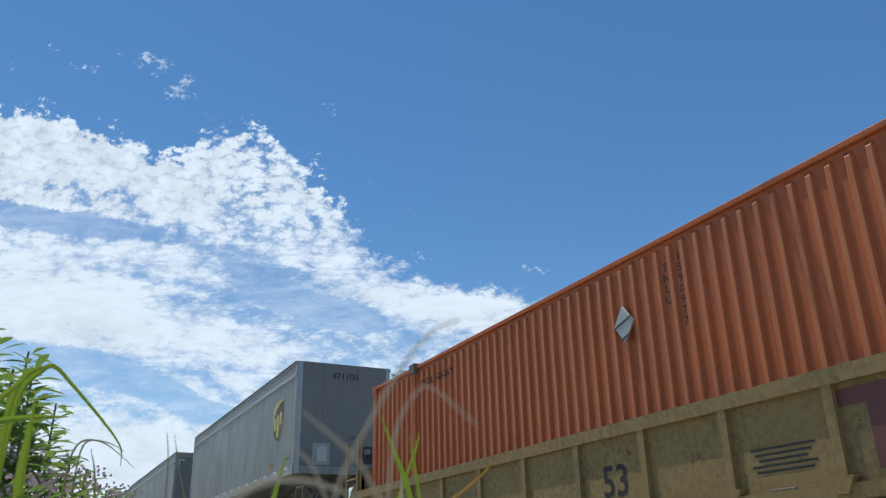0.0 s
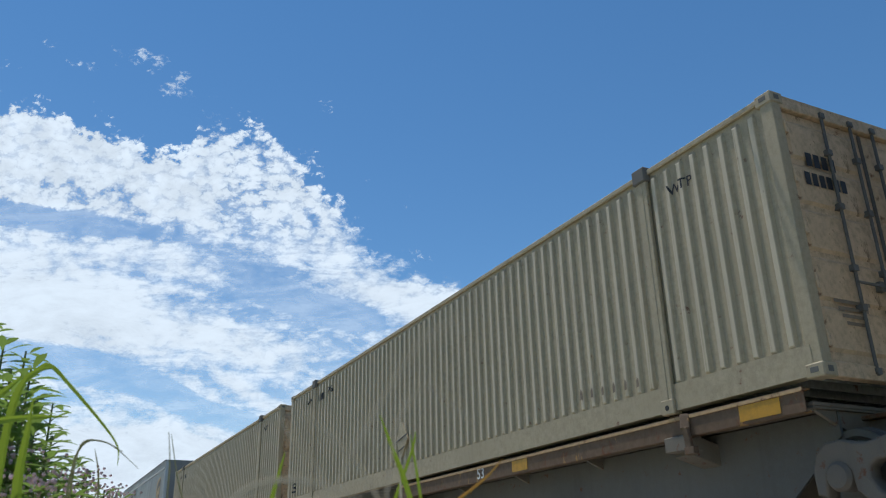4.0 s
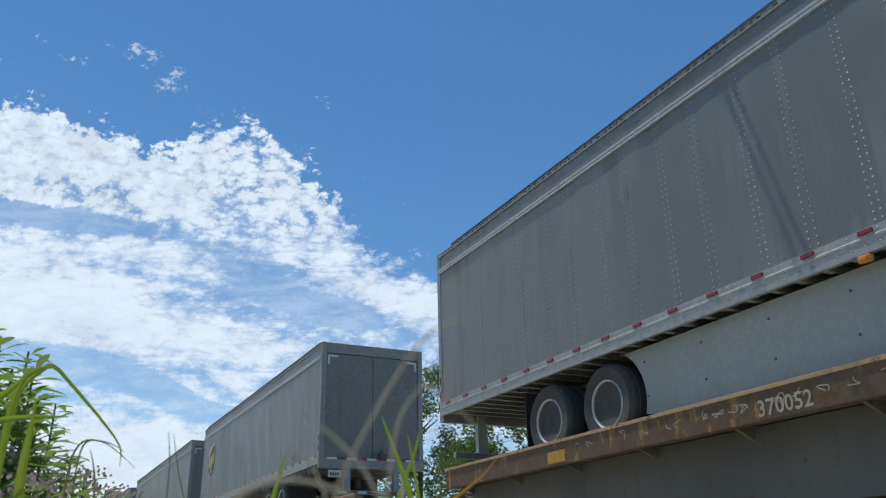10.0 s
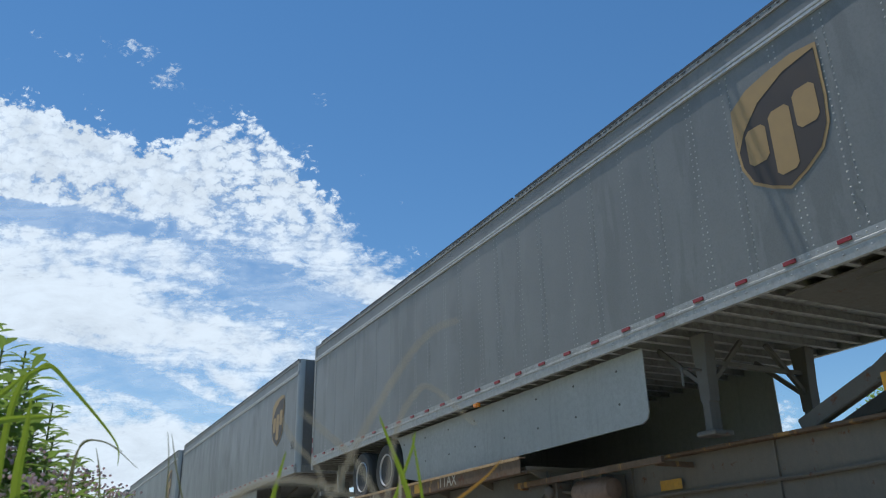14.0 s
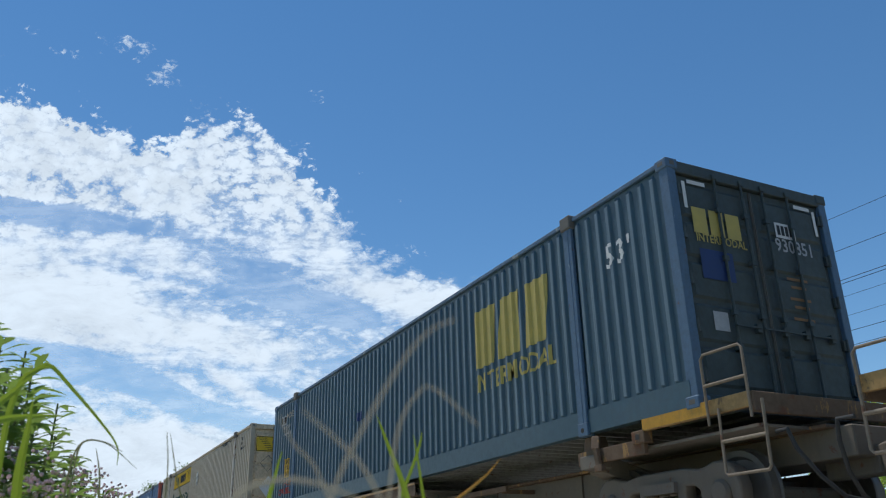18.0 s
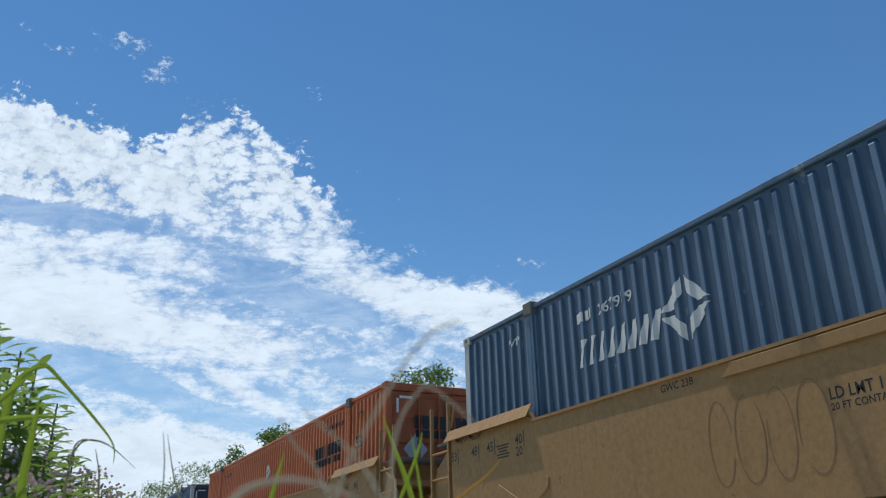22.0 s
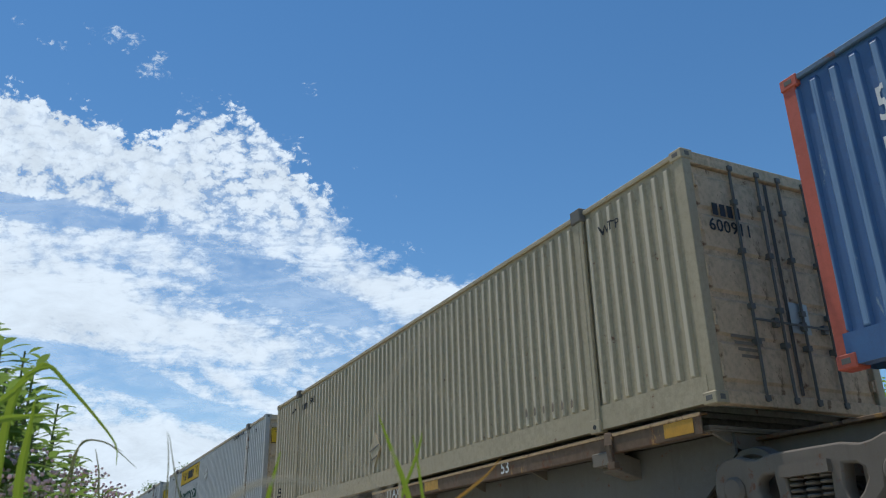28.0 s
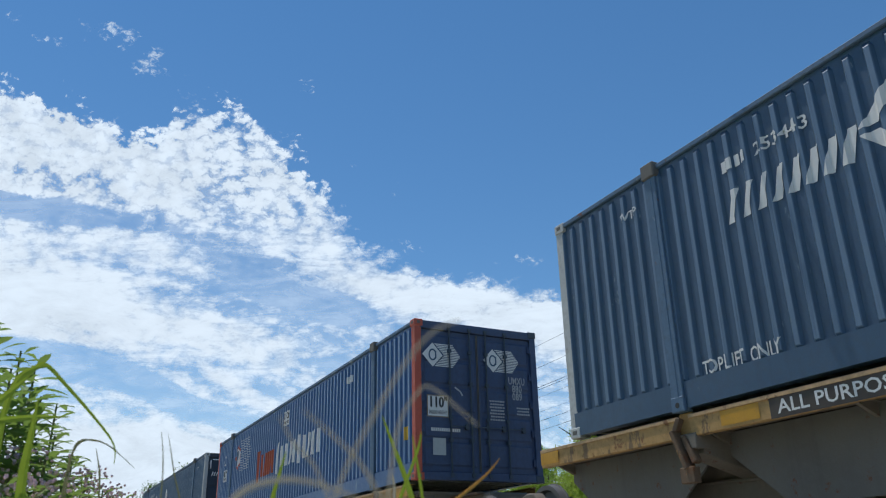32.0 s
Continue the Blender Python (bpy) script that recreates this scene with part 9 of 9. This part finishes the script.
def limbs(seed, height, radius):
    rng = random.Random(seed)
    m = Mesh()
    pts = [Vector((0, 0, -0.1))]
    for i in range(5):
        pts.append(Vector((rng.uniform(-0.2, 0.2), rng.uniform(-0.2, 0.2), height * 0.75 * (i + 1) / 5)))
    r0 = 0.022 * height + 0.04
    for i in range(5):
        m.rod(pts[i], pts[i + 1], r0 * (1 - i / 6), 8, r0 * (1 - (i + 1) / 6))
    for k in range(11):
        i = rng.randint(1, 4)
        a = rng.uniform(0, 2 * math.pi)
        b = pts[i]
        mid = b + Vector((math.cos(a), math.sin(a), 0.6)) * radius * 0.4
        tip = mid + Vector((math.cos(a + 0.4), math.sin(a + 0.4), 0.5)) * radius * 0.45
        m.rod(b, mid, r0 * 0.35, 6, r0 * 0.2)
        m.rod(mid, tip, r0 * 0.2, 5, r0 * 0.07)
    return m.make("trunk", M_BARK)


def tree(x, y, height, radius, material, seed, label, leaf=0.16, count=5200, low=0.25):
    t = thing("tree", label, "tree", "trees beyond the track")
    part("trunk", limbs(seed, height, radius), t)
    part("crown", leaf_crown(seed, height, radius, leaf, count, low, material), t)
    t.location = (x, y, 0)
    return t


tree(27.5, 33.5, 8.8, 4.3, M_LEAF_BRIGHT, 1, "round bright green tree in full leaf", 0.14, 64000, 0.05)
tree(24.8, 36.5, 6.9, 3.2, M_LEAF_BRIGHT, 14, "bushy bright green tree", 0.14, 36000, 0.05)
tree(31.5, 32.0, 7.2, 3.4, M_LEAF_BRIGHT, 2, "small bright green tree in full leaf", 0.14, 36000, 0.05)
tree(25.5, 54.0, 15.0, 3.6, M_LEAF_DARK, 3, "tall green tree with a loose crown", 0.26, 9000)
tree(27.5, 47.0, 11.0, 3.4, M_LEAF_DARK, 4, "green tree with a loose crown", 0.25, 8000, 0.12)
tree(24.0, 43.0, 8.2, 2.6, M_LEAF_DARK, 5, "green tree with slender limbs", 0.17, 11000, 0.12)
tree(22.5, 77.0, 14.6, 3.9, M_LEAF_DARK, 6, "tall green tree with a ragged crown", 0.30, 8000)
tree(22.0, 92.0, 14.0, 4.2, M_LEAF_DARK, 7, "tall green tree with a ragged crown", 0.32, 8000)
tree(22.0, 116.0, 15.6, 5.0, M_LEAF_DARK, 8, "broad tall green tree", 0.28, 6000)
tree(20.0, 140.0, 15.0, 5.5, M_LEAF_DARK, 9, "broad tall green tree", 0.3, 5000)
tree(27.0, 17.2, 6.7, 2.6, M_LEAF_BRIGHT, 10, "light green sapling with thin leaves", 0.15, 9000, 0.12)
tree(34.0, 19.5, 7.6, 3.2, M_LEAF_DARK, 13, "green tree with a loose crown", 0.17, 13000, 0.12)
tree(40.0, 38.5, 8.6, 3.6, M_LEAF_PALE, 11, "pale green tree, far off", 0.26, 6000, 0.1)
tree(44.0, 44.0, 8.8, 4.0, M_LEAF_PALE, 12, "pale green tree, far off", 0.28, 6000, 0.1)


# unseen trees on the near side of the track, mirrored in the passing enamel; the far ones are added to darken it
for x, y, h, r, seed in ((-13.0, 3.0, 9.0, 4.0, 41), (-15.0, 14.0, 10.5, 4.4, 42), (-14.0, 26.0, 9.0, 4.2, 43), (-17.0, 38.0, 11.0, 4.8, 44), (-18.5, 54.0, 12.0, 5.0, 45),
                         (-18.0, 72.0, 12.5, 5.2, 46), (-16.0, 92.0, 15.0, 5.6, 47), (-17.0, 114.0, 16.0, 6.0, 48),
                         (-16.5, 138.0, 16.5, 6.2, 49), (-17.5, 164.0, 17.0, 6.4, 50), (-18.0, 194.0, 17.0, 6.6, 51), (-19.0, 228.0, 17.5, 6.8, 52), (-21.0, 270.0, 18.0, 7.0, 53)):
    near = tree(x, y, h, r, M_LEAF_DARK, seed, "unseen leafy green tree darkening the mirrored sky", 0.34, 5200, 0.08)
    near["group"] = "trees on the near side of the track"


def hedge():
    rng = random.Random(31)
    m = Mesh()
    for _ in range(44000):
        y = rng.uniform(8, 150)
        x = 28 + rng.gauss(0, 1.3) + 0.02 * y
        top = 3.3 + 1.5 * noise.noise((y * 0.16, 2.0, 0.0)) + 0.9 * noise.noise((y * 0.6, 5.0, 0.0))
        c = Vector((x, y, max(0.05, top * rng.random() ** 0.55)))
        u = Vector((rng.uniform(-1, 1), rng.uniform(-1, 1), rng.uniform(-0.7, 0.7))).normalized()
        w = u.cross(Vector((rng.uniform(-1, 1), rng.uniform(-1, 1), rng.uniform(-1, 1)))).normalized()
        s = 0.23 * rng.uniform(0.6, 1.4)
        m.add([c - u * s * 0.5, c + w * s * 0.28, c + u * s * 0.5, c - w * s * 0.28], [(0, 1, 2, 3)])
    return m.make("hedge", M_LEAF_BRIGHT)


tagged(new("hedge", hedge()), "low bright green thicket along the far side of the track", "hedge", kind="stuff")

# pole line parallel to the track
M_POLE = paint("weathered_pole_wood", (0.16, 0.125, 0.095), 0.9, 0.35)
M_GLASS_INS = plain("brown_insulator", (0.09, 0.05, 0.035), 0.3)
LINE_X = 25.0
POLES = (-60.0, -14.5, 31.2, 77.0, 123.0)
ARM_Z = 8.95


def pole_things():
    for y in POLES:
        p = thing("utility_pole", "weathered wooden utility pole with one braced crossarm", "utility pole", "poles of the power line")
        part("shaft", kept(("shaft",), lambda: Mesh().rod((0, 0, -0.3), (0.0, 0, 12.4), 0.16, 12, 0.10).make("shaft", M_POLE)), p)
        arm = part("crossarm", kept(("arm",), lambda: Mesh().box(-1.15, 1.15, -0.16, -0.05, ARM_Z - 0.06, ARM_Z + 0.06).make("crossarm", M_POLE, 0.01)), p)
        for s in (-1, 1):
            part("brace", kept(("brace", s), lambda: Mesh().bar((s * 0.75, -0.17, ARM_Z - 0.05), (0.0, -0.17, ARM_Z - 0.75), 0.03, 0.03).make("brace", M_CROSS)), arm)
        ins = kept(("insul",), lambda: Mesh().lathe((0, 0, 0), 2, [(0.025, 0.0), (0.03, 0.06), (0.06, 0.07), (0.05, 0.12), (0.065, 0.14), (0.04, 0.20)], 10).make("insulator", M_GLASS_INS))
        for x in (-1.05, -0.45, 0.45, 1.05):
            part("insulator", ins, arm, at=(x, -0.10, ARM_Z + 0.06))
        for z in (11.05, 9.95, 9.85):
            part("bracket", kept(("brk",), lambda: Mesh().bar((0, -0.05, 0), (-0.35, -0.05, 0.12), 0.04, 0.04).make("bracket", M_CROSS)), p, at=(0, 0, z - 0.12))
        p.location = (LINE_X, y, 0)


pole_things()
for x, z, r in ((0.0, 12.45, 0.010), (-0.35, 11.05, 0.012), (-0.35, 9.98, 0.014), (-0.33, 9.86, 0.014), (-1.05, 9.15, 0.008), (1.05, 9.15, 0.008), (-0.1, 8.25, 0.012), (-0.1, 7.75, 0.012)):
    m = Mesh()
    for a, b in zip(POLES, POLES[1:]):
        pts = []
        for i in range(13):
            k = i / 12
            pts.append((LINE_X + x, a + (b - a) * k, z - 4 * 0.35 * k * (1 - k)))
        m.path(pts, r * 0.85, 5)
    tagged(new("power_line", m.make("power_line", M_BLACK)), "thin dark overhead wire between wooden poles", "wire", "wires of the power line")

# a pair of service wires that crosses over the track and throws its shade on the passing sides
for dy in (0.0, 0.12):
    m = Mesh()
    pts = [(-14 + 39 * i / 16, 6.724 + 0.4375 * (5.443 - (-14 + 39 * i / 16)) + dy, 10.95 - 0.1 * math.sin(math.pi * i / 16)) for i in range(17)]
    m.path(pts, 0.032, 6)
    tagged(new("service_wire", m.make("service_wire", M_BLACK)), "thick dark service wire crossing over the track", "wire", "wires over the track")
for x in (-14.0, 25.0):
    p = thing("utility_pole", "weathered wooden pole carrying the crossing wires", "utility pole", "poles of the power line")
    part("shaft", kept(("shaft2",), lambda: Mesh().rod((0, 0, -0.3), (0.0, 0, 11.2), 0.15, 12, 0.10).make("shaft", M_POLE)), p)
    p.location = (x, 6.78 + 0.4375 * (5.443 - x), 0)

# ---- in front of the camera: grass blades and weeds ----
M_BLADE = {"G": leaf_paint("fresh_grass_blade", (0.20, 0.30, 0.03), (0.27, 0.36, 0.04)), "D": leaf_paint("thin_grass_stalk", (0.16, 0.17, 0.09), (0.2, 0.2, 0.1)),
           "T": leaf_paint("dry_straw_stalk", (0.36, 0.32, 0.25), (0.40, 0.36, 0.28)), "R": leaf_paint("yellowing_grass_blade", (0.38, 0.27, 0.05), (0.40, 0.16, 0.05))}
BLADE_WORDS = {"G": "fresh green grass blade, arching", "D": "thin grey-green grass stalk", "T": "dry straw-coloured grass stalk, bent over", "R": "yellowing grass blade with a reddish tip"}
SWAYING = []


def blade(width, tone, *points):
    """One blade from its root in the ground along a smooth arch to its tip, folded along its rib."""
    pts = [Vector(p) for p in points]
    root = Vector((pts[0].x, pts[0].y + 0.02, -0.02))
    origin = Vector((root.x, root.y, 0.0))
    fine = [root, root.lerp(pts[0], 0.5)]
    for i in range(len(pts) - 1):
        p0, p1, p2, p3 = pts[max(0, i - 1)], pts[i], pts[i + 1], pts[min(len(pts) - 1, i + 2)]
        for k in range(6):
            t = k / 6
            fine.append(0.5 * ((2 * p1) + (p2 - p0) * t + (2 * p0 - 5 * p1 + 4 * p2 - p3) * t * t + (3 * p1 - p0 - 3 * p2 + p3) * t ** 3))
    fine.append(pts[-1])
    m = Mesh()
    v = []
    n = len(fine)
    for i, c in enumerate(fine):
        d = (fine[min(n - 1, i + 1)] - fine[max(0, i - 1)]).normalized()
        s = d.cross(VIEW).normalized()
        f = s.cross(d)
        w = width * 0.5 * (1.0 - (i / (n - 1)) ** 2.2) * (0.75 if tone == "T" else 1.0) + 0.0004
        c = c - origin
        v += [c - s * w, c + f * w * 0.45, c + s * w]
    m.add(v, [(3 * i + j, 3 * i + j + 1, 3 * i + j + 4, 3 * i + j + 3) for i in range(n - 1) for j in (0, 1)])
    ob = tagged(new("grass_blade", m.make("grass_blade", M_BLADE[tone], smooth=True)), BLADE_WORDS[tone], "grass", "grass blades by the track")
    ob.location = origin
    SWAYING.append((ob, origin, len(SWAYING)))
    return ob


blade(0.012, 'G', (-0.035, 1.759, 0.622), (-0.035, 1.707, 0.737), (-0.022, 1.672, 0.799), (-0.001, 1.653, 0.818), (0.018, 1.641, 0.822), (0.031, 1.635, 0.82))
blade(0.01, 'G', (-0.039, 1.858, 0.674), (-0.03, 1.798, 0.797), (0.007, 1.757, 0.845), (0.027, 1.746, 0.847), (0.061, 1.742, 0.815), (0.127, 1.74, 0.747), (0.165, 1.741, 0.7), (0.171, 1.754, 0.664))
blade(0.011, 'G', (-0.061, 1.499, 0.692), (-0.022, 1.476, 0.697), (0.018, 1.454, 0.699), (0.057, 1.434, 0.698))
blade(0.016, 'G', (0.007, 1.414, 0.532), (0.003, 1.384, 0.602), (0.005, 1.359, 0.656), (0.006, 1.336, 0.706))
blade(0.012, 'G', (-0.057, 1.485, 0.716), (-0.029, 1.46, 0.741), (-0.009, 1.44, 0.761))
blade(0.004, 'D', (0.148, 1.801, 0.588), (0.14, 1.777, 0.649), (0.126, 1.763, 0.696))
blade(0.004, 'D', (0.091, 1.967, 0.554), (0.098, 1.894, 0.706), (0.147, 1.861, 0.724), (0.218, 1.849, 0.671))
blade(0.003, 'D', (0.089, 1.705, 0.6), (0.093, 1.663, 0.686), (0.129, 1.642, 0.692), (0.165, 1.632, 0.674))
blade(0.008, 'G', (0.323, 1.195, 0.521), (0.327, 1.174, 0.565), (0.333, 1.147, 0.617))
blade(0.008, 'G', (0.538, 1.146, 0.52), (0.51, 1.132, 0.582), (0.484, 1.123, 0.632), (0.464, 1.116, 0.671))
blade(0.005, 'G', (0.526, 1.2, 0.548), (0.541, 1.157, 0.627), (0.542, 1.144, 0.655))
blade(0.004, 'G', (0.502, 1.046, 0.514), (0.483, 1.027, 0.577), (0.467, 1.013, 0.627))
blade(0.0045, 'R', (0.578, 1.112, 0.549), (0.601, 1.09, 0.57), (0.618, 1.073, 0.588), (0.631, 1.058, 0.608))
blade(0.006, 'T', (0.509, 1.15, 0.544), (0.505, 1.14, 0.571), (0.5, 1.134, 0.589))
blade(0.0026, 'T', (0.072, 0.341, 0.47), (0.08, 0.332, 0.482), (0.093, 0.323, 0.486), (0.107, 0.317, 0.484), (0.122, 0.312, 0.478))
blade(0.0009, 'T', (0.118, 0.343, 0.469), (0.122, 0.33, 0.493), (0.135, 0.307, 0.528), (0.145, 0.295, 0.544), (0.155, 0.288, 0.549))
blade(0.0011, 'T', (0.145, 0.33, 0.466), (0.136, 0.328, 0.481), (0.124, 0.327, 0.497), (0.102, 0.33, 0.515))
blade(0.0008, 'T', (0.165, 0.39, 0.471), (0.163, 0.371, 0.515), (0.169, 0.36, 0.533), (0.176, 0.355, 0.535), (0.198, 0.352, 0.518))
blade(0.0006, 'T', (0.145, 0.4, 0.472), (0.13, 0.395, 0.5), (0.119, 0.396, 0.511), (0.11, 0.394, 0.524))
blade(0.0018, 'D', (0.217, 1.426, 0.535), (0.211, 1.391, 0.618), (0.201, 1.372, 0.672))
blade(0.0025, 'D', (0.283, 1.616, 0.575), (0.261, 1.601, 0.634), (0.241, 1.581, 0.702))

WEED_TOPS = ((-0.105, 2.651, 1.142), (-0.039, 2.851, 1.161), (-0.06, 2.444, 1.012), (0.021, 2.768, 1.006), (0.08, 3.084, 1.046), (0.075, 2.678, 0.875), (0.153, 3.007, 0.866), (0.016, 2.356, 0.851), (-0.045, 2.263, 0.858), (0.189, 2.901, 0.791), (0.108, 2.486, 0.726), (-0.003, 2.174, 0.74), (-0.157, 2.872, 1.25), (-0.147, 2.584, 1.069), (0.282, 3.223, 0.777), (0.352, 3.315, 0.759), (-0.006, 2.526, 1.036), (-0.09, 2.141, 0.912), (0.051, 2.255, 0.766), (-0.022, 1.975, 0.666), (0.133, 2.37, 0.685), (0.035, 2.067, 0.666), (-0.022, 2.228, 0.909), (0.075, 2.612, 0.754))
M_WEED = leaf_paint("weed_leaves", (0.17, 0.27, 0.06), (0.25, 0.36, 0.08))
M_STEM = plain("weed_stem", (0.17, 0.20, 0.08), 0.7)
M_BLOOM = leaf_paint("pink_blossom", (0.72, 0.50, 0.54), (0.80, 0.62, 0.64))


def weed(i, top):
    """A leafy weed: a stem with lance-shaped leaves in whorls."""
    rng = random.Random(100 + i)
    t = thing("weed_plant", "leafy green weed with lance-shaped leaves", "weed", "weeds by the track")
    h = top[2]
    stem, leaves = Mesh(), Mesh()
    lean = Vector((rng.uniform(-0.05, 0.05), rng.uniform(-0.05, 0.05), 0))
    spine = [Vector((0, 0, -0.02)) + lean * (-(1 - k / 6) ** 1.5) + Vector((0, 0, h * k / 6)) for k in range(7)]
    for a, b in zip(spine, spine[1:]):
        stem.rod(a, b, 0.004, 5, 0.003)
    def leaf(c, d, s, wid):
        side = d.cross(Vector((0, 0, 1))).normalized()
        up = side.cross(d).normalized()
        rows = []
        for k, wk in ((0, 0.15), (0.25, 0.8), (0.5, 1.0), (0.75, 0.65), (1.0, 0.02)):
            p = c + d * s * k + Vector((0, 0, -s * 0.35 * k * k))
            rows += [p - side * wid * wk, p - up * wid * 0.35 * wk, p + side * wid * wk]
        leaves.add(rows, [(3 * r + j, 3 * r + j + 1, 3 * r + j + 4, 3 * r + j + 3) for r in range(4) for j in (0, 1)])
    n = 88
    for k in range(n):
        f = 0.25 + 0.75 * k / n
        j = min(5, int(f * 6))
        c = spine[j].lerp(spine[j + 1], f * 6 - j)
        a = k * 2.4 + rng.uniform(-0.5, 0.5)
        out = Vector((math.cos(a), math.sin(a), rng.uniform(0.1, 0.9))).normalized()
        twig = c + out * rng.uniform(0.0, 0.10) * (1.2 - f)
        if rng.random() < 0.6:
            stem.rod(c, twig, 0.0018, 4)
        leaf(twig, out, rng.uniform(0.08, 0.15) * (1.15 - 0.45 * f), rng.uniform(0.009, 0.015))
    part("stem", stem.make("stem", M_STEM), t)
    part("leaves", leaves.make("leaves", M_WEED, smooth=True), t)
    if i in (9, 10, 11, 14, 15, 19, 21):
        bl = Mesh()
        for _ in range(70):
            c = Vector((rng.gauss(0, 0.04), rng.gauss(0, 0.04), h - abs(rng.gauss(0, 0.04))))
            bl.lathe(c, 2, [(0.001, -0.004), (0.0045, 0.0), (0.003, 0.004)], 6)
        part("blossoms", bl.make("blossoms", M_BLOOM), t, "small pale pink blossoms")
    t.location = (top[0], top[1], 0)
    SWAYING.append((t, Vector((top[0], top[1], 0.0)), i + 50))


for i, p in enumerate(WEED_TOPS):
    weed(i, p)
# short turf round the camera and along the bank
def turf():
    rng = random.Random(8)
    m = Mesh()
    for _ in range(60000):
        x, y = rng.uniform(-7, 4.3), rng.uniform(-6, 15)
        if noise.noise((x * 0.9, y * 0.9, 3.0)) < rng.uniform(-0.7, 0.1):
            continue
        if math.hypot(x, y) < 0.35:
            continue
        h = rng.uniform(0.06, 0.24)
        a = rng.uniform(0, 6.28)
        dx, dy = 0.012 * math.cos(a), 0.012 * math.sin(a)
        lx, ly = rng.uniform(-0.06, 0.06), rng.uniform(-0.06, 0.06)
        m.add([(x - dx, y - dy, -0.01), (x + dx, y + dy, -0.01), (x + lx, y + ly, h)], [(0, 1, 2)])
    return m.make("turf", M_BLADE["G"])


tagged(new("turf", turf()), "short rough grass below the track bank", "grass", kind="stuff")


# ---- everything that moves ----
def motions():
    for ob, x, y, z in MOVING:
        walk(ob, [(0.0, pose(x, y, z)), (SECONDS, pose(x, y - SPEED * SECONDS, z))])
    for ob, base, k in SWAYING:
        rows = []
        strength = 0.3 if base.y > 1.0 else 0.06
        for i in range(33):
            a = 1.3 * math.sin(i * 1.9 + k) + 0.8 * math.sin(i * 0.7 + 2 * k)
            b = 0.9 * math.sin(i * 1.3 + 3 * k)
            rows.append((float(i), pose(base.x, base.y, base.z, strength * b, strength * a, 0.0)))
        walk(ob, rows)
    h = CAM_Z + SHEET_H
    walk(clouds, [(0.0, pose(0, 0, h)), (SECONDS, pose(CLOUD_MOVE[0], CLOUD_MOVE[1], h))])


motions()
